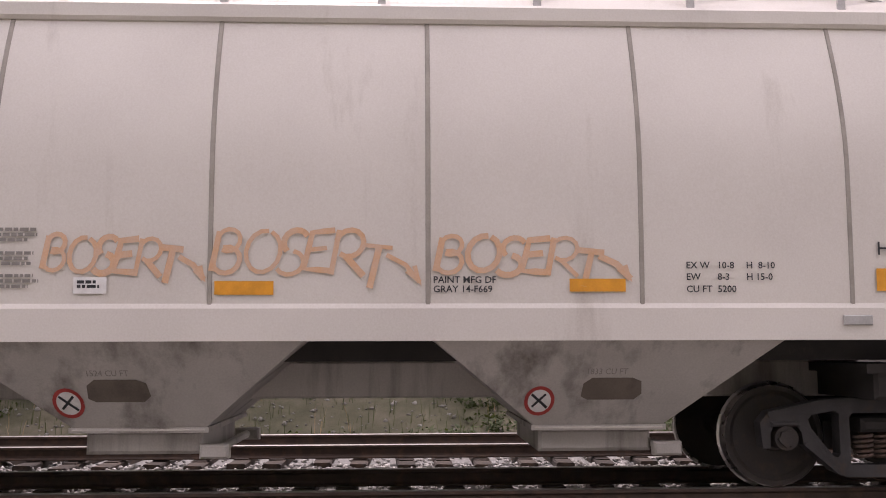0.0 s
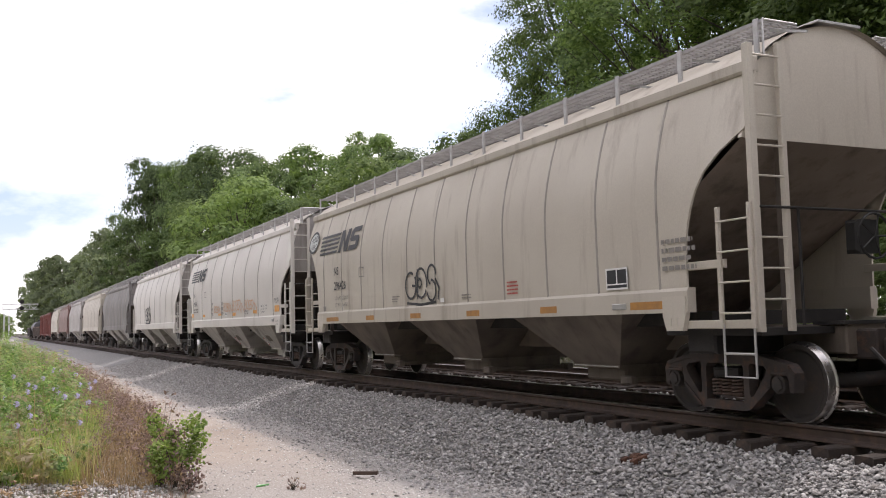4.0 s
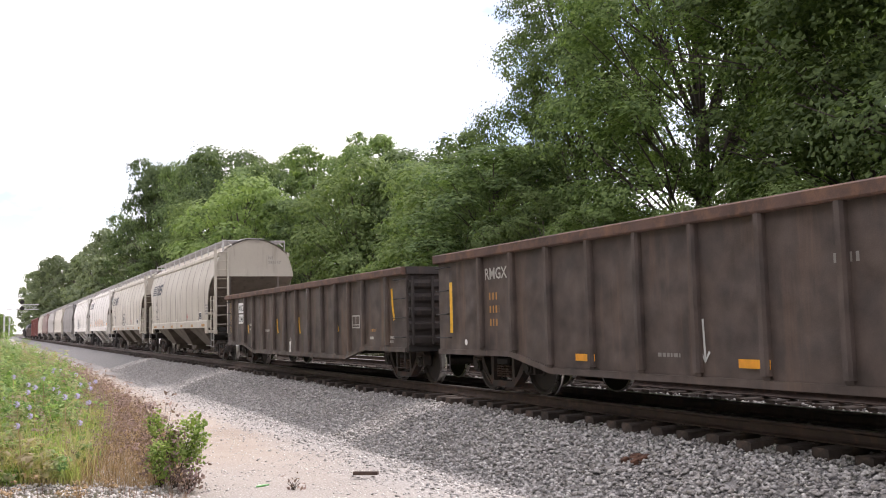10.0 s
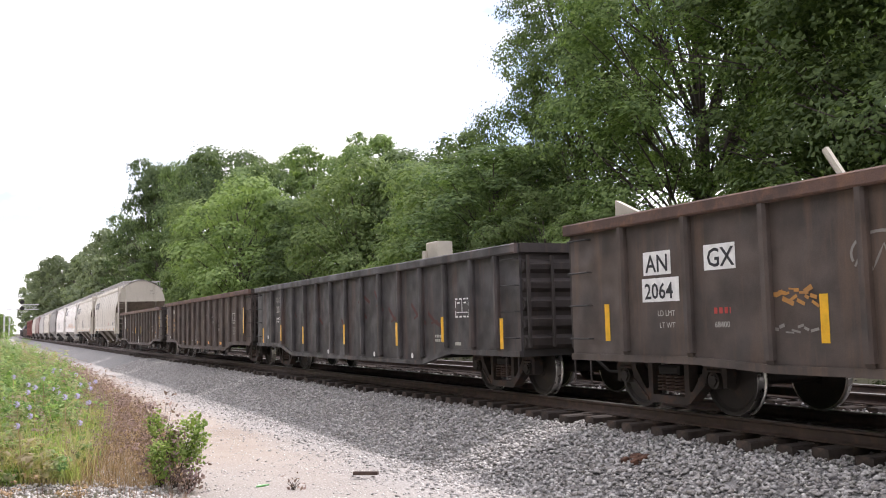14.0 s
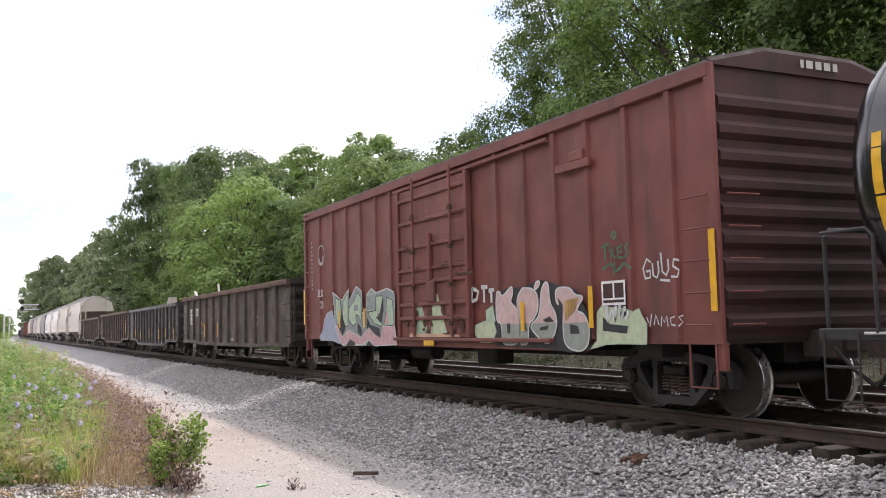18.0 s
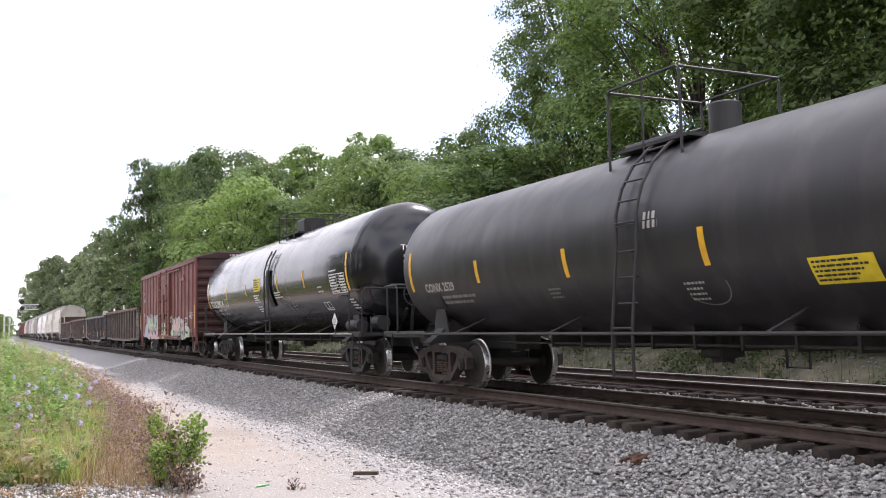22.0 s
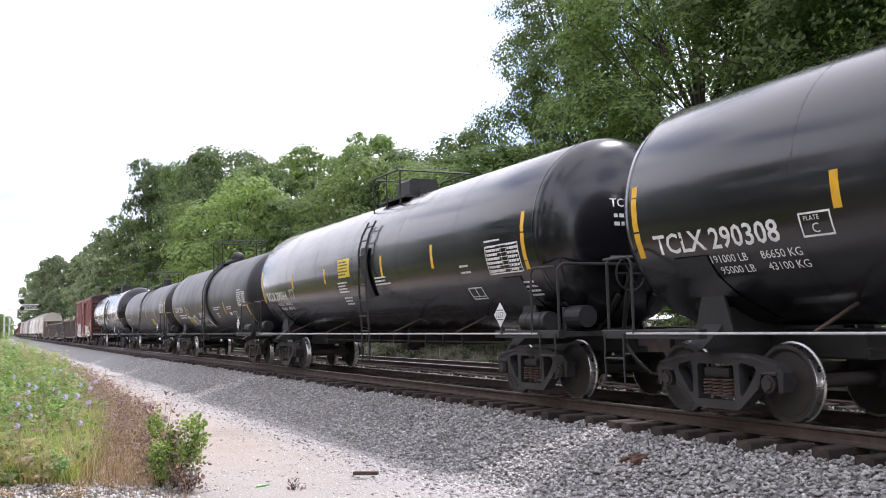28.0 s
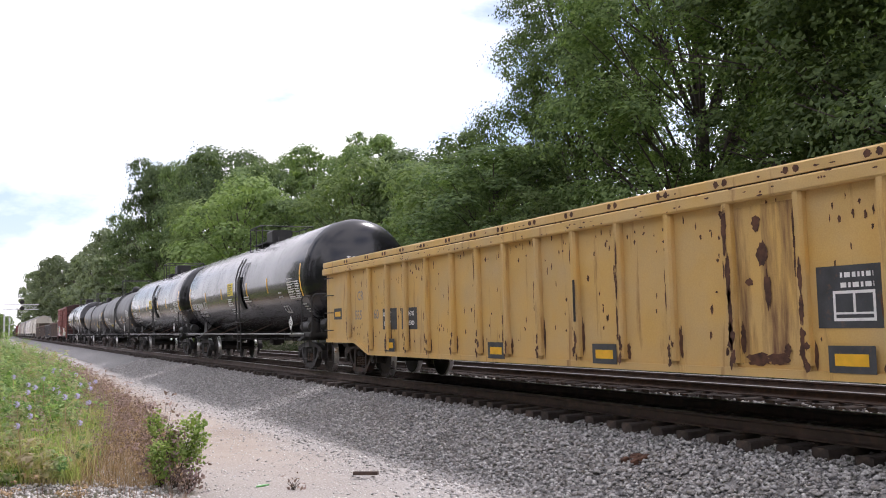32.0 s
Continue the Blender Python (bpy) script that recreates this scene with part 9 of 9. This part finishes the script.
# ---- far down the line: signal gantry ----
gantry = thing("signal_gantry", "pale lattice signal gantry over the tracks with dark signal heads", "signal gantry")
gantry.location = (0, 262, 0)
for x in (2.2, 3.4):
    g = Geo()
    for dx in (-0.35, 0.35):
        g.cyl((x + dx * 0.4, dx, -0.8), (x + dx * 0.4, dx, 8.2), 0.05, 6)
    for k in range(7):
        g.cyl((x, -0.35, k * 1.2 - 0.5), (x, 0.35, k * 1.2 + 0.6), 0.05, 5)
    part("mast", g, ALU, gantry)
g = Geo()
for z in (7.4, 8.7):
    for dy in (-0.4, 0.4):
        g.cyl((1.8, dy, z), (10.2, dy, z), 0.09, 6)
for k in range(8):
    x = 1.8 + k * 1.05
    g.cyl((x, -0.4, 7.4 if k % 2 else 8.7), (x + 1.05, -0.4, 8.7 if k % 2 else 7.4), 0.06, 5)
    g.cyl((x, -0.4, 7.4), (x, -0.4, 8.7), 0.06, 5)
part("lattice_beam", g, ALU, gantry)
for z in (9.3, 7.7):
    g = Geo()
    g.cyl((6.3, -0.75, z), (6.3, -0.6, z), 0.55, 16)
    g.cyl((6.3, -0.9, z + 0.1), (6.3, -0.75, z + 0.1), 0.22, 10)
    part("signal_head", g, UNDER, gantry, "round black signal head")
# ---- loose bits on the lane ----
g = Geo().prism([(-0.17, -0.035), (0.16, -0.04), (0.17, 0.03), (-0.16, 0.035)], -0.80, -0.755, "z")
off = part("wood_offcut", g, RAIL, None)
tagged(off, "short dark brown offcut of wood lying on the lane", "offcut")
off.location = (4.53, 11.9, 0.035)
off.rotation_euler = (0, 0, radians(-32))
g = Geo().prism([(-0.10, -0.02), (0.02, -0.035), (0.11, 0.0), (0.03, 0.03), (-0.08, 0.025)], -0.005, 0.012, "z")
litter = part("plastic_scrap", g, plain("green_plastic", (0.16, 0.42, 0.14), rough=0.4), None)
tagged(litter, "small scrap of green plastic lying on the lane", "litter")
litter.location = (3.14, 12.0, ground_z(3.14, 12.0) + 0.01)
litter.rotation_euler = (0, 0, radians(20))
g = Geo()
rr = random.Random(3)
for k in range(9):
    a, r = rr.uniform(0, 6.28), rr.uniform(0, 0.22)
    x, y, s_ = r * math.cos(a), r * math.sin(a) * 0.7, rr.uniform(0.03, 0.07)
    g.box(x - s_, x + s_, y - s_ * 0.7, y + s_ * 0.7, -0.02, rr.uniform(0.02, 0.05), 0.01)
scrap = part("bark_scraps", g, RUST, None)
tagged(scrap, "reddish-brown scraps of rotten timber on the ballast", "scrap", kind="stuff")
scrap.location = (7.0, 9.2, -0.43)
scrap.rotation_euler = (0, radians(-16), 0)


# ---- bricks of the setting: ties ----
lay_ties(*near_track, -10, 62)
lay_ties(*far_track, -10, 62)


# ---- what moves ----
def motions():
    stops = [0.0, 1 / 30] + [float(k) for k in range(1, 32)] + [32 - 1 / 30, 32.0]
    for car in TRAIN:
        walk(car, [(t, pose(TRACK_X, car["along"] + SPEED * t, 0)) for t in stops])
    # the wheels roll: all turn alike, so they share one action
    wheels = [w for car in TRAIN for b in car.children for w in b.children if w.name.startswith("wheelset")]
    first = wheels[0]
    turns = [k / 15 for k in range(481)]
    walk(first, [(t, pose(0, 0, 0, -math.degrees(SPEED * t / RW), 0, 0)) for t in turns])
    for w in wheels[1:]:
        w.rotation_mode = "QUATERNION"
        w.animation_data_create()
        w.animation_data.action = first.animation_data.action
        w.animation_data.action_slot = first.animation_data.action_slot


motions()
